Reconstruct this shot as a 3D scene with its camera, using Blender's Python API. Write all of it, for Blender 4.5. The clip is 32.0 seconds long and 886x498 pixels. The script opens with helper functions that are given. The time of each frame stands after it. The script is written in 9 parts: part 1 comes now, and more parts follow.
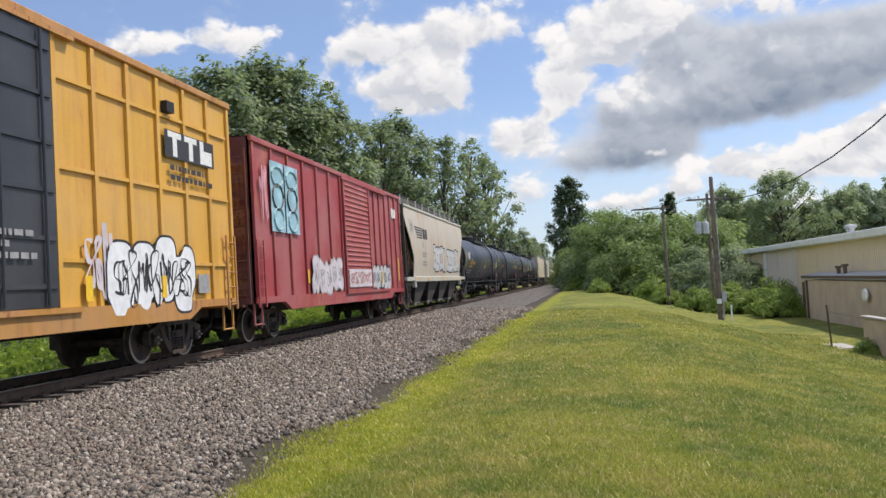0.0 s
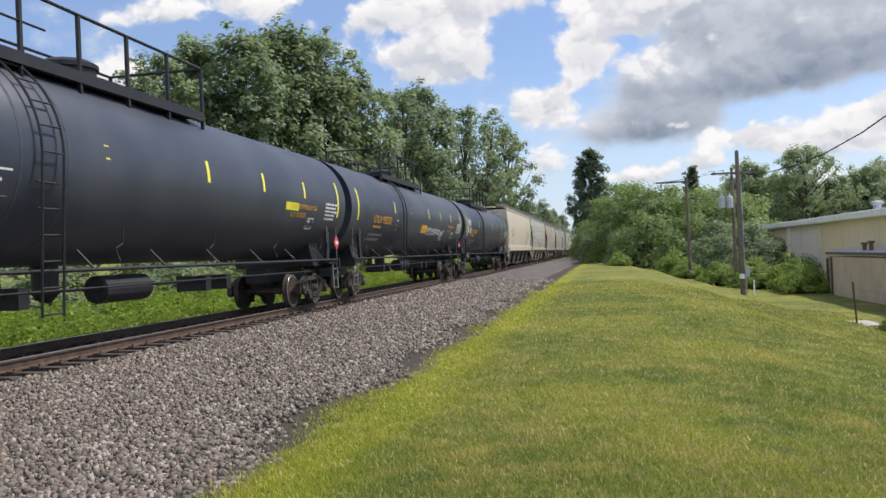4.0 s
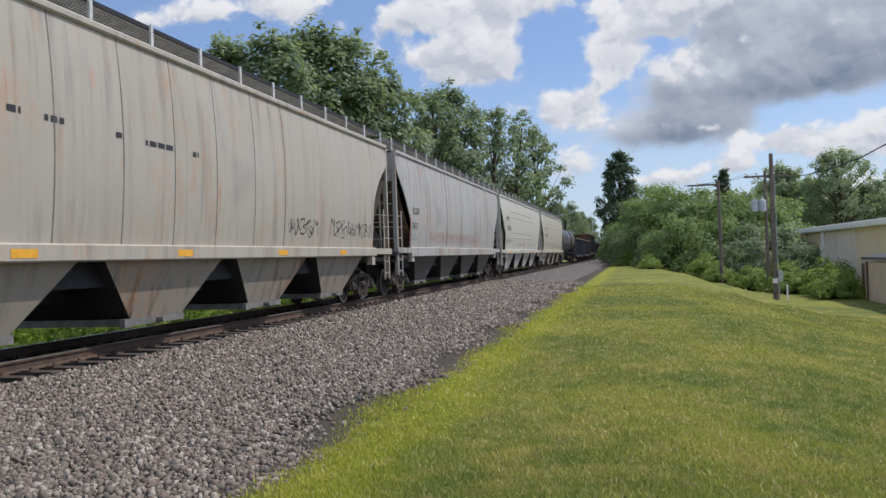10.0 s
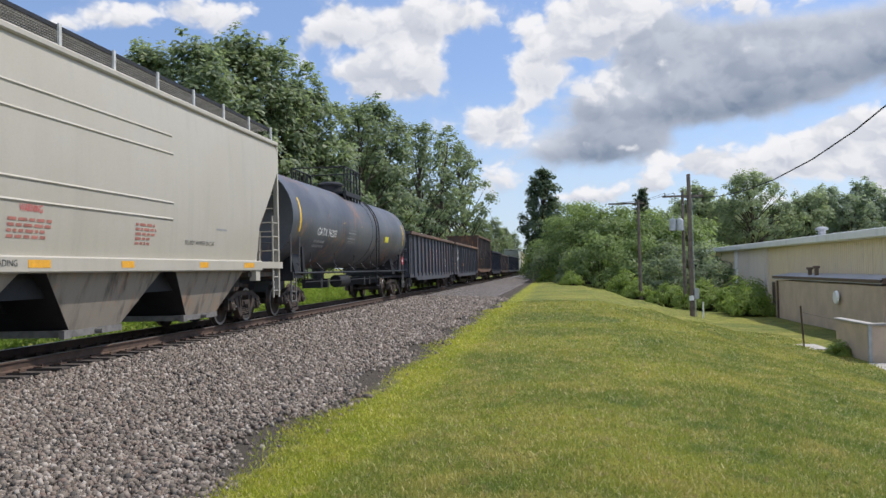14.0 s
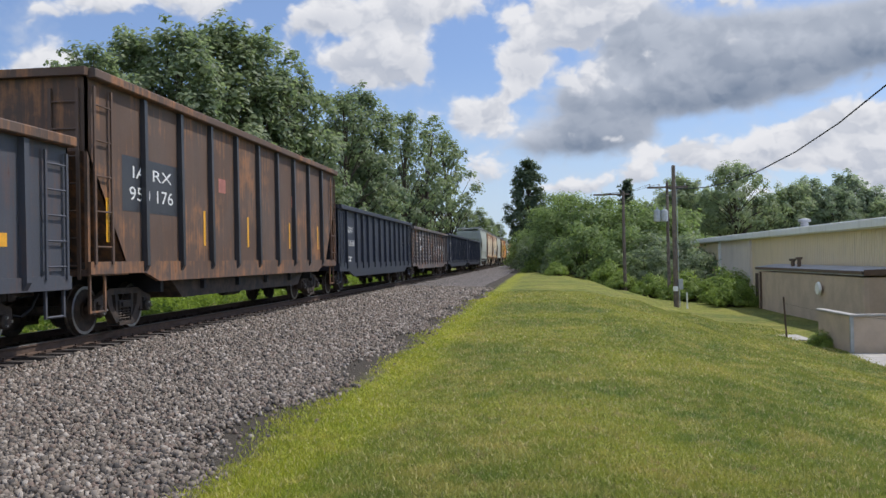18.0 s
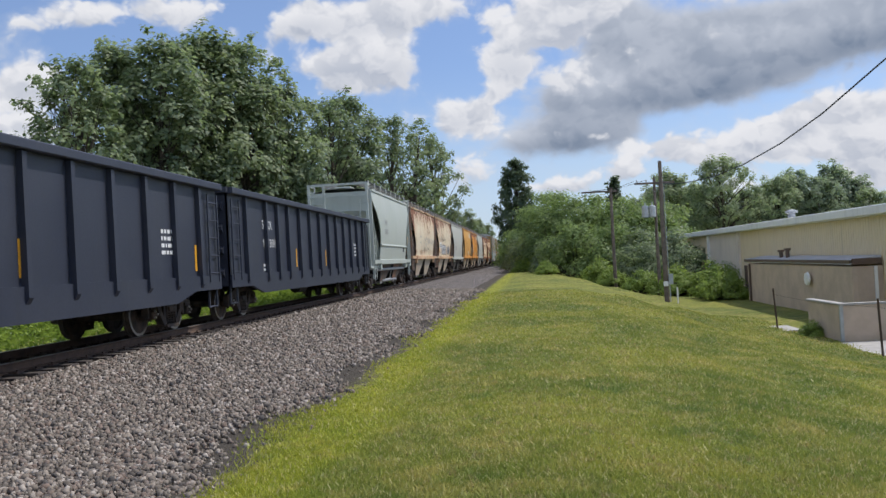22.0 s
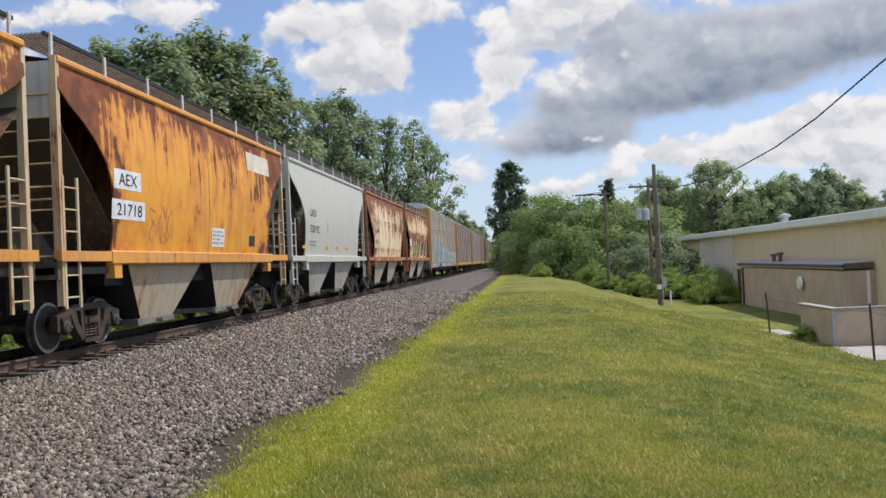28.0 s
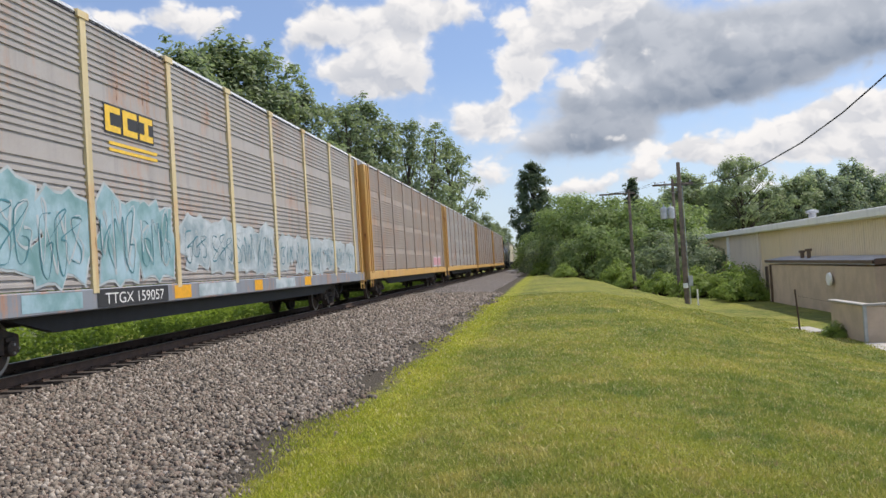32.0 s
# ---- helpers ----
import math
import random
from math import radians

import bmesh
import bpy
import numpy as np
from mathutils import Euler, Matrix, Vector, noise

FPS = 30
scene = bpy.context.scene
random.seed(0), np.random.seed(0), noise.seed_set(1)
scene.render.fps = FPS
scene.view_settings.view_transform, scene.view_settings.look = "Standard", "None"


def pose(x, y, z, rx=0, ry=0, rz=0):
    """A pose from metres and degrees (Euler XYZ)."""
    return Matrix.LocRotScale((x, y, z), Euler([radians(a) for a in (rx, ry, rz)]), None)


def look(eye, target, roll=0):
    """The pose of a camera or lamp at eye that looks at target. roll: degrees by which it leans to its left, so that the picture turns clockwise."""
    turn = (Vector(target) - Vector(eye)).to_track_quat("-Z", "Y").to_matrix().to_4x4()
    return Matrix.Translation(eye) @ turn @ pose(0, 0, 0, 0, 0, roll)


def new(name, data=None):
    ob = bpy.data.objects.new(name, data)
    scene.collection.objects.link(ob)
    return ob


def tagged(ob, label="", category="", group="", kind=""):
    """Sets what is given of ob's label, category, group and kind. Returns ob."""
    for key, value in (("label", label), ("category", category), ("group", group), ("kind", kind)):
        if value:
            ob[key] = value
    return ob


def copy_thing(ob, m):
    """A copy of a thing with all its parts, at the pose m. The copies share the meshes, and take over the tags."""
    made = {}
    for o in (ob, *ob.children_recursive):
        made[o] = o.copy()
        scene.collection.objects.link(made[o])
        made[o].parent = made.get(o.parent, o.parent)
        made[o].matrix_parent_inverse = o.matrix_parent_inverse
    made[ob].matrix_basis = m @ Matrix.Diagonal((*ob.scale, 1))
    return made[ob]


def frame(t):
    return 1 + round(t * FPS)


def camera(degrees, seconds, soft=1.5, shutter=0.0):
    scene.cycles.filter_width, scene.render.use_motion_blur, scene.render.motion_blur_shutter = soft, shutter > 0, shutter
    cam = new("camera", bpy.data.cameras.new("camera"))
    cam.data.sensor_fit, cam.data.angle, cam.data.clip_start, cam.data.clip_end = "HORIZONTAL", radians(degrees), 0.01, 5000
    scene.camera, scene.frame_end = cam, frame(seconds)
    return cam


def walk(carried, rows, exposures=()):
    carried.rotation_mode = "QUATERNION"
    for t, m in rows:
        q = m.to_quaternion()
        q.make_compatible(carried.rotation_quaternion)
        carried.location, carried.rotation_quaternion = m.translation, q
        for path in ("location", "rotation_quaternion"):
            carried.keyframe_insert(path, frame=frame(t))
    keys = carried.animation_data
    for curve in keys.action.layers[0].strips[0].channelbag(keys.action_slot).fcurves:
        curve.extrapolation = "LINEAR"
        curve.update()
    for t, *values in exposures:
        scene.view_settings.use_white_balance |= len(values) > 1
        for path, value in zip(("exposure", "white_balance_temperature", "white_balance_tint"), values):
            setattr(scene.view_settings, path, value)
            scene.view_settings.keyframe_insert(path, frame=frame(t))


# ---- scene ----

# ---- camera ----
cam = camera(56.0, 32.0)
CAM_Z = 1.27
TRACK_X = -9.2
PATH = [
    (0.0, 92.42, 3.42, 9.81, 0.465, -0.143, 1.232),
    (0.5, 92.11, 3.29, 9.96, 0.462, -0.153, 1.234),
    (1.0, 91.99, 3.52, 10.25, 0.469, -0.152, 1.237),
    (1.5, 91.89, 3.64, 10.39, 0.471, -0.156, 1.232),
    (2.0, 91.80, 3.72, 10.55, 0.475, -0.170, 1.231),
    (2.5, 91.66, 3.89, 10.80, 0.420, -0.203, 1.235),
    (3.0, 91.45, 3.43, 11.03, 0.311, -0.255, 1.242),
    (3.5, 90.87, 2.46, 11.11, 0.265, -0.230, 1.248),
    (5.5, 90.06, 3.18, 10.90, 0.241, -0.201, 1.260),
    (6.0, 90.11, 3.31, 11.32, 0.239, -0.218, 1.263),
    (6.5, 90.36, 2.72, 11.84, 0.236, -0.207, 1.261),
    (7.0, 90.48, 2.52, 12.11, 0.232, -0.220, 1.261),
    (7.5, 90.54, 2.27, 12.30, 0.235, -0.213, 1.259),
    (8.0, 90.51, 2.27, 12.54, 0.234, -0.211, 1.261),
    (8.5, 90.53, 2.27, 12.71, 0.235, -0.214, 1.259),
    (9.0, 90.54, 2.29, 12.86, 0.228, -0.210, 1.257),
    (9.5, 90.54, 2.17, 12.98, 0.226, -0.204, 1.259),
    (10.0, 90.60, 1.94, 12.89, 0.112, -0.209, 1.242),
    (10.5, 90.45, 1.21, 11.86, 0.084, -0.208, 1.235),
    (11.0, 89.99, 0.61, 9.61, 0.101, -0.183, 1.239),
    (11.5, 90.73, 0.33, 8.17, 0.113, 0.008, 1.262),
    (12.0, 91.56, 1.52, 9.29, 0.092, 0.089, 1.262),
    (12.5, 91.20, 2.52, 10.56, 0.095, 0.045, 1.253),
    (13.0, 91.08, 2.79, 10.40, 0.088, 0.041, 1.256),
    (13.5, 91.18, 1.69, 8.80, 0.066, 0.031, 1.264),
    (14.0, 91.44, 1.32, 7.66, 0.037, 0.026, 1.269),
    (14.5, 91.58, 1.01, 6.82, 0.016, 0.020, 1.269),
    (16.5, 90.96, 0.99, 6.51, -0.013, 0.023, 1.264),
    (17.0, 90.92, 1.10, 6.68, -0.020, 0.019, 1.260),
    (17.5, 90.79, 1.09, 6.70, -0.013, 0.014, 1.267),
    (18.0, 90.73, 1.11, 6.61, -0.014, 0.022, 1.270),
    (18.5, 90.81, 1.45, 6.42, -0.011, 0.023, 1.268),
    (19.0, 90.87, 1.58, 6.13, -0.020, 0.010, 1.268),
    (19.5, 90.87, 1.69, 6.07, -0.006, 0.009, 1.269),
    (20.0, 90.87, 1.87, 5.94, -0.000, 0.000, 1.270),
    (20.5, 90.86, 2.10, 5.83, -0.011, 0.010, 1.269),
    (21.0, 90.90, 2.40, 5.78, -0.004, 0.014, 1.271),
    (21.5, 90.94, 2.82, 5.88, -0.012, 0.010, 1.263),
    (22.0, 90.88, 2.97, 5.94, -0.010, 0.013, 1.265),
    (22.5, 90.82, 2.93, 5.70, -0.007, 0.003, 1.269),
    (23.0, 90.78, 3.06, 5.44, 0.002, 0.001, 1.270),
    (23.5, 90.73, 3.20, 5.14, 0.002, 0.000, 1.271),
    (24.0, 90.78, 3.32, 4.90, -0.009, 0.005, 1.267),
    (24.5, 90.82, 3.17, 4.81, -0.027, -0.003, 1.264),
    (25.0, 90.82, 2.92, 4.65, -0.016, 0.002, 1.261),
    (25.5, 90.72, 3.05, 4.71, -0.005, -0.001, 1.254),
    (27.5, 90.66, 2.54, 5.08, -0.030, -0.002, 1.282),
    (28.0, 90.96, 2.60, 5.51, -0.013, 0.006, 1.286),
    (28.5, 91.22, 2.65, 5.90, -0.028, 0.004, 1.288),
    (29.0, 91.38, 3.04, 6.37, -0.038, -0.011, 1.297),
    (29.5, 91.78, 3.01, 7.05, -0.049, 0.002, 1.291),
    (30.0, 91.76, 3.65, 7.63, -0.022, -0.000, 1.291),
    (30.5, 91.79, 3.47, 7.50, -0.019, 0.002, 1.287),
    (31.0, 91.47, 3.34, 7.14, -0.029, 0.004, 1.288),
    (31.5, 91.28, 3.49, 7.27, -0.026, -0.008, 1.293),
    (32.0, 91.21, 3.55, 7.15, -0.050, -0.005, 1.285),
]
walk(cam, [(t, pose(x, y, z, rx, ry, rz)) for t, rx, ry, rz, x, y, z in PATH],
     [(0.0, 0.0, 6850, 12), (1.0, -0.2, 6500, 12), (2.0, -0.1, 6500, 12), (3.0, 0.03, 6800, 12), (3.5, 0.03, 6800, 12), (5.5, -0.12, 6550, 12), (6.5, -0.16, 6450, 12), (8.0, -0.18, 6450, 12), (10.0, -0.22, 6450, 12),
      (11.0, -0.14, 6500, 12), (12.0, -0.02, 6500, 12), (14.0, -0.07, 6550, 12), (17.0, -0.22, 6450, 12), (22.0, -0.22, 6450, 12), (25.0, -0.16, 6600, 12), (28.0, -0.1, 6750, 12), (29.0, -0.14, 6550, 12), (30.0, -0.08, 6650, 12), (32.0, -0.02, 6900, 12)])

# ---- sky, sun, exposure ----
SUN_DIR = Vector((0.50, 0.26, 0.83)).normalized()
sun = new("sun", bpy.data.lights.new("sun", "SUN"))
sun.data.energy, sun.data.angle, sun.data.color = 4.3, radians(0.6), (1.0, 0.96, 0.90)
sun.matrix_world = look((0, 0, 60), Vector((0, 0, 60)) - SUN_DIR)
world = bpy.data.worlds.new("summer_sky")
scene.world = world
world.use_nodes = True
scene.view_settings.exposure = 0.0


class Nodes:
    """Short hand for building node trees."""

    def __init__(self, tree):
        self.t = tree
        tree.nodes.clear()

    def add(self, kind, ins=None, **props):
        n = self.t.nodes.new(kind)
        if "operation" in props:
            n.operation = props["operation"]
        if "use_clamp" in props:
            n.use_clamp = props["use_clamp"]
        if "clamp" in props:
            n.clamp = props["clamp"]
        if "data_type" in props:
            n.data_type = props["data_type"]
        if "blend_type" in props:
            n.blend_type = props["blend_type"]
        if "sky_type" in props:
            n.sky_type = props["sky_type"]
        if "sun_disc" in props:
            n.sun_disc = props["sun_disc"]
        for k, v in (ins or {}).items():
            if isinstance(v, bpy.types.NodeSocket):
                self.t.links.new(v, n.inputs[k])
            else:
                n.inputs[k].default_value = v
        return n

    def math(self, op, a, b=0.0, c=0.0, clamp=False):
        """One arithmetic node; the numbers or sockets a, b and c go in."""
        return self.add("ShaderNodeMath", {0: a, 1: b, 2: c}, operation=op, use_clamp=clamp).outputs[0]

    def vmath(self, op, a, b=(0, 0, 0)):
        n = self.add("ShaderNodeVectorMath", {0: a, 1: b}, operation=op)
        return n.outputs["Value"] if op in ("DOT_PRODUCT", "LENGTH", "DISTANCE") else n.outputs[0]

    def span(self, v, a, b, c=0.0, d=1.0, smooth=True):
        n = self.add("ShaderNodeMapRange", {0: v, 1: a, 2: b, 3: c, 4: d}, clamp=True)
        n.interpolation_type = "SMOOTHSTEP" if smooth else "LINEAR"
        return n.outputs[0]

    def noise(self, vec, scale, detail=4.0, rough=0.55, distort=0.0):
        return self.add("ShaderNodeTexNoise", {"Vector": vec, "Scale": scale, "Detail": detail, "Roughness": rough,
                                               "Distortion": distort}).outputs[0]

    def mix(self, fac, a, b, blend="MIX"):
        n = self.add("ShaderNodeMix", {0: fac, 6: a, 7: b}, data_type="RGBA", blend_type=blend)
        return n.outputs[2]


def sky_nodes():
    w = Nodes(world.node_tree)
    out = w.add("ShaderNodeOutputWorld")
    sky = w.add("ShaderNodeTexSky", sky_type="NISHITA", sun_disc=False)
    sky.sun_elevation = math.asin(SUN_DIR.z)
    sky.sun_rotation = math.atan2(SUN_DIR.x, SUN_DIR.y)
    sky.air_density, sky.dust_density, sky.ozone_density = 1.0, 1.0, 2.0
    d = w.add("ShaderNodeTexCoord").outputs["Generated"]
    sep = w.add("ShaderNodeSeparateXYZ", {0: d})
    p = w.vmath("MULTIPLY", d, (1.0, 1.0, 1.25))
    big = w.noise(p, 5.0, 3.0, 0.5)
    warp = w.add("ShaderNodeTexNoise", {"Vector": p, "Scale": 11.0, "Detail": 4.0, "Roughness": 0.6}).outputs[1]
    p2 = w.vmath("ADD", p, w.vmath("MULTIPLY", w.vmath("SUBTRACT", warp, (0.5, 0.5, 0.5)), (0.07, 0.07, 0.07)))

    def billow(v, scale):
        """Rounded heaps, small ones upon large ones."""
        total = None
        for k, wt in ((1.0, 0.5), (2.1, 0.28), (4.6, 0.15), (9.5, 0.07)):
            cell = w.add("ShaderNodeTexVoronoi", {"Vector": v, "Scale": scale * k})
            cell.feature = "SMOOTH_F1"
            cell.inputs["Smoothness"].default_value = 0.35
            h = w.math("MULTIPLY", w.math("SUBTRACT", 0.75, cell.outputs["Distance"]), wt)
            total = h if total is None else w.math("ADD", total, h)
        return total

    heap = billow(p2, 13.0)
    heap_up = billow(w.vmath("ADD", p2, (0.007, 0.0, 0.014)), 13.0)
    puff = w.noise(p2, 17.0, 9.0, 0.60)
    soft = w.math("ADD", billow(w.vmath("ADD", p, (0.31, 0.17, 0.05)), 6.5), 0.20)
    yy = w.math("MAXIMUM", sep.outputs[1], 0.05)
    tx, tz = w.math("DIVIDE", sep.outputs[0], yy), w.math("DIVIDE", sep.outputs[2], yy)

    def banks(rows):
        field, height = 0.0, 0.0
        for bx, bz, rx, rz, wt in rows:
            ex = w.math("MULTIPLY", w.math("SUBTRACT", tx, bx), 0.95 / rx)
            ez = w.math("MULTIPLY", w.math("SUBTRACT", tz, bz), 0.95 / rz)
            q = w.math("ADD", w.math("MULTIPLY", ex, ex), w.math("MULTIPLY", ez, ez))
            g = w.math("MULTIPLY", w.math("POWER", 2.718, w.math("MULTIPLY", q, -1.0)), wt)
            field = w.math("ADD", field, g)
            height = w.math("ADD", height, w.math("MULTIPLY", g, ez))
        return field, w.math("DIVIDE", height, w.math("ADD", field, 0.05))

    front = w.span(sep.outputs[1], 0.15, 0.55)
    f1, h1 = banks(CUMULUS)
    f2, h2 = banks(DARK_BANKS)
    back = w.math("MULTIPLY", w.math("SUBTRACT", 1.0, front), w.span(big, 0.42, 0.66, 0.0, 1.3))
    bump = w.math("ADD", w.math("MULTIPLY", w.math("SUBTRACT", heap, 0.30), 2.2), w.math("MULTIPLY", w.math("SUBTRACT", puff, 0.5), 1.0))
    loose = w.math("MULTIPLY", w.math("SUBTRACT", big, 0.5), 0.5)
    d1 = w.math("ADD", w.math("ADD", w.math("ADD", w.math("MULTIPLY", f1, front), back), bump), loose)
    d2 = w.math("ADD", w.math("ADD", w.math("MULTIPLY", f2, front), w.math("MULTIPLY", bump, 0.40)), w.math("MULTIPLY", w.math("SUBTRACT", soft, 0.5), 1.3))
    c1 = w.span(d1, 0.30, 0.76)
    c2 = w.span(d2, 0.16, 0.80)
    veil = w.span(w.math("ADD", d1, d2), -0.1, 1.2, 0.0, 0.45)
    relief = w.span(w.math("SUBTRACT", heap, heap_up), -0.09, 0.07, smooth=False)
    top1 = w.span(h1, -0.9, 0.35)
    thin = w.span(d1, 1.5, 0.5)
    lit1 = w.math("ADD", w.math("ADD", w.math("MULTIPLY", top1, 0.50), w.math("MULTIPLY", relief, 0.40)), w.math("MULTIPLY", thin, 0.22), clamp=True)
    rim = w.span(d2, 1.15, 0.35)
    top2 = w.span(h2, -0.75, 0.35)
    lit2 = w.math("ADD", w.math("ADD", w.math("MULTIPLY", rim, 0.30), w.math("MULTIPLY", top2, 0.50)), w.math("ADD", w.math("MULTIPLY", relief, 0.15), w.math("MULTIPLY", w.math("SUBTRACT", soft, 0.5), 0.9)), clamp=True)
    white = w.mix(lit1, (0.38, 0.44, 0.55, 1), (0.87, 0.885, 0.91, 1))
    grey = w.mix(lit2, (0.185, 0.245, 0.345, 1), (0.70, 0.75, 0.83, 1))
    blue = w.mix(1.0, w.vmath("MULTIPLY", sky.outputs[0], (0.105, 0.115, 0.13)), (0.86, 0.97, 1.12, 1), "MULTIPLY")
    haze = w.span(sep.outputs[2], 0.0, 0.24, 0.66, 0.16)
    blue = w.mix(haze, blue, (0.70, 0.83, 0.97, 1))
    col = w.mix(veil, blue, (0.64, 0.71, 0.81, 1))
    col = w.mix(c2, col, grey)
    col = w.mix(c1, col, white)
    # unseen sky behind the viewer, brightened by half as fill for shaded sides
    col = w.vmath("MULTIPLY", col, w.add("ShaderNodeCombineXYZ", {k: w.math("ADD", 1.0, w.math("MULTIPLY", w.math("SUBTRACT", 1.0, w.span(sep.outputs[1], -0.6, 0.3)), 0.5)) for k in range(3)}).outputs[0])
    bg = w.add("ShaderNodeBackground", {0: col, 1: 1.08})
    w.t.links.new(bg.outputs[0], out.inputs[0])


# cumulus in the field of view: place on the plane one unit ahead (x, z), half width, half height, weight
CUMULUS = (
    (0.17, 0.302, 0.055, 0.022, 0.55), (0.285, 0.300, 0.06, 0.018, 0.5), (0.37, 0.292, 0.05, 0.014, 0.4),
    (0.035, 0.262, 0.055, 0.045, 0.55), (0.13, 0.325, 0.10, 0.022, 0.6), (-0.11, 0.318, 0.08, 0.025, 0.4), (-0.15, 0.262, 0.04, 0.02, 0.4), (-0.42, 0.33, 0.10, 0.03, 0.7), (-0.66, 0.20, 0.08, 0.05, 0.9),
    (0.06, 0.205, 0.05, 0.024, 0.62), (-0.03, 0.15, 0.04, 0.02, 0.6), (0.025, 0.28, 0.062, 0.038, 1.0), (-0.015, 0.25, 0.03, 0.025, 0.8), (0.071, 0.295, 0.04, 0.021, 0.8), (-0.01, 0.226, 0.032, 0.018, 0.85),
    (-0.021, 0.201, 0.023, 0.011, 0.6), (-0.054, 0.176, 0.034, 0.019, 0.95), (0.033, 0.146, 0.019, 0.011, 0.75),
    (0.089, 0.14, 0.018, 0.007, 0.6), (0.16, 0.119, 0.033, 0.017, 1.0), (0.212, 0.111, 0.039, 0.02, 1.0),
    (0.265, 0.123, 0.037, 0.022, 1.0), (0.319, 0.142, 0.039, 0.024, 1.0), (0.37, 0.145, 0.038, 0.024, 1.0),
    (0.418, 0.162, 0.036, 0.031, 1.0), (0.338, 0.105, 0.064, 0.022, 0.9), (0.394, 0.102, 0.055, 0.027, 0.9),
    (0.114, 0.094, 0.031, 0.013, 0.8), (0.037, 0.083, 0.032, 0.01, 0.8), (-0.062, 0.112, 0.032, 0.028, 0.8),
    (0.22, 0.257, 0.022, 0.016, 0.55), (0.315, 0.071, 0.094, 0.016, 0.6), (-0.175, 0.303, 0.102, 0.027, 1.0),
    (-0.255, 0.311, 0.043, 0.021, 0.8), (-0.192, 0.248, 0.061, 0.024, 1.0), (-0.239, 0.244, 0.042, 0.019, 0.8),
    (-0.217, 0.22, 0.045, 0.013, 0.8), (-0.356, 0.295, 0.022, 0.013, 0.7), (-0.541, 0.338, 0.099, 0.02, 0.7),
    (-0.088, 0.178, 0.028, 0.023, 0.8), (-0.627, 0.255, 0.046, 0.025, 0.8),
)
DARK_BANKS = (
    (0.202, 0.245, 0.114, 0.041, 1.0), (0.289, 0.229, 0.099, 0.036, 1.0), (0.377, 0.254, 0.094, 0.04, 1.0),
    (0.115, 0.274, 0.058, 0.036, 0.8), (0.208, 0.194, 0.074, 0.025, 1.0), (0.119, 0.192, 0.08, 0.036, 0.8),
    (0.042, 0.188, 0.05, 0.027, 0.7), (0.031, 0.138, 0.076, 0.023, 1.0), (0.077, 0.154, 0.067, 0.027, 0.6),
    (0.441, 0.262, 0.067, 0.035, 0.9),
)
sky_nodes()

# ---- materials ----
def principled(name):
    m = bpy.data.materials.new(name)
    m.use_nodes = True
    n = Nodes(m.node_tree)
    out = n.add("ShaderNodeOutputMaterial")
    b = n.add("ShaderNodeBsdfPrincipled")
    m.node_tree.links.new(b.outputs[0], out.inputs[0])
    return m, n, b


def place(n, spread=True):
    """Object coordinates, shifted by a different amount for every object."""
    c = n.add("ShaderNodeTexCoord").outputs["Object"]
    if spread:
        r = n.add("ShaderNodeObjectInfo").outputs["Random"]
        c = n.vmath("ADD", c, n.add("ShaderNodeCombineXYZ", {0: 0.0, 1: n.math("MULTIPLY", r, 37.0), 2: 0.0}).outputs[0])
    return c


def rgba(c, k=1.0):
    return (c[0] * k, c[1] * k, c[2] * k, 1.0)


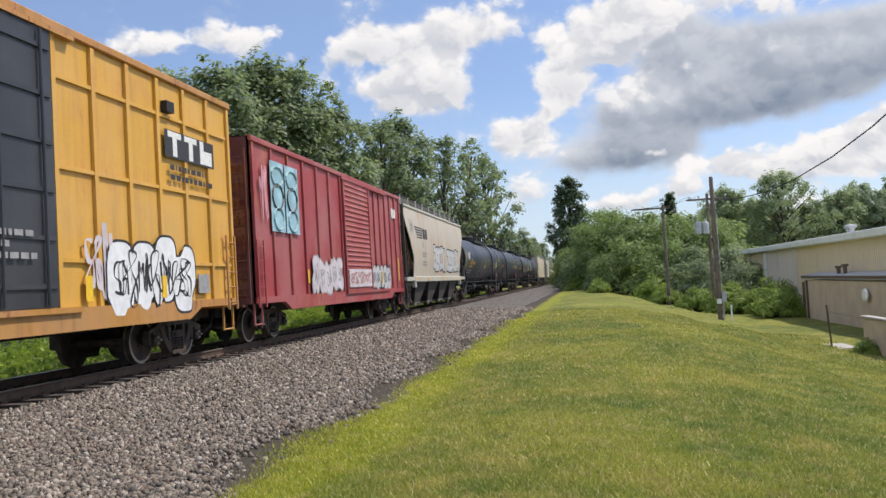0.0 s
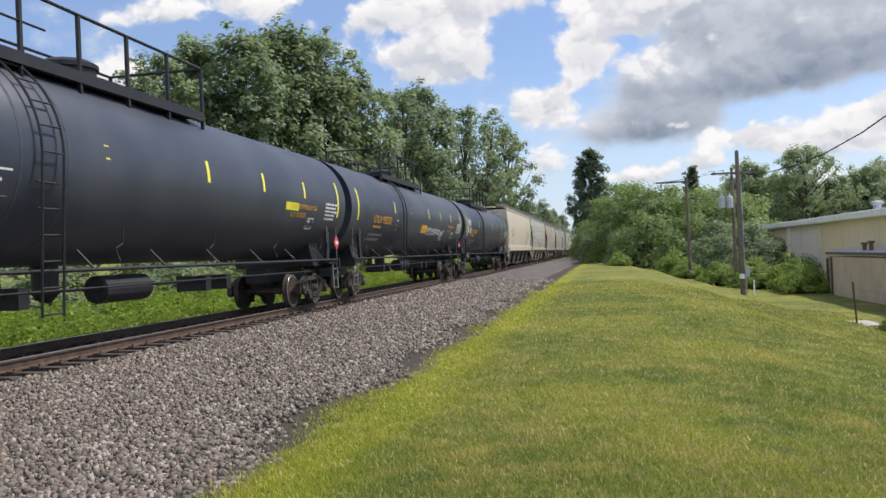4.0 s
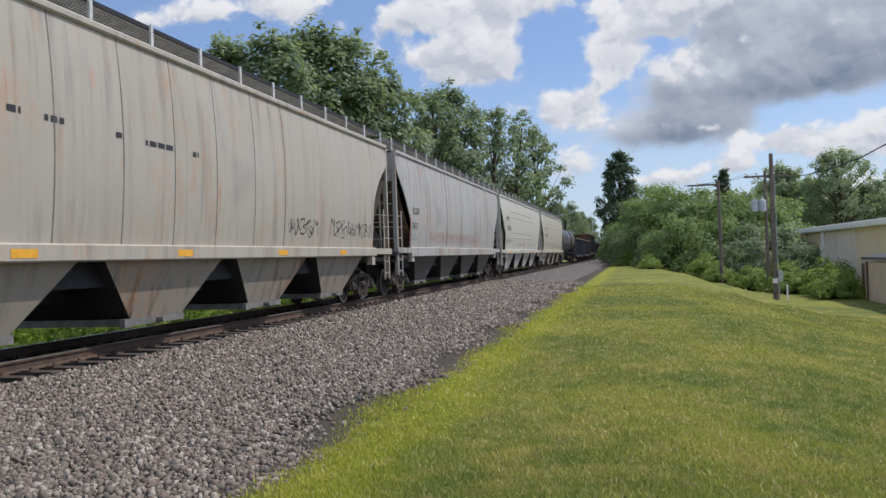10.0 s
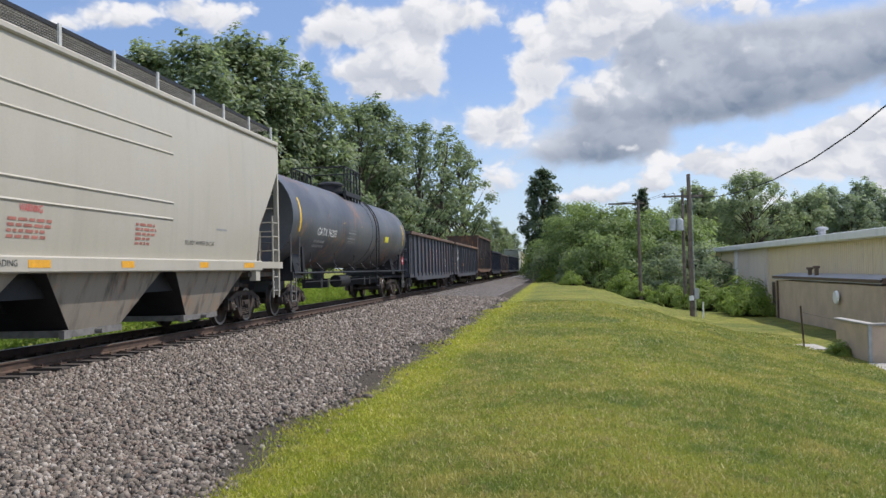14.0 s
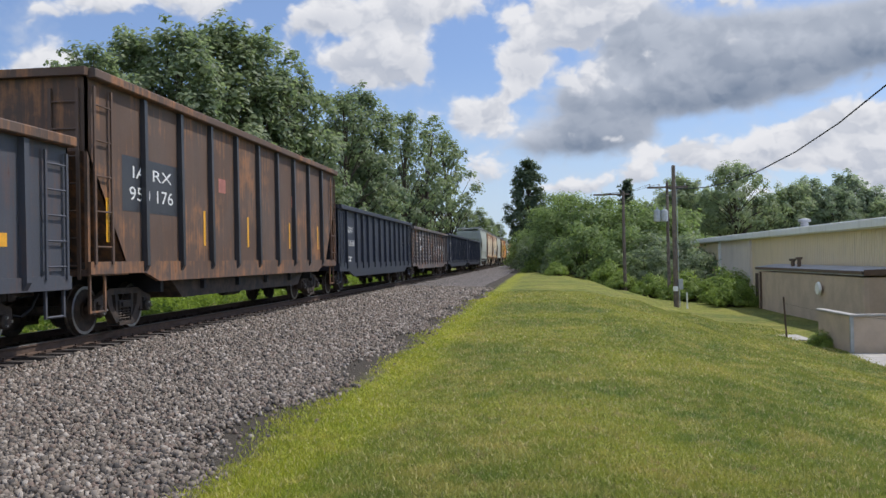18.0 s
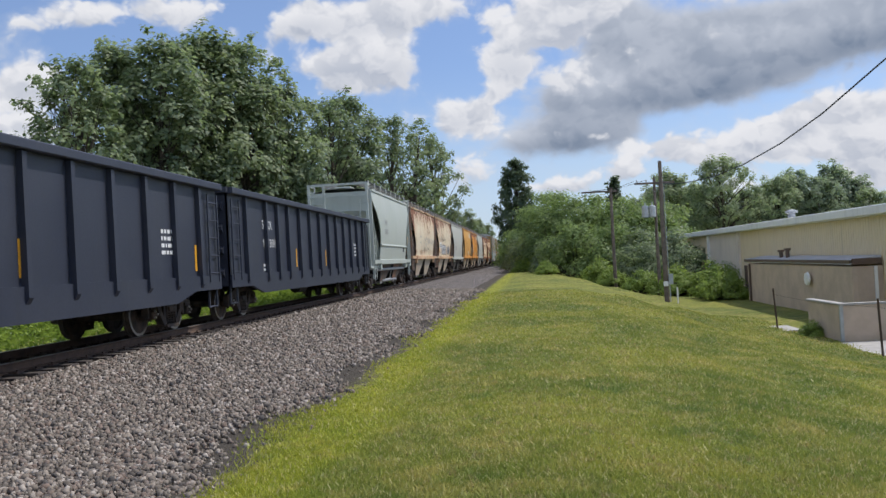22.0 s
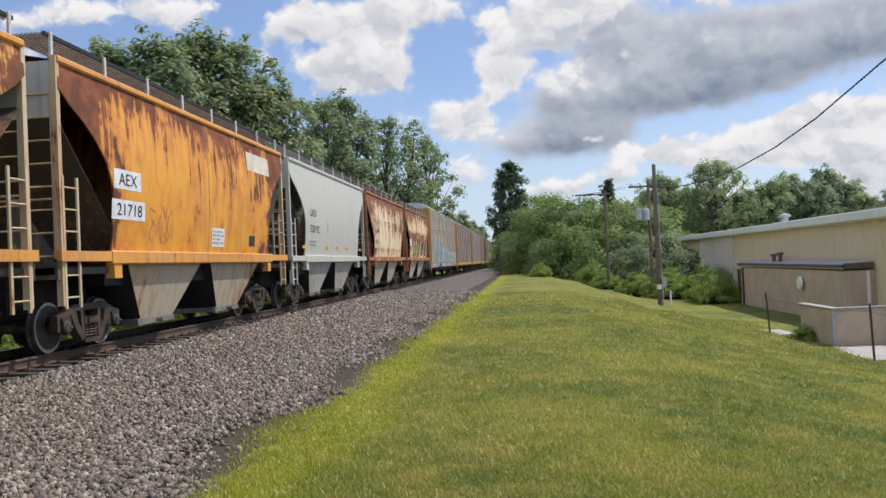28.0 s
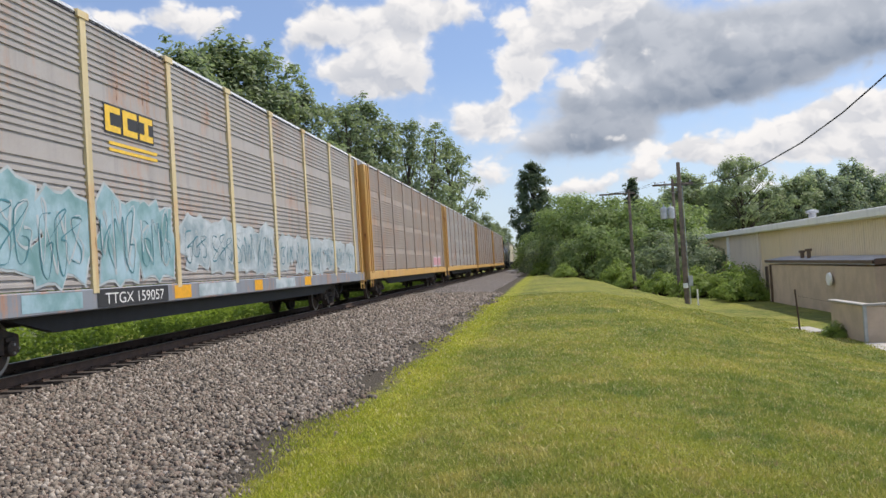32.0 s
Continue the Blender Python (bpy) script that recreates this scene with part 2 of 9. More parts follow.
def paint(name, base, rough=0.5, grime=0.35, rust=0.0, fade=0.25, dark=(0.05, 0.045, 0.04), streak=1.0, drip=0.5, rust_tone=None, band=None, ends=None, lip=None, stain_tone=(0.50, 0.21, 0.07, 1), wide=False, runs=()):
    """Weathered freight-car paint: fading in patches, dirt that runs down, rust that breaks through and drips."""
    m, n, b = principled(name)
    c = place(n, True)
    big = n.noise(c, 0.55, 5.0)
    patchy = n.noise(n.vmath("ADD", c, (9.0, 4.0, 2.0)), 0.33, 3.0)
    fine = n.noise(c, 26.0, 4.0)
    run = n.noise(n.vmath("MULTIPLY", c, (3.2, 3.2, 0.22)), 1.0, 6.0, 0.62)
    run2 = n.noise(n.vmath("MULTIPLY", c, (2.6, 2.6, 0.8) if wide else (8.0, 8.0, 0.55)), 1.0, 7.0, 0.66)
    pale = tuple(v + (0.75 - v) * 0.25 for v in base)
    col = n.mix(n.math("MULTIPLY", n.span(big, 0.38, 0.66), fade), rgba(base), rgba(pale))
    col = n.mix(n.math("MULTIPLY", n.span(patchy, 0.52, 0.70), fade * 0.7), col, rgba(base, 0.72))
    col = n.mix(n.math("MULTIPLY", n.span(fine, 0.40, 0.72), 0.10), col, rgba(base, 0.6))
    dirt = n.math("MULTIPLY", n.span(run, 0.46, 0.72), n.span(patchy, 0.34, 0.60, 0.35, 1.0))
    dirt = n.math("MULTIPLY", n.math("ADD", dirt, n.math("MULTIPLY", n.span(big, 0.55, 0.8), 0.5)), grime * streak)
    col = n.mix(dirt, col, rgba(dark))
    rough_v = n.math("ADD", n.math("MULTIPLY", fine, 0.16), rough - 0.06)
    if rust > 0:
        crust = n.noise(c, 1.3, 8.0, 0.68)
        spread = n.math("ADD", n.math("MULTIPLY", run2, drip), n.math("MULTIPLY", crust, 1.0 - drip))
        spread = n.math("ADD", spread, n.math("MULTIPLY", n.math("SUBTRACT", patchy, 0.5), 0.35))
        if band:
            zz = n.math("ADD", n.add("ShaderNodeSeparateXYZ", {0: c}).outputs[2], n.math("MULTIPLY", n.math("SUBTRACT", crust, 0.5), 1.2))
            z0, z1, wt = band
            spread = n.math("ADD", spread, n.math("MULTIPLY", n.math("MULTIPLY", n.span(zz, z0 - 0.3, z0 + 0.1), n.span(zz, z1 + 0.15, z1 - 0.1)), wt))
        here = n.add("ShaderNodeSeparateXYZ", {0: n.add("ShaderNodeTexCoord").outputs["Object"]})
        if ends:
            far = n.math("ADD", n.math("ABSOLUTE", here.outputs[1]), n.math("MULTIPLY", n.math("SUBTRACT", crust, 0.5), 1.6))
            spread = n.math("ADD", spread, n.math("MULTIPLY", n.span(far, ends[0] - 2.4, ends[0] + 0.1), ends[1]))
        if lip:
            high = n.math("ADD", here.outputs[2], n.math("MULTIPLY", n.math("SUBTRACT", run2, 0.5), 1.4))
            spread = n.math("ADD", spread, n.math("MULTIPLY", n.span(high, lip[0] - 0.8, lip[0]), lip[1]))
        for z_from, length, wt in runs:
            # rust that starts along a seam and runs down in drips of uneven length
            thread = n.noise(n.vmath("MULTIPLY", c, (4.5, 4.5, 0.16)), 1.0, 5.0, 0.7)
            fall = n.math("MULTIPLY", n.span(thread, 0.36, 0.66), length * 1.5)
            start = n.math("ADD", z_from, n.math("MULTIPLY", n.math("SUBTRACT", crust, 0.5), 0.35))
            below = n.math("SUBTRACT", start, here.outputs[2])
            tail = n.math("MULTIPLY", n.span(below, -0.06, 0.04), n.span(n.math("SUBTRACT", fall, below), -0.12, 0.30))
            spread = n.math("ADD", spread, n.math("MULTIPLY", n.math("MULTIPLY", tail, n.span(thread, 0.36, 0.52)), wt))
        lo = 0.64 - 0.17 * rust
        stain = n.span(spread, lo - 0.13, lo + 0.03)
        col = n.mix(n.math("MULTIPLY", stain, min(0.7, 0.38 + 0.5 * rust)), col, stain_tone)
        eaten = n.span(spread, lo, lo + 0.07)
        tone = n.mix(n.span(fine, 0.3, 0.7), rust_tone or (0.11, 0.034, 0.016, 1), (0.27, 0.075, 0.020, 1))
        tone = n.mix(n.span(crust, 0.42, 0.62), tone, rgba((0.085, 0.022, 0.011)))
        col = n.mix(n.math("MULTIPLY", eaten, min(1.0, 0.86 + rust * 0.3)), col, tone)
        rough_v = n.math("ADD", rough_v, n.math("MULTIPLY", eaten, 0.3))
    m.node_tree.links.new(col, b.inputs["Base Color"])
    m.node_tree.links.new(rough_v, b.inputs["Roughness"])
    bump = n.add("ShaderNodeBump", {"Strength": 0.10, "Distance": 0.02, "Height": n.math("ADD", n.math("MULTIPLY", fine, 0.4), n.math("MULTIPLY", big, 2.0))})
    m.node_tree.links.new(bump.outputs[0], b.inputs["Normal"])
    return m


def plain(name, base, rough=0.6, metal=0.0, vary=0.3, scale=8.0, bump=0.2, spread=True, second=None):
    m, n, b = principled(name)
    c = place(n, spread)
    a = n.noise(c, scale, 6.0, 0.6)
    g = n.noise(c, scale * 9.0, 3.0)
    col = n.mix(n.span(a, 0.3, 0.7), rgba(base, 1 - vary), rgba(second or base, 1 + vary * 0.5))
    col = n.mix(n.math("MULTIPLY", g, vary * 0.6), col, rgba(base, 0.5))
    m.node_tree.links.new(col, b.inputs["Base Color"])
    b.inputs["Metallic"].default_value = metal
    m.node_tree.links.new(n.math("ADD", n.math("MULTIPLY", a, 0.2), rough - 0.1), b.inputs["Roughness"])
    if bump:
        bp = n.add("ShaderNodeBump", {"Strength": bump, "Distance": 0.02, "Height": n.math("ADD", a, n.math("MULTIPLY", g, 0.5))})
        m.node_tree.links.new(bp.outputs[0], b.inputs["Normal"])
    return m


def leaf_material(name, a, c2, trans=0.35):
    m = bpy.data.materials.new(name)
    m.use_nodes = True
    n = Nodes(m.node_tree)
    out = n.add("ShaderNodeOutputMaterial")
    r = n.add("ShaderNodeNewGeometry").outputs["Random Per Island"]
    c = n.add("ShaderNodeTexCoord").outputs["Object"]
    v = n.math("ADD", n.math("MULTIPLY", r, 0.38), n.math("MULTIPLY", n.noise(c, 0.6, 3.0), 0.62))
    col = n.mix(n.span(v, 0.30, 0.70), rgba(a), rgba(c2))
    dif = n.add("ShaderNodeBsdfPrincipled", {"Base Color": col, "Roughness": 0.55})
    tr = n.add("ShaderNodeBsdfTranslucent", {0: n.mix(0.35, col, (0.22, 0.32, 0.06, 1))})
    mx = n.add("ShaderNodeMixShader", {0: trans, 1: dif.outputs[0], 2: tr.outputs[0]})
    m.node_tree.links.new(mx.outputs[0], out.inputs[0])
    return m


def lawn_colour(n, c, r=None):
    """Grass colour by place: green with yellow and straw patches, lemon along the stone's edge."""
    big = n.noise(c, 0.20, 4.0)
    mid = n.noise(c, 2.3, 6.0)
    tuft = n.noise(n.vmath("ADD", c, (3.0, 7.0, 0.0)), 1.1, 5.0, 0.6)
    col = n.mix(n.span(big, 0.36, 0.62), (0.088, 0.118, 0.024, 1), (0.160, 0.176, 0.030, 1))
    col = n.mix(n.math("MULTIPLY", n.span(tuft, 0.44, 0.34), 0.65), col, (0.060, 0.098, 0.022, 1))
    col = n.mix(n.math("MULTIPLY", n.span(tuft, 0.52, 0.68), 0.6), col, (0.245, 0.215, 0.062, 1))
    col = n.mix(n.math("MULTIPLY", n.span(mid, 0.46, 0.66), 0.5), col, (0.215, 0.200, 0.058, 1))
    col = n.mix(n.math("MULTIPLY", n.span(n.noise(c, 6.5, 4.0), 0.56, 0.70), 0.6), col, (0.19, 0.145, 0.075, 1))
    sep = n.add("ShaderNodeSeparateXYZ", {0: c})
    wob = n.math("ADD", sep.outputs[0], n.math("MULTIPLY", n.math("SUBTRACT", n.noise(c, 0.8, 3.0), 0.5), 1.3))
    lemon = n.math("MULTIPLY", n.span(wob, -3.2, -2.5), n.span(wob, -1.3, -2.0))
    col = n.mix(n.math("MULTIPLY", lemon, 0.40), col, (0.250, 0.270, 0.014, 1))
    return col, sep, mid


def ground_material():
    """The lawn under its blades, with a bare margin beside the stone and dark soil behind the track."""
    m, n, b = principled("lawn")
    c = n.add("ShaderNodeTexCoord").outputs["Object"]
    col, sep, mid = lawn_colour(n, c)
    col = n.vmath("MULTIPLY", col, (1.72, 1.62, 1.9))
    fine = n.noise(c, 34.0, 5.0, 0.7)
    col = n.mix(n.span(fine, 0.36, 0.62), n.mix(0.72, col, (0.018, 0.028, 0.006, 1)), col)
    wob = n.math("ADD", sep.outputs[0], n.math("MULTIPLY", n.math("SUBTRACT", mid, 0.5), 0.8))
    edge = n.math("ADD", n.span(wob, -2.75, -2.3), n.span(wob, -13.6, -14.4), clamp=True)
    soil = n.mix(fine, (0.035, 0.030, 0.024, 1), (0.115, 0.10, 0.08, 1))
    col = n.mix(edge, soil, col)
    m.node_tree.links.new(col, b.inputs["Base Color"])
    b.inputs["Roughness"].default_value = 0.9
    b.inputs["Specular IOR Level"].default_value = 0.1
    bp = n.add("ShaderNodeBump", {"Strength": 0.6, "Distance": 0.05, "Height": fine})
    m.node_tree.links.new(bp.outputs[0], b.inputs["Normal"])
    return m


def blade_material():
    m = bpy.data.materials.new("grass_blade")
    m.use_nodes = True
    n = Nodes(m.node_tree)
    out = n.add("ShaderNodeOutputMaterial")
    c = n.add("ShaderNodeTexCoord").outputs["Object"]
    r = n.add("ShaderNodeNewGeometry").outputs["Random Per Island"]
    col, sep, mid = lawn_colour(n, c)
    col = n.vmath("MULTIPLY", col, (2.40, 2.24, 2.40))
    col = n.mix(n.span(r, 0.0, 0.5, 0.5, 0.0), col, (0.17, 0.23, 0.05, 1))
    col = n.mix(n.span(r, 0.80, 1.0, 0.0, 0.75), col, (0.66, 0.58, 0.30, 1))
    dif = n.add("ShaderNodeBsdfPrincipled", {"Base Color": col, "Roughness": 0.6, "Specular IOR Level": 0.2})
    tr = n.add("ShaderNodeBsdfTranslucent", {0: col})
    mx = n.add("ShaderNodeMixShader", {0: 0.4, 1: dif.outputs[0], 2: tr.outputs[0]})
    m.node_tree.links.new(mx.outputs[0], out.inputs[0])
    return m


def stone_material():
    m, n, b = principled("crushed_stone")
    g = n.add("ShaderNodeNewGeometry").outputs["Random Per Island"]
    c = n.add("ShaderNodeTexCoord").outputs["Object"]
    tone = n.add("ShaderNodeValToRGB", {0: g})
    cr = tone.color_ramp
    cr.elements[0].color, cr.elements[1].color = (0.055, 0.048, 0.042, 1), (0.44, 0.385, 0.325, 1)
    for p, k in ((0.25, (0.132, 0.106, 0.080, 1)), (0.5, (0.210, 0.172, 0.132, 1)), (0.7, (0.175, 0.118, 0.088, 1)), (0.85, (0.300, 0.252, 0.200, 1))):
        cr.elements.new(p).color = k
    col = n.mix(n.math("MULTIPLY", n.noise(c, 60.0, 3.0), 0.4), tone.outputs[0], (0.12, 0.11, 0.10, 1))
    m.node_tree.links.new(col, b.inputs["Base Color"])
    b.inputs["Roughness"].default_value = 0.85
    return m


def ballast_material():
    """The bed of stone between and beyond the single stones."""
    m, n, b = principled("ballast_bed")
    c = n.add("ShaderNodeTexCoord").outputs["Object"]
    v = n.add("ShaderNodeTexVoronoi", {"Vector": c, "Scale": 14.0})
    f = n.noise(c, 40.0, 3.0)
    w = n.noise(c, 0.5, 4.0)
    sep = n.add("ShaderNodeSeparateColor", {0: v.outputs["Color"]})
    col = n.mix(sep.outputs[0], (0.11, 0.095, 0.085, 1), (0.40, 0.365, 0.33, 1))
    col = n.mix(n.math("MULTIPLY", sep.outputs[1], 0.35), col, (0.24, 0.15, 0.115, 1))
    col = n.mix(n.span(v.outputs["Distance"], 0.25, 0.62), col, (0.05, 0.043, 0.038, 1))
    col = n.mix(n.math("MULTIPLY", n.span(w, 0.4, 0.65), 0.22), col, (0.13, 0.11, 0.095, 1))
    m.node_tree.links.new(col, b.inputs["Base Color"])
    b.inputs["Roughness"].default_value = 0.9
    h = n.math("SUBTRACT", n.math("MULTIPLY", f, 0.3), v.outputs["Distance"])
    bp = n.add("ShaderNodeBump", {"Strength": 0.9, "Distance": 0.05, "Height": h})
    m.node_tree.links.new(bp.outputs[0], b.inputs["Normal"])
    return m


BLADE = blade_material()
LAWN, STONE, BED = ground_material(), stone_material(), ballast_material()
STEEL_DARK = plain("truck_steel", (0.048, 0.042, 0.037), 0.75, 0.2, 0.5, 5.0, second=(0.085, 0.058, 0.042))
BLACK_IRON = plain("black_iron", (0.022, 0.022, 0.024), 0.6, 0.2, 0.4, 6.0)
WORN_STEEL = plain("worn_steel", (0.46, 0.45, 0.44), 0.36, 0.9, 0.2, 9.0)
RAIL_RUST = plain("rail_rust", (0.10, 0.062, 0.042), 0.8, 0.1, 0.4, 6.0)
TIMBER = plain("creosote_timber", (0.075, 0.06, 0.05), 0.9, 0.0, 0.5, 5.0, 0.5)
POLE_WOOD = plain("weathered_pole_wood", (0.17, 0.135, 0.11), 0.9, 0.0, 0.4, 3.0, 0.5)
BARK = plain("bark", (0.085, 0.068, 0.052), 0.95, 0.0, 0.45, 5.0, 0.8)
GALV = plain("galvanised_steel", (0.42, 0.43, 0.44), 0.5, 0.6, 0.2, 12.0)
WHITE_STENCIL = plain("white_stencil_paint", (0.72, 0.72, 0.70), 0.6, 0, 0.15, 10.0, 0)
BLACK_STENCIL = plain("black_stencil_paint", (0.03, 0.03, 0.032), 0.6, 0, 0.2, 10.0, 0)
YELLOW_STENCIL = plain("yellow_stencil_paint", (0.72, 0.36, 0.03), 0.6, 0, 0.15, 10.0, 0)
GREY_STENCIL = plain("grey_stencil_paint", (0.30, 0.30, 0.30), 0.6, 0, 0.2, 10.0, 0)
REFLECT_YELLOW = plain("yellow_reflective_tape", (0.80, 0.50, 0.03), 0.35, 0, 0.15, 10.0, 0)
REFLECT_LEMON = plain("lemon_reflective_tape", (0.80, 0.72, 0.06), 0.35, 0, 0.12, 10.0, 0)
GRATING = plain("grating_steel", (0.30, 0.30, 0.29), 0.6, 0.1, 0.3, 5.0, 0.1)
GATE_GREY = plain("dusty_gate_steel", (0.20, 0.19, 0.175), 0.7, 0.2, 0.4, 5.0, 0.2)
SEAM_DIRT = plain("seam_dirt", (0.20, 0.18, 0.155), 0.7, 0, 0.4, 3.0, 0.1)
STANCHION = plain("pale_stanchion_paint", (0.55, 0.55, 0.53), 0.5, 0, 0.2, 8.0, 0)
RED_SIGN = plain("red_sign", (0.62, 0.05, 0.06), 0.5, 0, 0.15, 10.0, 0)

# ---- mesh building ----
class Geo:
    """Collects the faces of one mesh."""

    def __init__(self):
        self.v, self.f, self.k, self.slot = [], [], [], 0

    def add(self, verts, faces):
        o = len(self.v)
        self.v.extend(tuple(p) for p in verts)
        self.f.extend(tuple(i + o for i in f) for f in faces)
        self.k.extend([self.slot] * len(faces))
        return self

    def box(self, x0, x1, y0, y1, z0, z1):
        return self.add([(x0, y0, z0), (x1, y0, z0), (x1, y1, z0), (x0, y1, z0), (x0, y0, z1), (x1, y0, z1), (x1, y1, z1), (x0, y1, z1)],
                        [(0, 3, 2, 1), (4, 5, 6, 7), (0, 1, 5, 4), (1, 2, 6, 5), (2, 3, 7, 6), (3, 0, 4, 7)])

    def bevel_box(self, x0, x1, y0, y1, z0, z1, b=0.02):
        """A box whose upright and lying edges along y are chamfered."""
        sec = [(x0 + b, z0), (x1 - b, z0), (x1, z0 + b), (x1, z1 - b), (x1 - b, z1), (x0 + b, z1), (x0, z1 - b), (x0, z0 + b)]
        return self.sweep_y(sec, y0, y1)

    def sweep_y(self, sec, y0, y1):
        """A closed outline (x, z), counter-clockwise seen from -y, drawn from y0 to y1."""
        n = len(sec)
        vs = [(x, y0, z) for x, z in sec] + [(x, y1, z) for x, z in sec]
        fs = [(i, (i + 1) % n, n + (i + 1) % n, n + i) for i in range(n)] + [tuple(range(n))[::-1], tuple(range(n, 2 * n))]
        return self.add(vs, [f[::-1] for f in fs])

    def prism_x(self, poly, x0, x1):
        """An outline (y, z) given thickness from x0 to x1."""
        n = len(poly)
        vs = [(x0, y, z) for y, z in poly] + [(x1, y, z) for y, z in poly]
        fs = [(i, (i + 1) % n, n + (i + 1) % n, n + i) for i in range(n)] + [tuple(range(n))[::-1], tuple(range(n, 2 * n))]
        return self.add(vs, fs)

    def prism_y(self, poly, y0, y1):
        n = len(poly)
        vs = [(x, y0, z) for x, z in poly] + [(x, y1, z) for x, z in poly]
        fs = [(i, (i + 1) % n, n + (i + 1) % n, n + i) for i in range(n)] + [tuple(range(n))[::-1], tuple(range(n, 2 * n))]
        return self.add(vs, fs)

    def tube(self, pts, r, n=6, closed=False):
        pts = [Vector(p) for p in pts]
        rings = []
        for i, p in enumerate(pts):
            a = pts[max(0, i - 1)] if not closed else pts[i - 1]
            b = pts[min(len(pts) - 1, i + 1)] if not closed else pts[(i + 1) % len(pts)]
            d = (b - a).normalized()
            s = d.cross(Vector((0, 0, 1)) if abs(d.z) < 0.9 else Vector((1, 0, 0))).normalized()
            u = s.cross(d)
            rr = r[i] if isinstance(r, (list, tuple)) else r
            rings.append([p + (s * math.cos(2 * math.pi * j / n) + u * math.sin(2 * math.pi * j / n)) * rr for j in range(n)])
        vs = [q for ring in rings for q in ring]
        m = len(pts)
        fs = []
        for i in range(m if closed else m - 1):
            k = (i + 1) % m
            for j in range(n):
                fs.append((i * n + j, i * n + (j + 1) % n, k * n + (j + 1) % n, k * n + j))
        if not closed:
            fs += [tuple(range(n))[::-1], tuple(range((m - 1) * n, m * n))]
        return self.add(vs, fs)

    def lathe_x(self, prof, y, z, n=24):
        """An outline of (x, radius) turned about the line through y, z along x."""
        vs, fs = [], []
        for x, r in prof:
            vs += [(x, y + r * math.cos(2 * math.pi * j / n), z + r * math.sin(2 * math.pi * j / n)) for j in range(n)]
        for i in range(len(prof) - 1):
            fs += [(i * n + j, i * n + (j + 1) % n, (i + 1) * n + (j + 1) % n, (i + 1) * n + j) for j in range(n)]
        fs += [tuple(range(n))[::-1], tuple(range((len(prof) - 1) * n, len(prof) * n))]
        return self.add(vs, fs)

    def lathe_y(self, prof, x, z, n=40):
        vs, fs = [], []
        for y, r in prof:
            vs += [(x + r * math.cos(2 * math.pi * j / n), y, z + r * math.sin(2 * math.pi * j / n)) for j in range(n)]
        for i in range(len(prof) - 1):
            fs += [(i * n + j, (i + 1) * n + j, (i + 1) * n + (j + 1) % n, i * n + (j + 1) % n) for j in range(n)]
        fs += [tuple(range(n)), tuple(range((len(prof) - 1) * n, len(prof) * n))[::-1]]
        return self.add(vs, fs)

    def lathe_z(self, prof, x, y, n=20):
        vs, fs = [], []
        for z, r in prof:
            vs += [(x + r * math.cos(2 * math.pi * j / n), y + r * math.sin(2 * math.pi * j / n), z) for j in range(n)]
        for i in range(len(prof) - 1):
            fs += [(i * n + j, i * n + (j + 1) % n, (i + 1) * n + (j + 1) % n, (i + 1) * n + j) for j in range(n)]
        fs += [tuple(range(n))[::-1], tuple(range((len(prof) - 1) * n, len(prof) * n))]
        return self.add(vs, fs)

    def mesh(self, name, *mats, smooth=False):
        me = bpy.data.meshes.new(name)
        me.from_pydata(self.v, [], self.f)
        for m in mats:
            me.materials.append(m)
        if len(mats) > 1:
            me.polygons.foreach_set("material_index", self.k)
        if smooth:
            me.polygons.foreach_set("use_smooth", [True] * len(me.polygons))
            me.set_sharp_from_angle(angle=radians(38))
        me.validate()
        me.update()
        return me


def part(name, geo, material, parent, label="", smooth=False):
    """One mesh object under a thing or under a part. geo: a Geo or a finished mesh."""
    me = geo if isinstance(geo, bpy.types.Mesh) else geo.mesh(name, *(material if isinstance(material, tuple) else (material,)), smooth=smooth)
    ob = new(name, me)
    ob.parent = parent
    if label:
        tagged(ob, label)
    return ob


def thing(name, label, category, group="", kind=""):
    ob = new(name)
    ob.empty_display_size = 0.3
    return tagged(ob, label, category, group, kind)


MESHES = {}


def shared(key, make):
    if key not in MESHES:
        MESHES[key] = make()
    return MESHES[key]


def lettering(text, height, material, parent, y, z, surface, side=1, spacing=1.0, name="lettering", width=0.0, off=0.008):
    """Stencilled words on the side of a car. surface(z): how far the side stands out there. y: where the words begin."""
    cu = bpy.data.curves.new("stencil", "FONT")
    cu.body, cu.size, cu.space_character = text, height * 1.38, spacing
    tmp = bpy.data.objects.new("stencil", cu)
    me = bpy.data.meshes.new_from_object(tmp)
    bpy.data.objects.remove(tmp)
    n = len(me.vertices)
    co = np.empty(n * 3)
    me.vertices.foreach_get("co", co)
    co = co.reshape(-1, 3)
    k = width / max(1e-3, co[:, 0].max()) if width else 1.0
    res = np.empty_like(co)
    res[:, 1] = y + co[:, 0] * k * side
    res[:, 2] = z + co[:, 1]
    res[:, 0] = [side * (surface(v) + off) for v in res[:, 2]]
    me.vertices.foreach_set("co", res.ravel())
    me.materials.clear()
    me.materials.append(material)
    me.update()
    return part(name, me, material, parent)


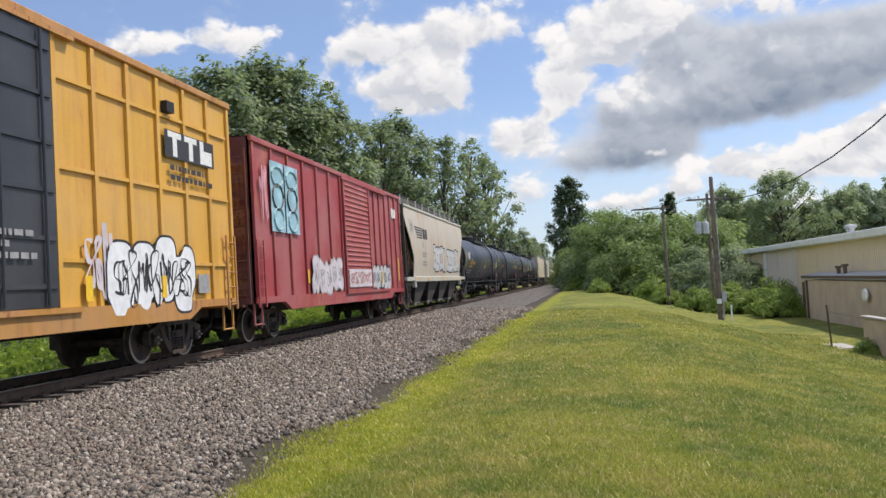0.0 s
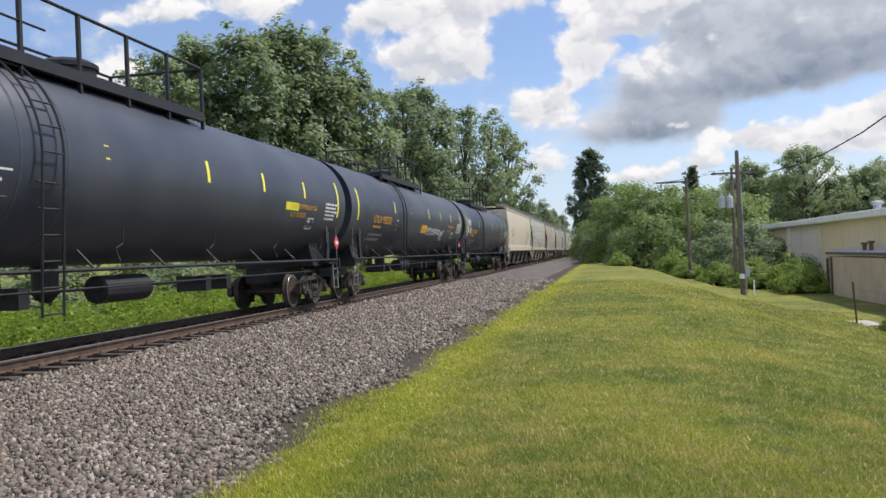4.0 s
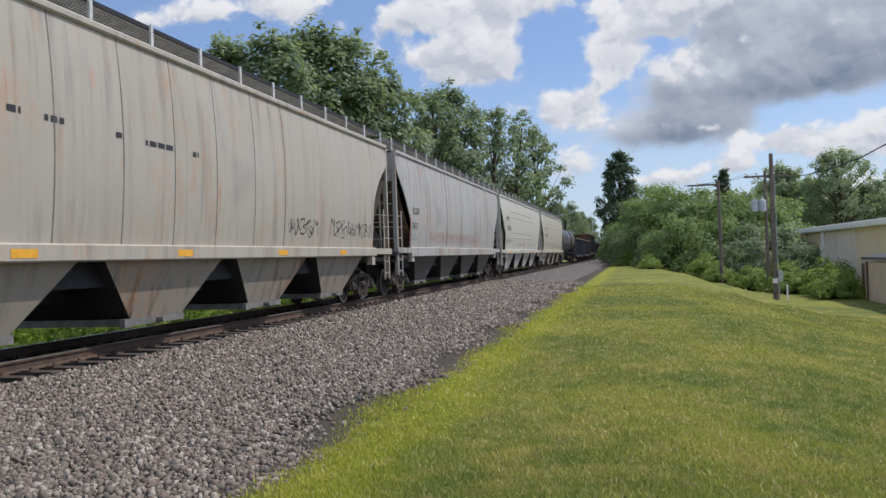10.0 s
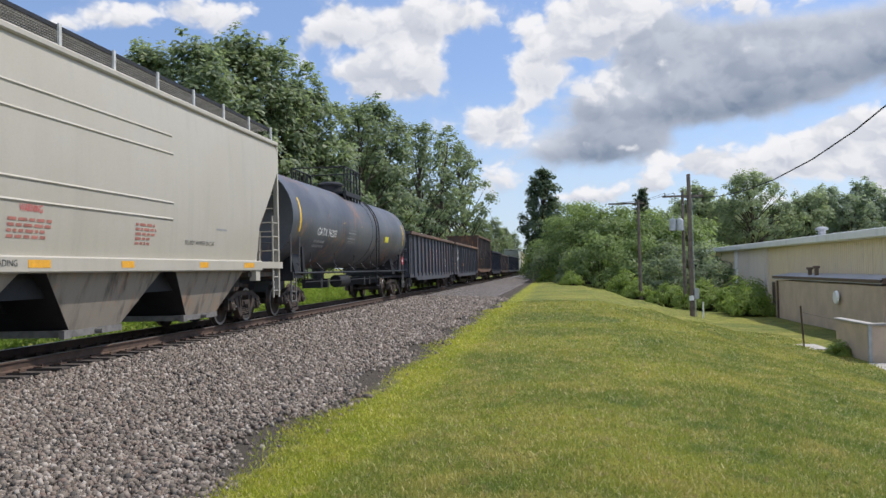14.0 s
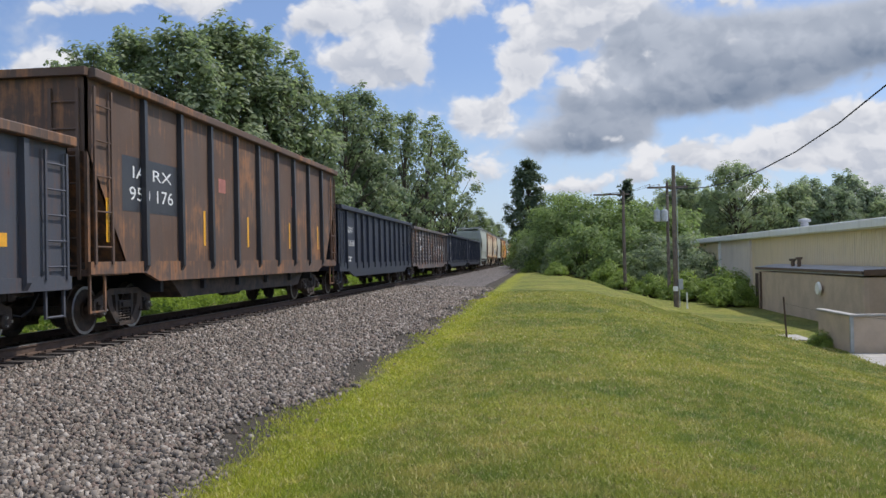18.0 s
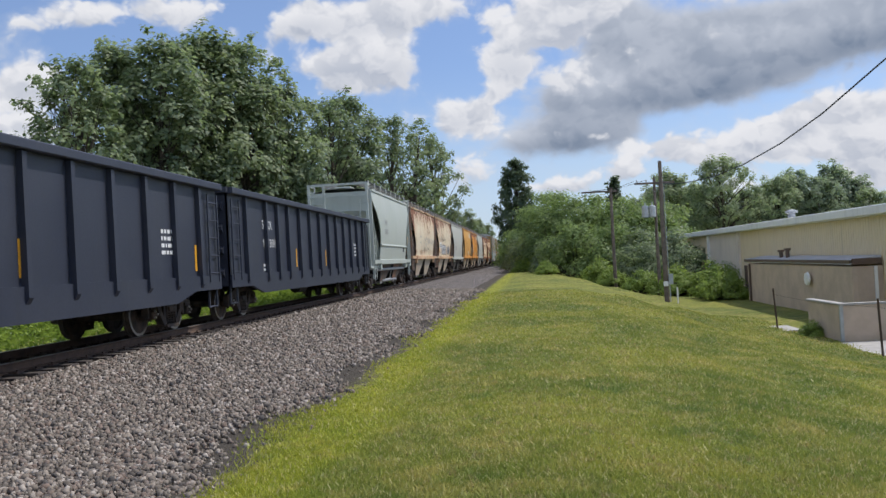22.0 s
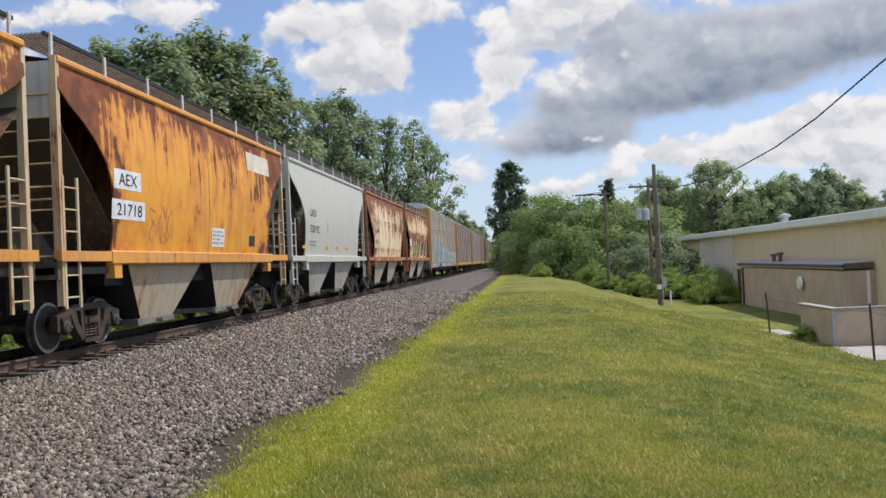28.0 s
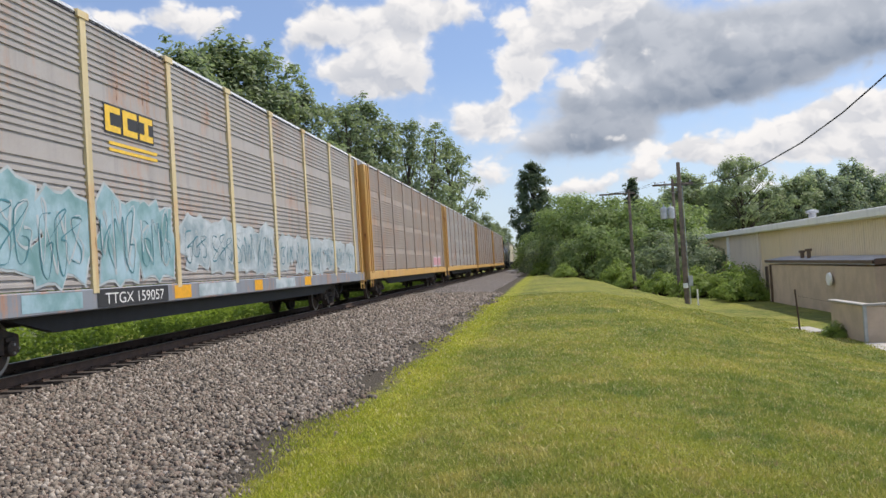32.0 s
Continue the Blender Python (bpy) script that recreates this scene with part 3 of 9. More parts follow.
def patch(geo, y0, y1, z0, z1, surface, off=0.006, side=1, steps=1):
    """A thin painted or taped rectangle that lies on the side of a car."""
    for i in range(steps):
        a, b = z0 + (z1 - z0) * i / steps, z0 + (z1 - z0) * (i + 1) / steps
        geo.add([(side * (surface(a) + off), y0, a), (side * (surface(a) + off), y1, a), (side * (surface(b) + off), y1, b), (side * (surface(b) + off), y0, b)],
                [(0, 1, 2, 3)])
    return geo


def small_print(geo, rng, y0, y1, z0, z1, surface, rows, off=0.007):
    """Rows of unreadable small lettering as short bars."""
    h = (z1 - z0) / rows
    for r in range(rows):
        y = y0
        end = y1 - (y1 - y0) * rng.random() * 0.35
        while y < end:
            w = rng.uniform(0.06, 0.22)
            patch(geo, y, min(y + w, y1), z0 + r * h + h * 0.18, z0 + r * h + h * 0.72, surface, off)
            y += w + 0.05
    return geo


def blob(cy, cz, ry, rz, rng, n=22, wob=0.10, power=2.6):
    pts = []
    ph = [rng.uniform(0, 6.28) for _ in range(3)]
    for i in range(n):
        a = 2 * math.pi * i / n
        k = 1 + wob * math.sin(2 * a + ph[0]) + wob * 0.7 * math.sin(3 * a + ph[1]) + wob * 0.4 * math.sin(5 * a + ph[2])
        c, s = math.cos(a), math.sin(a)
        r = 1.0 / ((abs(c) ** power + abs(s) ** power) ** (1 / power))
        pts.append((cy + ry * k * r * c, cz + rz * k * r * s))
    return pts


def spray(parent, seed, y0, y1, z0, z1, surface, count, fill, line, label, inner=True, wild=False):
    """A row of sprayed letters with outlines on the side of a car; wild ones are angular and crossed by many lines."""
    rng = random.Random(seed)
    w = (y1 - y0) / count
    n = 28

    def lay(pts, off):
        geo = Geo()
        cy, cz = sum(p[0] for p in pts) / n, sum(p[1] for p in pts) / n
        mid = [(cy + (p[0] - cy) * 0.5, cz + (p[1] - cz) * 0.5) for p in pts]
        vs = [(surface(z) + off, y, z) for y, z in pts] + [(surface(z) + off, y, z) for y, z in mid] + [(surface(cz) + off, cy, cz)]
        return geo.add(vs, [(i, (i + 1) % n, n + (i + 1) % n, n + i) for i in range(n)] + [(n + i, n + (i + 1) % n, 2 * n) for i in range(n)])

    for i in range(count):
        cy = y0 + w * (i + 0.5)
        cz = (z0 + z1) / 2 + rng.uniform(-0.06, 0.06) * (z1 - z0)
        ry, rz = w * rng.uniform(0.5, 0.58), (z1 - z0) * rng.uniform(0.42, 0.52)
        tilt = rng.uniform(-0.25, 0.25)
        notch = [(rng.uniform(0, 6.28), rng.uniform(0.16, 0.38), rng.uniform(0.25, 0.5)) for _ in range(3)]

        def outline(grow):
            pts = []
            for k in range(n):
                a = 2 * math.pi * k / n
                c, q = math.cos(a), math.sin(a)
                p = 4.5 if wild else 3.4
                r = 1.0 / ((abs(c) ** p + abs(q) ** p) ** (1 / p))
                for na, depth, wide in notch:
                    d = abs((a - na + math.pi) % (2 * math.pi) - math.pi)
                    r *= 1 - depth * max(0.0, 1 - d / wide)
                if wild:
                    r *= 1 + (0.10 if k % 3 == 0 else -0.05)
                y = c * r * (ry + grow)
                z = q * r * (rz + grow)
                pts.append((cy + y + tilt * z * 0.5, cz + z))
            return pts

        off = 0.004 + 0.0007 * i
        letter = part("graffiti_letter", lay(outline(0.0), off + 0.004), fill, parent, label)
        part("graffiti_outline", lay(outline(0.05), off), line, letter)
        if inner:
            k = 0.85 if wild else 0.6
            scrawl(letter, seed * 31 + i, cy - ry * k, cy + ry * k, cz - rz * k, cz + rz * k, surface, line, 3 if wild else 2, 0.024, off + 0.0075, "graffiti_line")
        if wild:
            scrawl(letter, seed * 37 + i, cy - ry * 0.8, cy + ry * 0.8, cz - rz * 0.9, cz + rz * 0.7, surface, DARK_TEAL, 3, 0.014, off + 0.0095, "graffiti_line")


def bubble(parent, seed, text, y0, y1, z0, z1, surface, fill, line, label, fat=0.075, edge=0.05):
    """Swollen sprayed letters, each with its outline, filling a stretch of a car's side."""
    rng = random.Random(seed)
    w = (y1 - y0) / len(text)

    def glyph(ch, swell):
        cu = bpy.data.curves.new("glyph", "FONT")
        cu.body, cu.size, cu.offset, cu.resolution_u = ch, 1.0, swell, 6
        tmp = bpy.data.objects.new("glyph", cu)
        me = bpy.data.meshes.new_from_object(tmp)
        bpy.data.objects.remove(tmp)
        return me

    for i, ch in enumerate(text):
        letter = None
        tilt, lift = rng.uniform(-0.14, 0.14), rng.uniform(-0.05, 0.05) * (z1 - z0)
        base = glyph(ch, fat)
        us, vs = [v.co.x for v in base.vertices], [v.co.y for v in base.vertices]
        u0, v0 = (min(us) + max(us)) / 2, (min(vs) + max(vs)) / 2
        kv = (z1 - z0) * rng.uniform(0.92, 1.04) / (max(vs) - min(vs))
        ku = min(w * 1.10 / (max(us) - min(us)), kv * 1.5)
        for nm, me, off, mat in (("graffiti_letter", base, 0.0085 + 0.0006 * i, fill), ("graffiti_outline", glyph(ch, fat + edge), 0.004 + 0.0006 * i, line)):
            for v in me.vertices:
                z = (z0 + z1) / 2 + lift + (v.co.y - v0) * kv
                y = y0 + w * (i + 0.5) + (v.co.x - u0) * ku + tilt * (v.co.y - v0) * kv
                v.co = (surface(z) + off, y, z)
            me.materials.clear()
            me.materials.append(mat)
            if letter is None:
                letter = part(nm, me, mat, parent, label)
            else:
                part(nm, me, mat, letter)


def scrawl(parent, seed, y0, y1, z0, z1, surface, material, strokes=7, r=0.018, off=0.004, name="graffiti_tag"):
    """A hand-drawn tag: one running line of paint through uneven letters, thick and thin."""
    rng = random.Random(seed)
    w = (y1 - y0) / strokes
    cz, h = (z0 + z1) / 2, (z1 - z0) / 2
    keys = []
    for i in range(strokes):
        cy = y0 + (i + 0.5) * w
        tall = rng.uniform(0.55, 1.0)
        forms = (((-0.4, -0.9), (-0.3, 0.9), (0.1, 0.2), (0.35, 0.9), (0.4, -0.9)), ((0.3, 0.8), (-0.35, 0.6), (-0.4, -0.6), (0.1, -0.9), (0.4, -0.1), (-0.1, 0.0)),
                 ((-0.35, 0.9), (-0.3, -0.9), (-0.28, 0.1), (0.35, 0.8), (0.0, -0.05), (0.4, -0.9)), ((0.35, 0.75), (-0.3, 0.8), (-0.25, 0.15), (0.3, -0.2), (0.2, -0.85), (-0.4, -0.7)),
                 ((-0.4, 0.5), (-0.1, -0.9), (0.2, 0.7), (0.0, 0.9), (0.45, -0.5)))
        for u, v in forms[rng.randrange(5)]:
            keys.append((cy + w * 0.95 * (u + rng.uniform(-0.12, 0.12)), cz + h * tall * (v + rng.uniform(-0.15, 0.15))))
    line = []
    for k in range(len(keys) - 1):
        a, b, c, d = keys[max(0, k - 1)], keys[k], keys[k + 1], keys[min(len(keys) - 1, k + 2)]
        for q in (0.0, 0.25, 0.5, 0.75):
            line.append(tuple(0.5 * (2 * b[j] + (c[j] - a[j]) * q + (2 * a[j] - 5 * b[j] + 4 * c[j] - d[j]) * q * q + (3 * b[j] - a[j] - 3 * c[j] + d[j]) * q ** 3) for j in (0, 1)))
    line.append(keys[-1])
    vs = []
    for k, (y, z) in enumerate(line):
        p, q = line[max(0, k - 1)], line[min(len(line) - 1, k + 1)]
        ln = math.hypot(q[0] - p[0], q[1] - p[1]) or 1e-3
        m = r * (0.75 + 0.45 * math.sin(k * 0.7 + seed))
        ny, nz = -(q[1] - p[1]) / ln * m, (q[0] - p[0]) / ln * m
        e = off + 0.0002 * (k % 9)
        vs += [(surface(z + nz) + e, y + ny, z + nz), (surface(z - nz) + e, y - ny, z - nz)]
    g = Geo()
    g.add(vs, [(2 * k, 2 * k + 1, 2 * k + 3, 2 * k + 2) for k in range(len(line) - 1)])
    return part(name, g, material, parent)

# ---- freight cars: running gear ----
# Every car stands with its middle at the origin, the rails at z = 0, and runs along y.
AXLE, WHEEL_R = 0.89, 0.457


def wheelset_mesh():
    g = Geo()
    for s in (1, -1):
        g.slot = 0
        rim = [(0.675, 0.10), (0.675, 0.14), (0.715, 0.17), (0.70, 0.37), (0.665, 0.385)]
        g.lathe_x([(s * x, r) for x, r in rim + [(0.655, 0.485), (0.685, 0.485), (0.70, WHEEL_R), (0.79, WHEEL_R - 0.006)]], 0, 0, 24)
        g.slot = 1
        g.lathe_x([(s * 0.785, WHEEL_R - 0.006), (s * 0.794, WHEEL_R - 0.012), (s * 0.794, 0.395), (s * 0.775, 0.385)], 0, 0, 24)
        g.slot = 0
        g.lathe_x([(s * 0.78, 0.385), (s * 0.745, 0.36), (s * 0.735, 0.19), (s * 0.80, 0.15), (s * 0.80, 0.09)], 0, 0, 24)
        g.lathe_x([(s * 0.80, 0.085), (s * 0.93, 0.085), (s * 0.93, 0.118), (s * 1.14, 0.118), (s * 1.16, 0.10), (s * 1.17, 0.05)], 0, 0, 18)
        g.slot = 1
        for k in range(3):
            a = 2.094 * k
            g.lathe_x([(s * 1.165, 0.022), (s * 1.195, 0.022)], 0.072 * math.cos(a), 0.072 * math.sin(a), 6)
    g.slot = 0
    g.lathe_x([(-0.70, 0.088), (0.70, 0.088)], 0, 0, 14)
    return g.mesh("wheelset", STEEL_DARK, WORN_STEEL, smooth=True)


def side_frame_mesh():
    g = Geo()
    x0, x1 = 0.95, 1.09
    g.prism_x([(-0.50, 0.72), (0.50, 0.72), (0.78, 0.63), (1.06, 0.60), (1.10, 0.66), (0.86, 0.72), (0.55, 0.84), (-0.55, 0.84), (-0.86, 0.72), (-1.10, 0.66), (-1.06, 0.60), (-0.78, 0.63)], x0, x1)
    for s in (1, -1):
        g.prism_x([(s * 0.70, 0.66), (s * 0.60, 0.46), (s * 0.34, 0.17), (s * 0.24, 0.17), (s * 0.24, 0.27), (s * 0.46, 0.50), (s * 0.52, 0.72)][::s], x0 - 0.01, x1 + 0.02)
        g.prism_x([(s * 0.24, 0.27), (s * 0.32, 0.27), (s * 0.36, 0.73), (s * 0.26, 0.73)][::s], x0, x1 + 0.01)
        g.prism_x([(s * 0.66, 0.38), (s * 0.75, 0.38), (s * 0.75, 0.64), (s * 0.66, 0.64)][::s], x0, x1)
        g.prism_x([(s * 1.03, 0.38), (s * 1.11, 0.38), (s * 1.11, 0.64), (s * 1.03, 0.64)][::s], x0, x1)
        g.prism_x([(s * 0.77, 0.56), (s * 1.01, 0.56), (s * 1.01, 0.62), (s * 0.77, 0.62)][::s], x0 - 0.03, x1 + 0.03)
    g.box(x0 - 0.06, x1 + 0.06, -0.30, 0.30, 0.13, 0.20)
    return g.mesh("side_frame", STEEL_DARK)


def springs_mesh():
    g = Geo()
    for y in (-0.155, 0.0, 0.155):
        pts = [(1.04 + 0.065 * math.cos(a), y + 0.065 * math.sin(a), 0.205 + 0.245 * a / (2 * math.pi * 5)) for a in np.linspace(0, 2 * math.pi * 5, 36)]
        g.tube(pts, 0.017, 4)
    g.box(0.90, 1.12, -0.24, 0.24, 0.46, 0.60)
    g.box(1.12, 1.16, -0.17, 0.17, 0.49, 0.57)
    return g.mesh("spring_nest", STEEL_DARK)


def brake_mesh():
    g = Geo()
    g.box(-0.9, 0.9, -0.17, 0.17, 0.42, 0.68)
    g.lathe_z([(0.66, 0.22), (0.80, 0.22)], 0, 0, 14)
    for s in (1, -1):
        g.box(-0.72, 0.72, s * 0.36 - 0.04, s * 0.36 + 0.04, 0.36, 0.44)
        g.box(0.62, 0.82, s * 0.40 - 0.03, s * 0.40 + 0.05, 0.28, 0.52)
        g.box(-0.82, -0.62, s * 0.40 - 0.03, s * 0.40 + 0.05, 0.28, 0.52)
    return g.mesh("bolster", STEEL_DARK)


def mirrored(key, me):
    def make():
        m = me.copy()
        m.transform(Matrix.Diagonal((-1, 1, 1, 1)))
        m.flip_normals()
        return m
    return shared(key, make)


WHEELSETS = []


def running_gear(car, yc, y_end, deck=1.05, stub=0.0):
    """Two trucks at +-yc, couplers and centre sill out to +-y_end."""
    ws, sf, sp, bo = shared("ws", wheelset_mesh), shared("sf", side_frame_mesh), shared("sp", springs_mesh), shared("bo", brake_mesh)
    sf2, sp2 = mirrored("sf2", sf), mirrored("sp2", sp)
    for s in (1, -1):
        b = part("truck_bolster", bo, None, car)
        b.location.y = s * yc
        for frame_me, spring_me in ((sf, sp), (sf2, sp2)):
            o = part("truck_side_frame", frame_me, None, car)
            o.location.y = s * yc
            part("spring_nest", spring_me, None, o)
        for k in (1, -1):
            w = part("wheelset", ws, None, car, "steel wheels on a turning axle with worn bright rims")
            w.matrix_parent_inverse = Matrix.Translation((0, s * yc + k * AXLE, WHEEL_R))
            WHEELSETS.append(w)
    if stub:
        for s in (1, -1):
            part("stub_sill", Geo().box(-0.28, 0.28, *sorted((s * (y_end - 0.75), s * (y_end - stub))), 0.72, deck), BLACK_IRON, car)
    else:
        part("centre_sill", Geo().box(-0.28, 0.28, -y_end + 0.75, y_end - 0.75, 0.72, deck), BLACK_IRON, car)
    for s in (1, -1):
        g = Geo()
        g.box(-0.11, 0.11, *sorted((s * (y_end - 0.9), s * (y_end - 0.12))), 0.76, 0.98)
        g.prism_x([(s * (y_end - 0.2), 0.70), (s * (y_end + 0.02), 0.70), (s * (y_end + 0.02), 1.02), (s * (y_end - 0.2), 1.02)][::s], -0.16, 0.13)
        part("coupler", g, STEEL_DARK, car)
        g = Geo()
        g.tube([(0.32, s * (y_end - 0.55), 0.80), (0.34, s * (y_end - 0.3), 0.55), (0.30, s * (y_end - 0.08), 0.42), (0.2, s * y_end, 0.45)], 0.028)
        part("air_hose", g, BLACK_IRON, car)


def ladder_geo(x, y0, y1, z0, z1, rungs, r=0.017, rail=0.03):
    """A ladder that lies along the side of a car."""
    g = Geo()
    for y in (y0, y1):
        g.box(x - 0.012, x + 0.022, y - rail, y + rail, z0, z1)
    for i in range(rungs):
        z = z0 + (z1 - z0) * (i + 0.5) / rungs
        g.tube([(x, y0, z), (x, y1, z)], r, 5)
    return g


def ladder_geo_end(y, x0, x1, z0, z1, rungs, r=0.017, rail=0.03):
    g = Geo()
    for x in (x0, x1):
        g.box(x - rail, x + rail, y - 0.02, y + 0.02, z0, z1)
    for i in range(rungs):
        z = z0 + (z1 - z0) * (i + 0.5) / rungs
        g.tube([(x0, y, z), (x1, y, z)], r, 5)
    return g


def bars(g, pts_list, r):
    for p in pts_list:
        g.tube(p, r, 5)
    return g


# ---- covered hopper ----
def covered_hopper(label, span, body, side_mat, slope, roof_mat, end_mat, trim, bays=3, top=4.85, sill=1.62, bulge=0.10, cut=1.7, sill_h=0.26,
                   bay_mat=None, walk_mat=None, round_cut=False, top_cut=0.55, low=0.34, post_mat=None, frame_out=0.0, beads=(), seams=(), ridge=0.0, end_low=0.95, panel_mat=None):
    """A covered hopper car. span: over the couplers; body: length of the sides; cut: how far the sides step back at each end."""
    car = thing("covered_hopper", label, "hopper car", "cars of the freight train")
    h = body / 2
    mid = (top + sill) / 2
    post_mat = post_mat or trim

    def surface(z):
        k = (z - mid) / ((top - sill) / 2)
        return 1.50 + bulge * (1 - k * k) if sill < z < top else 1.50

    def edge(z):
        """Half length of the side sheet at this height."""
        k = (top - z) / (top - sill)
        if k < 0.18:
            return h
        if round_cut:
            a = min(1.0, (k - 0.18) / 0.5)
            return h - cut * math.sin(a * math.pi / 2) ** 0.8
        return h - cut * min(1.0, (k - 0.18) / top_cut)

    zs = list(np.linspace(sill, top, 15))
    ny = 10
    for s in (1, -1):
        g = Geo()
        vs = [(s * surface(z), -edge(z) + 2 * edge(z) * j / ny, z) for z in zs for j in range(ny + 1)]
        fs = [(i * (ny + 1) + j, i * (ny + 1) + j + 1, (i + 1) * (ny + 1) + j + 1, (i + 1) * (ny + 1) + j) for i in range(len(zs) - 1) for j in range(ny)]
        n0 = len(vs)
        vs += [(v[0] - s * 0.03, v[1], v[2]) for v in vs]
        fs2 = [tuple(q + n0 for q in f)[::-1] for f in fs]
        rim = [j for j in range(ny + 1)] + [i * (ny + 1) + ny for i in range(1, len(zs))] + [(len(zs) - 1) * (ny + 1) + j for j in range(ny - 1, -1, -1)] + [i * (ny + 1) for i in range(len(zs) - 2, 0, -1)]
        fs3 = [(rim[i], rim[(i + 1) % len(rim)], rim[(i + 1) % len(rim)] + n0, rim[i] + n0)[::-1] for i in range(len(rim))]
        alls = fs + fs2 + fs3
        g.add(vs, alls if s == 1 else [f[::-1] for f in alls])
        part("side_sheet", g, side_mat, car, smooth=True)
        g = Geo()
        g.bevel_box(*sorted((s * 1.46, s * 1.60)), -h + cut - 0.15, h - cut + 0.15, sill - sill_h, sill, 0.025)
        for e in (1, -1):
            g.box(*sorted((s * 1.44, s * 1.585)), *sorted((e * (h - cut + 0.1), e * (h + 0.15))), sill - 0.20, sill - 0.02)
            g.box(*sorted((s * 1.40, s * 1.57)), *sorted((e * (h - cut - 0.25), e * (h - cut + 0.05))), sill - 0.52, sill - 0.2)
        part("side_sill", g, trim, car)
        g = Geo()
        g.bevel_box(*sorted((s * 1.42, s * 1.56)), -h, h, top - 0.02, top + 0.11, 0.03)
        part("roof_edge", g, trim, car)
    g = Geo()
    sec = [(-1.47, top + 0.03), (-0.8, top + 0.17), (0, top + 0.23), (0.8, top + 0.17), (1.47, top + 0.03)]
    g.add([(x, y, z) for y in (-h, h) for x, z in sec], [(i, i + 1, 6 + i, 5 + i) for i in range(4)])
    g.add([(x, y, z) for y in (-h, h) for x, z in [(-1.47, top), (1.47, top)]], [(0, 2, 3, 1)])
    part("roof", g, roof_mat, car)
    half = 1.0 if body > 15 else 0.8
    hatch = Geo().bevel_box(-0.4, 0.4, -half, half, top + 0.2, top + 0.34, 0.03).mesh("roof_hatch", side_mat)
    for y in np.linspace(-h + 1.2, h - 1.2, 5 if body > 15 else 3):
        o = part("roof_hatch", hatch, None, car)
        o.location.y = y
    # pressed stiffening beads and welded seams on the sides
    for ya, yb, z in beads:
        g = Geo()
        g.add([(surface(z - 0.03), ya, z - 0.03), (surface(z) + 0.022, ya, z), (surface(z + 0.03), ya, z + 0.03), (surface(z - 0.03), yb, z - 0.03), (surface(z) + 0.022, yb, z), (surface(z + 0.03), yb, z + 0.03)],
              [(0, 3, 4, 1), (1, 4, 5, 2)])
        part("side_bead", g, side_mat, car)
    for y in seams:
        g = Geo()
        for k in range(8):
            za, zb = sill + (top - sill) * k / 8, sill + (top - sill) * (k + 1) / 8
            g.add([(surface(za) + 0.0, y - 0.02, za), (surface(za) + 0.010, y, za), (surface(za) + 0.0, y + 0.02, za), (surface(zb) + 0.0, y - 0.02, zb), (surface(zb) + 0.010, y, zb), (surface(zb), y + 0.02, zb)],
                  [(0, 1, 4, 3), (1, 2, 5, 4)])
        part("weld_seam", g, SEAM_DIRT, car)
    if ridge:
        for s in (1, -1):
            g = Geo()
            e0 = edge(ridge)
            g.prism_y([(s * (surface(ridge + 0.08) - 0.01), ridge + 0.08), (s * (surface(ridge) + 0.05), ridge + 0.02), (s * (surface(ridge) + 0.05), ridge - 0.02), (s * (surface(ridge - 0.08) - 0.01), ridge - 0.08)], -e0, e0)
            part("side_ridge", g, side_mat, car)
            g = Geo()
            g.tube([(s * 1.35, -e0 - 0.4, sill - 0.52), (s * 1.35, e0 + 0.2, sill - 0.52)], 0.075, 10)
            g.tube([(s * 1.1, -2.0, 0.42), (s * 1.1, 2.6, 0.42)], 0.085, 10)
            for y in (-1.4, 0.6, 2.2):
                g.tube([(s * 1.1, y, 0.42), (s * 1.25, y, sill - 0.5)], 0.03, 6)
            part("unloading_pipe", g, GALV, car)
    # running boards of grating, with their stanchions
    wm = walk_mat or STANCHION
    for s in (1, -1):
        g = Geo()
        zt = top + 0.50
        for k in range(9 if s == 1 else 5):
            x = s * (0.62 + (0.085 if s == 1 else 0.17) * k)
            g.box(x - 0.012, x + 0.012, -h - 0.05, h + 0.05, zt - 0.05, zt)
        for y in np.arange(-h, h, 0.07 if s == 1 else 0.16):
            g.box(*sorted((s * 0.60, s * 1.32)), y - 0.011, y + 0.011, zt - 0.035, zt - 0.006)
        part("running_board", g, GRATING, car)
        post = Geo().box(*sorted((s * 1.362, s * 1.40)), -0.036, 0.036, top + 0.06, zt + 0.03).mesh("stanchion", wm)
        for y in np.linspace(-h + 0.1, h - 0.1, int(body / 1.5)):
            o = part("stanchion", post, None, car)
            o.location.y = y
        part("running_board_rail", Geo().box(*sorted((s * 1.325, s * 1.36)), -h - 0.05, h + 0.05, zt - 0.06, zt + 0.01), BLACK_IRON, car)
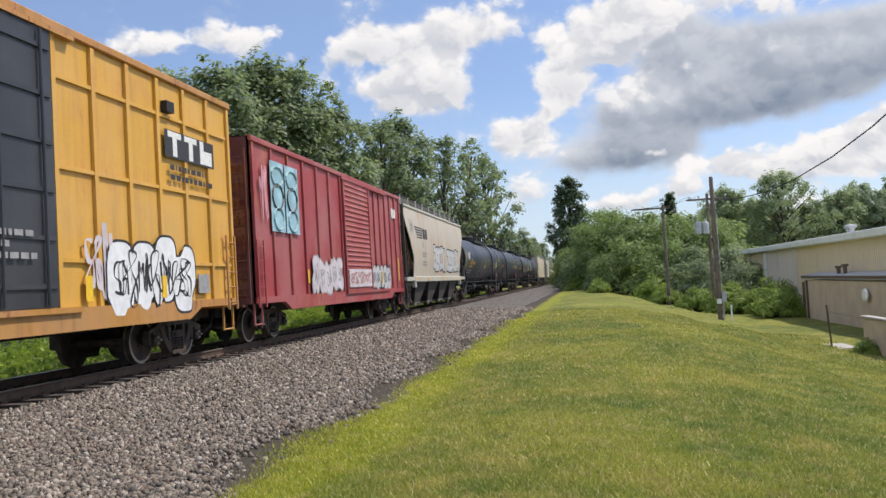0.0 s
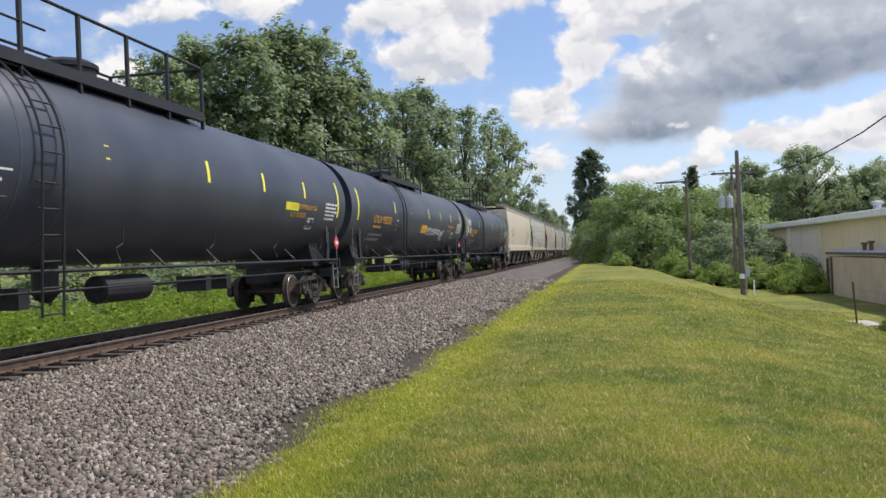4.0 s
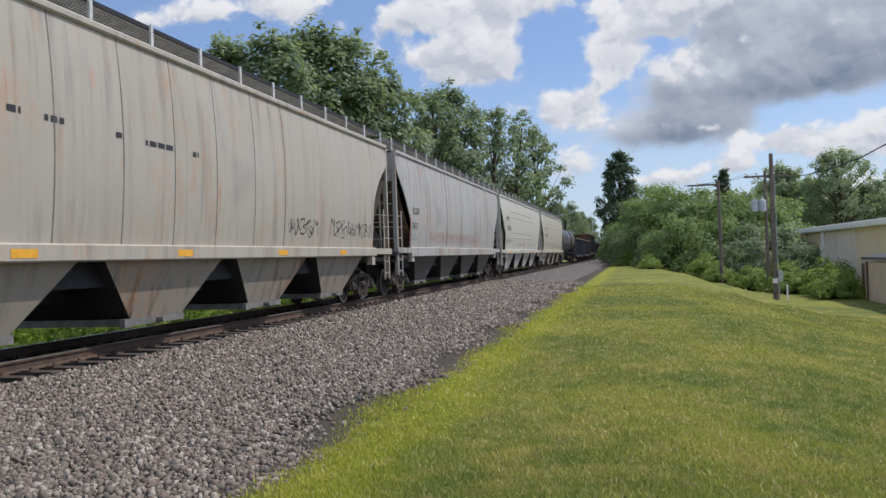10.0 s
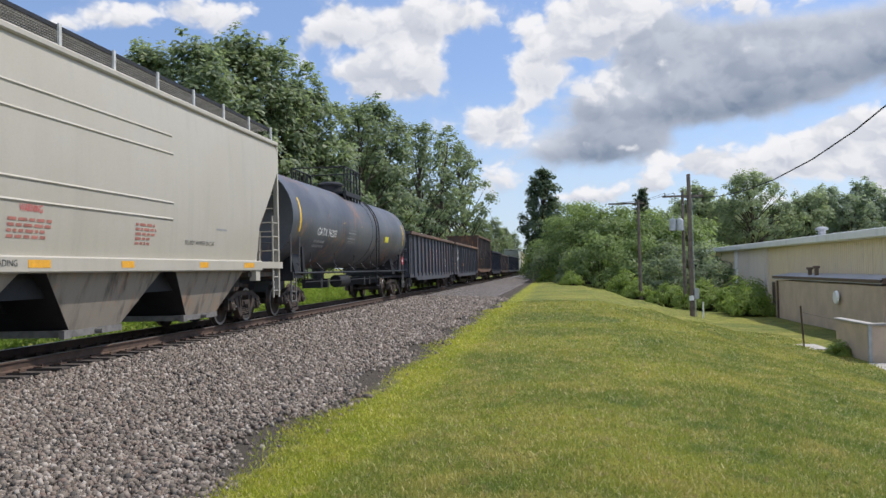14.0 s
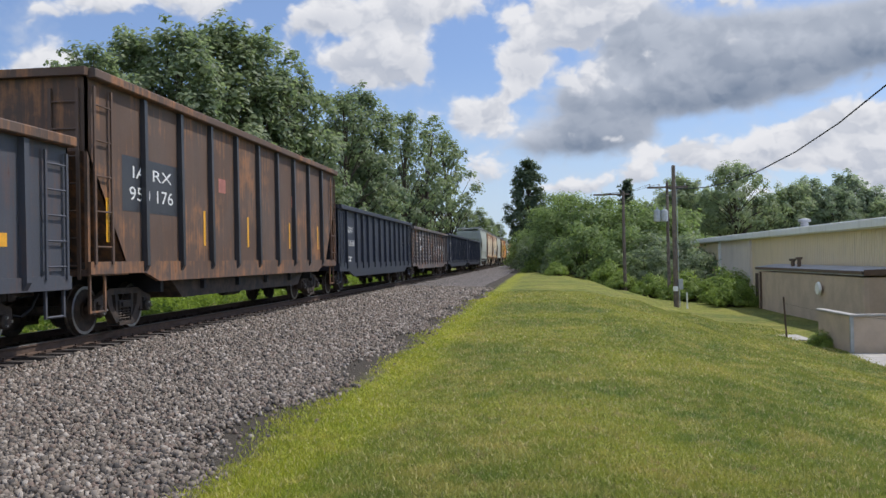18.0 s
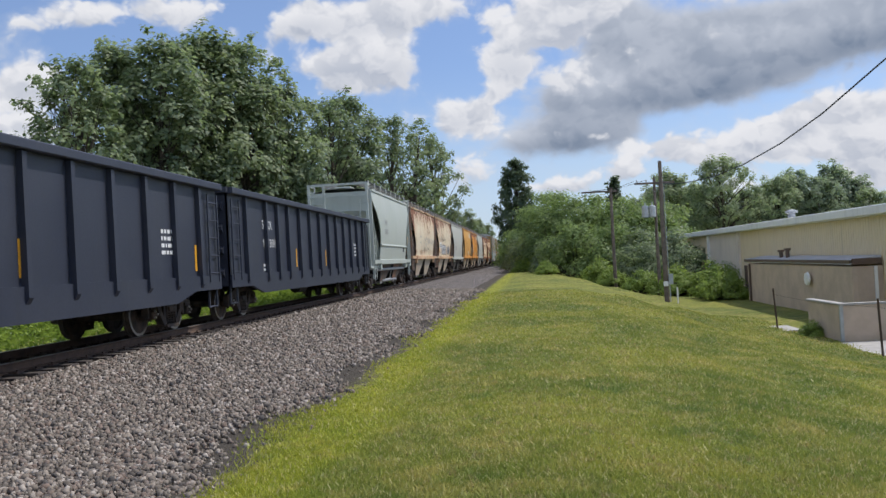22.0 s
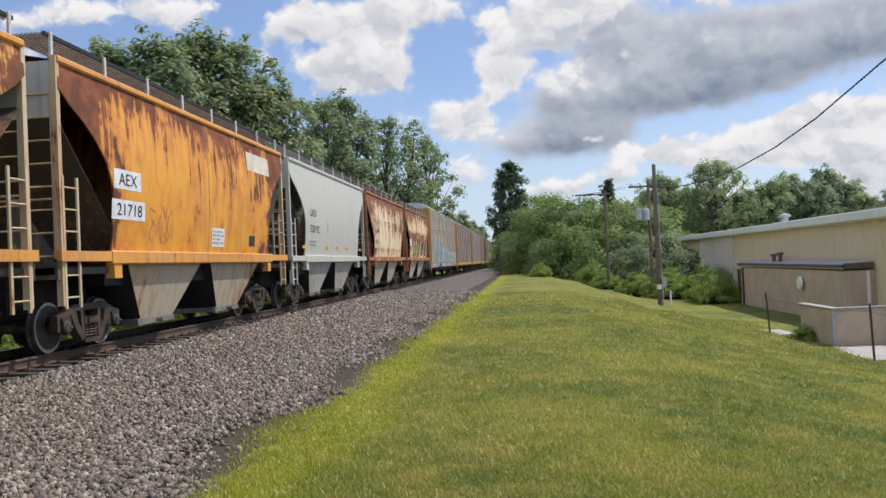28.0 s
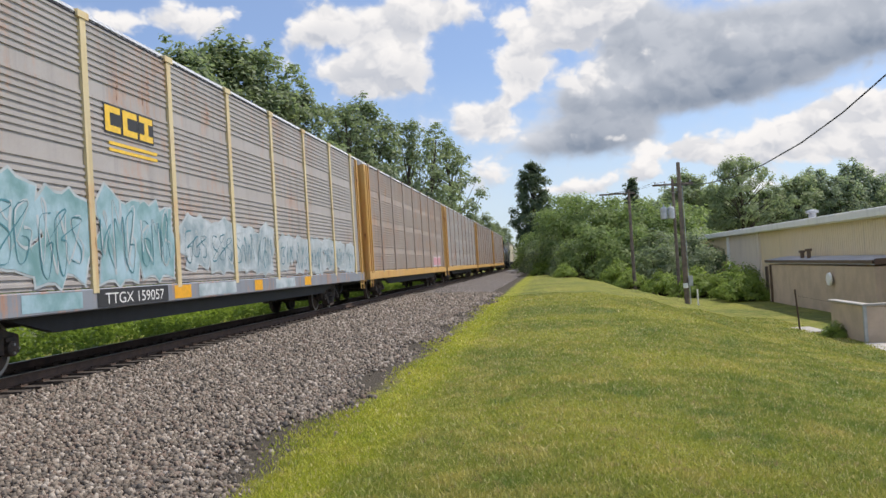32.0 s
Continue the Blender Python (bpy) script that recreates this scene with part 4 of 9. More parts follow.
    # ends
    for e in (1, -1):
        g = Geo()
        ye = e * h
        g.box(-1.49, 1.49, *sorted((ye, ye - e * 0.03)), top - end_low, top + 0.02)
        part("end_panel", g, panel_mat or side_mat, car, "plate at the end of the roof with the car's number")
        g = Geo()
        zin = sill - 0.35
        yin = e * (h - cut - 0.55)
        g.add([(-1.48, ye - e * 0.02, top - end_low), (1.48, ye - e * 0.02, top - end_low), (1.48, yin, zin + 0.3), (-1.48, yin, zin + 0.3),
               (-1.48, ye - e * 0.08, top - end_low - 0.05), (1.48, ye - e * 0.08, top - end_low - 0.05), (1.48, yin - e * 0.06, zin + 0.25), (-1.48, yin - e * 0.06, zin + 0.25)],
              [(0, 1, 2, 3), (7, 6, 5, 4), (0, 4, 5, 1), (1, 5, 6, 2), (2, 6, 7, 3), (3, 7, 4, 0)])
        part("slope_sheet", g, end_mat, car)
        g = Geo()
        g.box(-1.45, 1.45, *sorted((e * (h - cut - 0.5), e * (h + 0.15))), sill - 0.42, sill - 0.30)
        g.box(-1.5, 1.5, *sorted((e * (h + 0.05), e * (h + 0.15))), sill - 0.5, sill - 0.16)
        part("end_platform", g, end_mat, car)
        g = Geo()
        for x in (-0.55, 0.55):
            g.prism_x([(ye - e * 0.1, sill - 0.3), (ye - e * 0.1, sill + 1.0), (e * (h - cut), sill - 0.3)][::e], x - 0.03, x + 0.03)
        g.box(-0.06, 0.06, *sorted((ye - e * 0.14, ye - e * 0.04)), sill - 0.3, top - 0.9)
        part("end_brace", g, end_mat, car)
        for s in (1, -1):
            g = Geo()
            g.box(*sorted((s * 1.42, s * 1.53)), *sorted((ye - e * 0.06, ye + e * 0.05)), sill - 0.95, top + 0.08)
            part("corner_post", g, post_mat, car)
            g = ladder_geo(s * 1.52, ye - e * 0.50, ye - e * 0.04, sill - 1.0, sill + 1.25, 6)
            part("ladder", g, post_mat, car)
            g = ladder_geo_end(ye + e * 0.02, s * 0.92, s * 1.42, sill - 0.3, top - 0.35, 8)
            part("end_ladder", g, post_mat, car)
        g = Geo()
        g.tube([(-1.4, ye + e * 0.10, sill + 0.85), (1.4, ye + e * 0.10, sill + 0.85)], 0.02)
        g.tube([(-0.95, ye + e * 0.05, sill - 0.3), (-0.95, ye + e * 0.10, sill + 0.85)], 0.02)
        g.tube([(0.95, ye + e * 0.05, sill - 0.3), (0.95, ye + e * 0.10, sill + 0.85)], 0.02)
        part("end_handrail", g, post_mat, car)
        if frame_out:
            yf = e * (h + frame_out)
            for s in (1, -1):
                part("frame_post", Geo().box(*sorted((s * 1.38, s * 1.50)), *sorted((yf, yf - e * 0.12)), sill - 0.3, top + 0.38), trim, car)
                part("frame_rail", Geo().box(*sorted((s * 1.38, s * 1.46)), *sorted((yf - e * 0.12, ye)), top + 0.28, top + 0.38), trim, car)
            part("frame_post", Geo().box(-0.75, -0.65, *sorted((yf, yf - e * 0.1)), sill - 0.3, top + 0.28), trim, car)
            part("frame_beam", Geo().box(-1.38, 1.38, *sorted((yf, yf - e * 0.12)), top + 0.28, top + 0.38), trim, car)
            part("frame_beam", Geo().box(-1.38, 1.38, *sorted((yf, yf - e * 0.10)), top - 0.25, top - 0.15), trim, car)
            part("frame_platform", Geo().box(-1.5, 1.5, *sorted((ye + e * 0.15, yf)), sill - 0.42, sill - 0.3), end_mat, car)
    # discharge bays
    y0 = -(h - cut - 0.45)
    w = -2 * y0 / bays
    zt, zb = sill - sill_h + 0.02, low
    # Wide dark box added as backing: stands in for shade between the bays.
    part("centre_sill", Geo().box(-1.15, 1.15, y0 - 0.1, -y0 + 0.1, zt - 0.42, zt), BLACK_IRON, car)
    for i in range(bays):
        yc = y0 + w * (i + 0.5)
        g = Geo()
        a, b = w * 0.43, w * 0.17
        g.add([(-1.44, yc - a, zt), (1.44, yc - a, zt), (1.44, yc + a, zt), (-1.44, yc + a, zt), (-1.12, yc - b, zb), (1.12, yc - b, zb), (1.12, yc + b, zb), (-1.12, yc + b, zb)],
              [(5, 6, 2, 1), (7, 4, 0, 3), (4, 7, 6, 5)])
        # Cross faces are black: the shade in the gaps is put into their colour.
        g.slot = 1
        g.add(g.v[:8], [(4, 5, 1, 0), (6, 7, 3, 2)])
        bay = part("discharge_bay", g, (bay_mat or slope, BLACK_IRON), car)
        g = Geo()
        g.box(-1.14, 1.14, yc - b - 0.14, yc + b + 0.14, zb - 0.06, zb + 0.06)
        g.lathe_x([(1.14, 0.05), (1.28, 0.05)], yc, zb, 10)
        g.box(1.10, 1.20, yc - b - 0.3, yc - b - 0.1, zb - 0.07, zb + 0.07)
        part("outlet_gate", g, GATE_GREY, bay)
    running_gear(car, span / 2 - 2.05, span / 2, sill - 0.4)
    return car, surface


# ---- tank car ----
def tank_car(label, span, shell, mat, r=1.61, zc=2.99, deck_y=-1.25, deck_half=3.55, ladder_y=-3.6, stripes=(-4.85, -2.1, 1.4, 4.2, 6.9), tape=None, bands=True, stripe_z=0.0):
    car = thing("tank_car", label, "tank car", "cars of the freight train")
    h = shell / 2

    def surface(z):
        return math.sqrt(max(0.01, r * r - (z - zc) ** 2))

    g = Geo()
    prof = []
    for a in np.linspace(0, math.pi / 2, 9):
        prof.append((-h + 0.66 * (1 - math.sin(a)), max(0.02, r * math.cos(math.pi / 2 - a))))
    body = prof + [(-h * 0.45, r), (-h * 0.45 + 0.02, r + 0.008), (-0.02, r + 0.008), (0.02, r), (h * 0.45, r)] + [(-y, q) for y, q in prof[::-1]]
    g.lathe_y(body, 0, zc, 56)
    part("tank_shell", g, mat, car, smooth=True)
    for e in (1, -1):
        g = Geo()
        sec = [(1.5 * math.cos(a), zc + (r + 0.02) * math.sin(a)) for a in np.linspace(-2.35, -0.79, 15)]
        yb = e * (h - 1.6)
        g.prism_y(sec + [(1.2, 1.12), (-1.2, 1.12)], yb - 0.35, yb + 0.35)
        part("saddle", g, BLACK_IRON, car)
        g = Geo()
        ye = e * (span / 2 - 0.75)
        g.box(-1.45, 1.45, *sorted((ye, ye - e * 0.9)), 1.16, 1.26)
        g.box(-1.5, 1.5, *sorted((ye - e * 0.06, ye + e * 0.02)), 1.05, 1.32)
        part("end_platform", g, BLACK_IRON, car)
        g = Geo()
        for x in (-1.42, 1.42):
            s = 1 if x > 0 else -1
            yo = ye - e * 0.05
            g.tube([(x, yo, 1.25), (x, yo, 2.45), (x, yo - e * 0.12, 2.57), (x, yo - e * 0.75, 2.57)], 0.022)
            g.tube([(x, yo - e * 0.85, 1.25), (x, yo - e * 0.85, 2.57)], 0.022)
            g.box(x - 0.02, x + 0.02, yo - 0.03, yo + 0.03, 0.42, 1.25)
            g.box(x - 0.02, x + 0.02, yo - e * 0.42 - 0.03, yo - e * 0.42 + 0.03, 0.42, 1.25)
            for z in (0.44, 0.72, 1.0):
                g.tube([(x, yo, z), (x, yo - e * 0.42, z)], 0.017, 5)
        g.tube([(-1.42, ye - e * 0.05, 2.2), (1.42, ye - e * 0.05, 2.2)], 0.02)
        part("end_handrail", g, GATE_GREY, car)
        g = Geo()
        for x in (-1.40, 1.40):
            part("bolster_web", Geo().prism_x([(e * (h - 1.5), 1.2), (e * (h - 1.25), 1.2), (e * (h - 1.15), 2.1), (e * (h - 1.3), 2.1)][::e], x - 0.04, x + 0.04), BLACK_IRON, car)
    g = Geo()
    for s in (1, -1):
        x = s * 1.47
        g.tube([(x, -span / 2 + 0.9, 1.28), (x, span / 2 - 0.9, 1.28)], 0.035)
        for y in np.arange(-h + 1.5, h - 1.0, 2.2):
            g.tube([(x, y, 1.28), (s * 1.15, y, 1.60)], 0.02, 5)
    part("side_running_rail", g, BLACK_IRON, car)
    # fittings under the tank
    g = Geo()
    g.lathe_y([(-1.0, 0.2), (-0.98, 0.25), (0.5, 0.25), (0.52, 0.2)], 0.55, 0.92, 16)
    g.lathe_z([(0.75, 0.1), (0.9, 0.22), (1.55, 0.22)], 0, -1.6, 14)
    g.tube([(0.6, -3.5, 0.95), (0.6, 3.5, 0.95)], 0.03)
    for y in (-4.2, -3.3, 2.6, 3.6):
        g.box(0.2, 0.9, y - 0.12, y + 0.12, 0.72, 1.05)
    g.tube([(1.2, -h + 2.2, 0.98), (1.2, h - 2.2, 0.98)], 0.02)
    part("brake_gear", g, BLACK_IRON, car)
    # top platform with its rails and valve dome
    zt = zc + r
    g = Geo()
    L2 = deck_half
    ya, yb = deck_y - L2, deck_y + L2
    for s in (1, -1):
        g.box(*sorted((s * 0.45, s * 1.1)), ya, yb, zt - 0.16, zt - 0.08)
        g.box(*sorted((s * 1.0, s * 1.12)), ya, yb, zt - 0.24, zt - 0.05)
    part("top_platform", g, BLACK_IRON, car)
    g = Geo()
    for s in (1, -1):
        for y in np.linspace(ya, yb, 6):
            part("railing_post", Geo().box(s * 1.07 - 0.03, s * 1.07 + 0.03, y - 0.03, y + 0.03, zt - 0.4, zt + 0.88), BLACK_IRON, car)
        g.tube([(s * 1.07, ya, zt + 0.9), (s * 1.07, yb, zt + 0.9)], 0.03)
        part("mid_rail", Geo().tube([(s * 1.07, ya, zt + 0.42), (s * 1.07, ya + 2.0, zt + 0.42)], 0.02), BLACK_IRON, car)
    for y in (ya, yb):
        g.tube([(-1.07, y, zt + 0.9), (1.07, y, zt + 0.9)], 0.03)
    part("platform_railing", g, BLACK_IRON, car)
    g = Geo()
    yd = deck_y + 0.5
    g.lathe_z([(zt - 0.15, 0.50), (zt + 0.30, 0.50), (zt + 0.32, 0.54), (zt + 0.40, 0.54), (zt + 0.48, 0.40), (zt + 0.50, 0.05)], 0, yd, 22)
    part("valve_dome", g, BLACK_IRON, car, smooth=True)
    for s in (1, -1):
        g = Geo()
        for dy in (-0.24, 0.24):
            pts = [(s * (r + 0.10) * math.cos(a), ladder_y + dy, zc + (r + 0.10) * math.sin(a)) for a in np.linspace(0.95, 0.0, 9)]
            g.tube(pts + [(s * 1.60, ladder_y + dy, 0.62)], 0.022, 5)
        for a in np.linspace(0.9, 0.0, 5):
            x, z = s * (r + 0.10) * math.cos(a), zc + (r + 0.10) * math.sin(a)
            g.tube([(x, ladder_y - 0.24, z), (x, ladder_y + 0.24, z)], 0.016, 5)
        for z in np.arange(0.66, zc - 0.2, 0.38):
            g.tube([(s * 1.60, ladder_y - 0.24, z), (s * 1.60, ladder_y + 0.24, z)], 0.016, 5)
        part("ladder", g, BLACK_IRON, car)
    if bands:
        for y in (ladder_y - 0.55, ladder_y + 0.5):
            g = Geo()
            g.lathe_y([(y - 0.03, r), (y - 0.03, r + 0.012), (y + 0.03, r + 0.012), (y + 0.03, r)], 0, zc, 48)
            part("weld_band", g, mat, car)
    for y in stripes:
        part("reflective_stripe", patch(Geo(), y - 0.06, y + 0.06, zc - 0.04 + stripe_z, zc + 0.40 + stripe_z, surface, 0.006, steps=4), tape or REFLECT_LEMON, car)
    for y in (-h + 0.75, h - 0.72):
        part("reflective_stripe", patch(Geo(), y - 0.07, y + 0.07, zc - 0.45 + stripe_z * 0.5, zc + 0.60 + stripe_z * 0.5, surface, 0.006, steps=8), tape or REFLECT_LEMON, car)
    for y in (h - 0.55,):
        g = Geo()
        g.prism_x([(y, 1.55), (y + 0.24, 1.79), (y, 2.03), (y - 0.24, 1.79)], 1.44, 1.455)
        pl = part("warning_placard", g, RED_SIGN, car)
        part("placard_panel", Geo().box(1.457, 1.46, y - 0.11, y + 0.11, 1.74, 1.84), WHITE_STENCIL, pl)
        part("placard_holder", Geo().box(1.40, 1.438, y - 0.03, y + 0.03, 1.25, 1.95), BLACK_IRON, car)
    for y in np.linspace(-h + 2.0, h - 2.0, 6):
        part("grab_iron", Geo().tube([(1.50, y, 1.40), (1.42, y, 1.62), (1.36, y + 0.3, 1.70), (1.36, y + 0.34, 1.95)], 0.014, 5), BLACK_IRON, car)
    running_gear(car, span / 2 - 2.0, span / 2, 1.12, stub=3.6)
    return car, surface


def tank_print(car, surface, seed, y, z, material, w=1.6):
    g = small_print(Geo(), random.Random(seed), y, y + w, z - 0.42, z - 0.05, surface, 3)
    part("small_print", g, material, car)


# ---- boxcars ----
def end_corrugation(g, x1, y, e, z0, z1, n):
    for i in range(n):
        a, b = z0 + (z1 - z0) * i / n, z0 + (z1 - z0) * (i + 1) / n
        m = (a + b) / 2
        g.add([(-x1, y, a), (x1, y, a), (x1 - 0.1, y + e * 0.07, m), (-x1 + 0.1, y + e * 0.07, m), (x1, y, b), (-x1, y, b)], [(0, 1, 2, 3)[::e], (3, 2, 4, 5)[::e]])


def boxcar(label, span, body, side_mat, end_mat, roof_mat, door_mat, top=5.12, sill=1.0, ribs=7, door=3.0, plug=False, deep=True, trim=None, door_c=0.0, rails=()):
    car = thing("boxcar", label, "boxcar", "cars of the freight train")
    trim = trim or side_mat
    h = body / 2
    X = 1.52

    def surface(z):
        return X

    for s in (1, -1):
        for e in (1, -1):
            g = Geo()
            g.box(*sorted((s * (X - 0.05), s * X)), *sorted((door_c + e * door / 2, e * h)), sill, top)
            part("side_panel", g, side_mat, car)
            post = Geo().prism_y([(s * X, sill + 0.12), (s * (X + 0.06), sill + 0.16), (s * (X + 0.06), top - 0.14), (s * X, top - 0.1)][::s], -0.055, 0.055).mesh("side_post", side_mat)
            for y in np.linspace(door_c + e * (door / 2 + 0.12), e * (h - 0.12), ribs):
                o = part("side_post", post, None, car)
                o.location.y = y
            for z in rails:
                part("side_rail", Geo().box(*sorted((s * X, s * (X + 0.05))), *sorted((door_c + e * (door / 2 + 0.1), e * (h - 0.25))), z - 0.035, z + 0.035), side_mat, car)
        g = Geo()
        if deep:
            q = h - 2.4
            g.prism_x([(-h, sill), (-h, sill + 0.16), (h, sill + 0.16), (h, sill), (q + 0.5, sill), (q, sill - 0.22), (-q, sill - 0.22), (-q - 0.5, sill)], *sorted((s * (X - 0.04), s * (X + 0.07))))
        else:
            g.box(*sorted((s * (X - 0.04), s * (X + 0.07))), -h, h, sill - 0.1, sill + 0.14)
        part("side_sill", g, trim, car)
        g = Geo()
        g.bevel_box(*sorted((s * (X - 0.06), s * (X + 0.08))), -h, h, top - 0.12, top + 0.03, 0.02)
        part("roof_edge", g, trim, car)
        # door
        g = Geo()
        d = door / 2
        g.box(*sorted((s * (X + 0.02), s * (X + 0.09))), door_c - d, door_c + d, sill + 0.18, top - 0.2)
        dr = part("door", g, door_mat, car, "plug doors with upright locking rods" if plug else "sliding door with pressed panels")
        g = Geo()
        if plug:
            for y in [door_c + q for q in (-d + 0.3, -d * 0.45, -0.06, 0.06, d * 0.45, d - 0.3)]:
                g.tube([(s * (X + 0.14), y, sill + 0.2), (s * (X + 0.14), y, top - 0.25)], 0.028)
            for z in np.linspace(sill + 0.5, top - 0.5, 6):
                g.box(*sorted((s * (X + 0.09), s * (X + 0.125))), door_c - d + 0.05, door_c + d - 0.05, z - 0.035, z + 0.035)
        else:
            for k in range(3):
                za, zb = sill + 0.35 + k * 1.22, sill + 0.35 + k * 1.22 + 1.06
                for z in np.linspace(za, zb, 7):
                    g.prism_y([(s * (X + 0.09), z - 0.055), (s * (X + 0.125), z), (s * (X + 0.09), z + 0.055)][::s], door_c - d + 0.14, door_c + d - 0.14)
            for y in (door_c - d + 0.04, door_c + d - 0.04):
                g.box(*sorted((s * (X + 0.09), s * (X + 0.13))), y - 0.05, y + 0.05, sill + 0.2, top - 0.22)
            g.tube([(s * (X + 0.15), door_c - d - 0.1, sill + 0.1), (s * (X + 0.15), door_c - d - 0.1, top - 0.3)], 0.02)
        part("locking_rods" if plug else "door_ribs", g, door_mat, dr)
        far = door_c + (d * 2.6 if not plug else d + 0.6)
        for za, zb in ((top - 0.2, top - 0.13), (sill + 0.08, sill + 0.17)):
            part("door_track", Geo().box(*sorted((s * X, s * (X + 0.13))), door_c - d - 0.1, far, za, zb), trim, car)
        for e in (1, -1):
            part("ladder", ladder_geo(s * (X + 0.07), e * (h - 0.52), e * (h - 0.08), sill - 0.1, (sill + 1.6) if deep else top - 0.4, 5 if deep else 9), trim, car)
            g = Geo()
            for yy in (h - 0.55, h - 0.05):
                g.box(s * 1.45 - 0.02, s * 1.45 + 0.02, e * yy - 0.025, e * yy + 0.025, 0.48, sill)
            g.tube([(s * 1.45, e * (h - 0.55), 0.5), (s * 1.45, e * (h - 0.05), 0.5)], 0.022, 5)
            part("sill_step", g, trim, car)
    g = Geo()
    sec = [(-X, top), (-0.75, top + 0.06), (0, top + 0.09), (0.75, top + 0.06), (X, top)]
    g.add([(x, y, z) for y in (-h, h) for x, z in sec], [(i, i + 1, 6 + i, 5 + i) for i in range(4)])
    for y in np.arange(-h + 0.6, h - 0.3, 1.05):
        g.prism_y([(-X, top), (0, top + 0.09), (X, top), (X - 0.1, top + 0.05), (0, top + 0.14), (-X + 0.1, top + 0.05)], y - 0.05, y + 0.05)
    part("roof", g, roof_mat, car)
    g = Geo()
    g.box(-X + 0.05, X - 0.05, -h + 0.05, h - 0.05, sill, sill + 0.1)
    part("floor_frame", g, BLACK_IRON, car)
    for e in (1, -1):
        g = Geo()
        g.box(-X, X, *sorted((e * h, e * (h - 0.04))), sill, top)
        end_corrugation(g, X - 0.08, e * h, e, sill + 0.15, top - 0.5, 8)
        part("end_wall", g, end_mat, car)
        part("end_ladder", ladder_geo_end(e * (h + 0.09), 0.95, 1.42, sill, top - 0.3, 9), end_mat, car)
        g = Geo()
        g.box(-1.3, 1.3, *sorted((e * h, e * (h + 0.28))), sill - 0.06, sill - 0.01)
        part("end_platform", g, end_mat, car)
    running_gear(car, h - 2.1, span / 2, sill)
    return car, surface


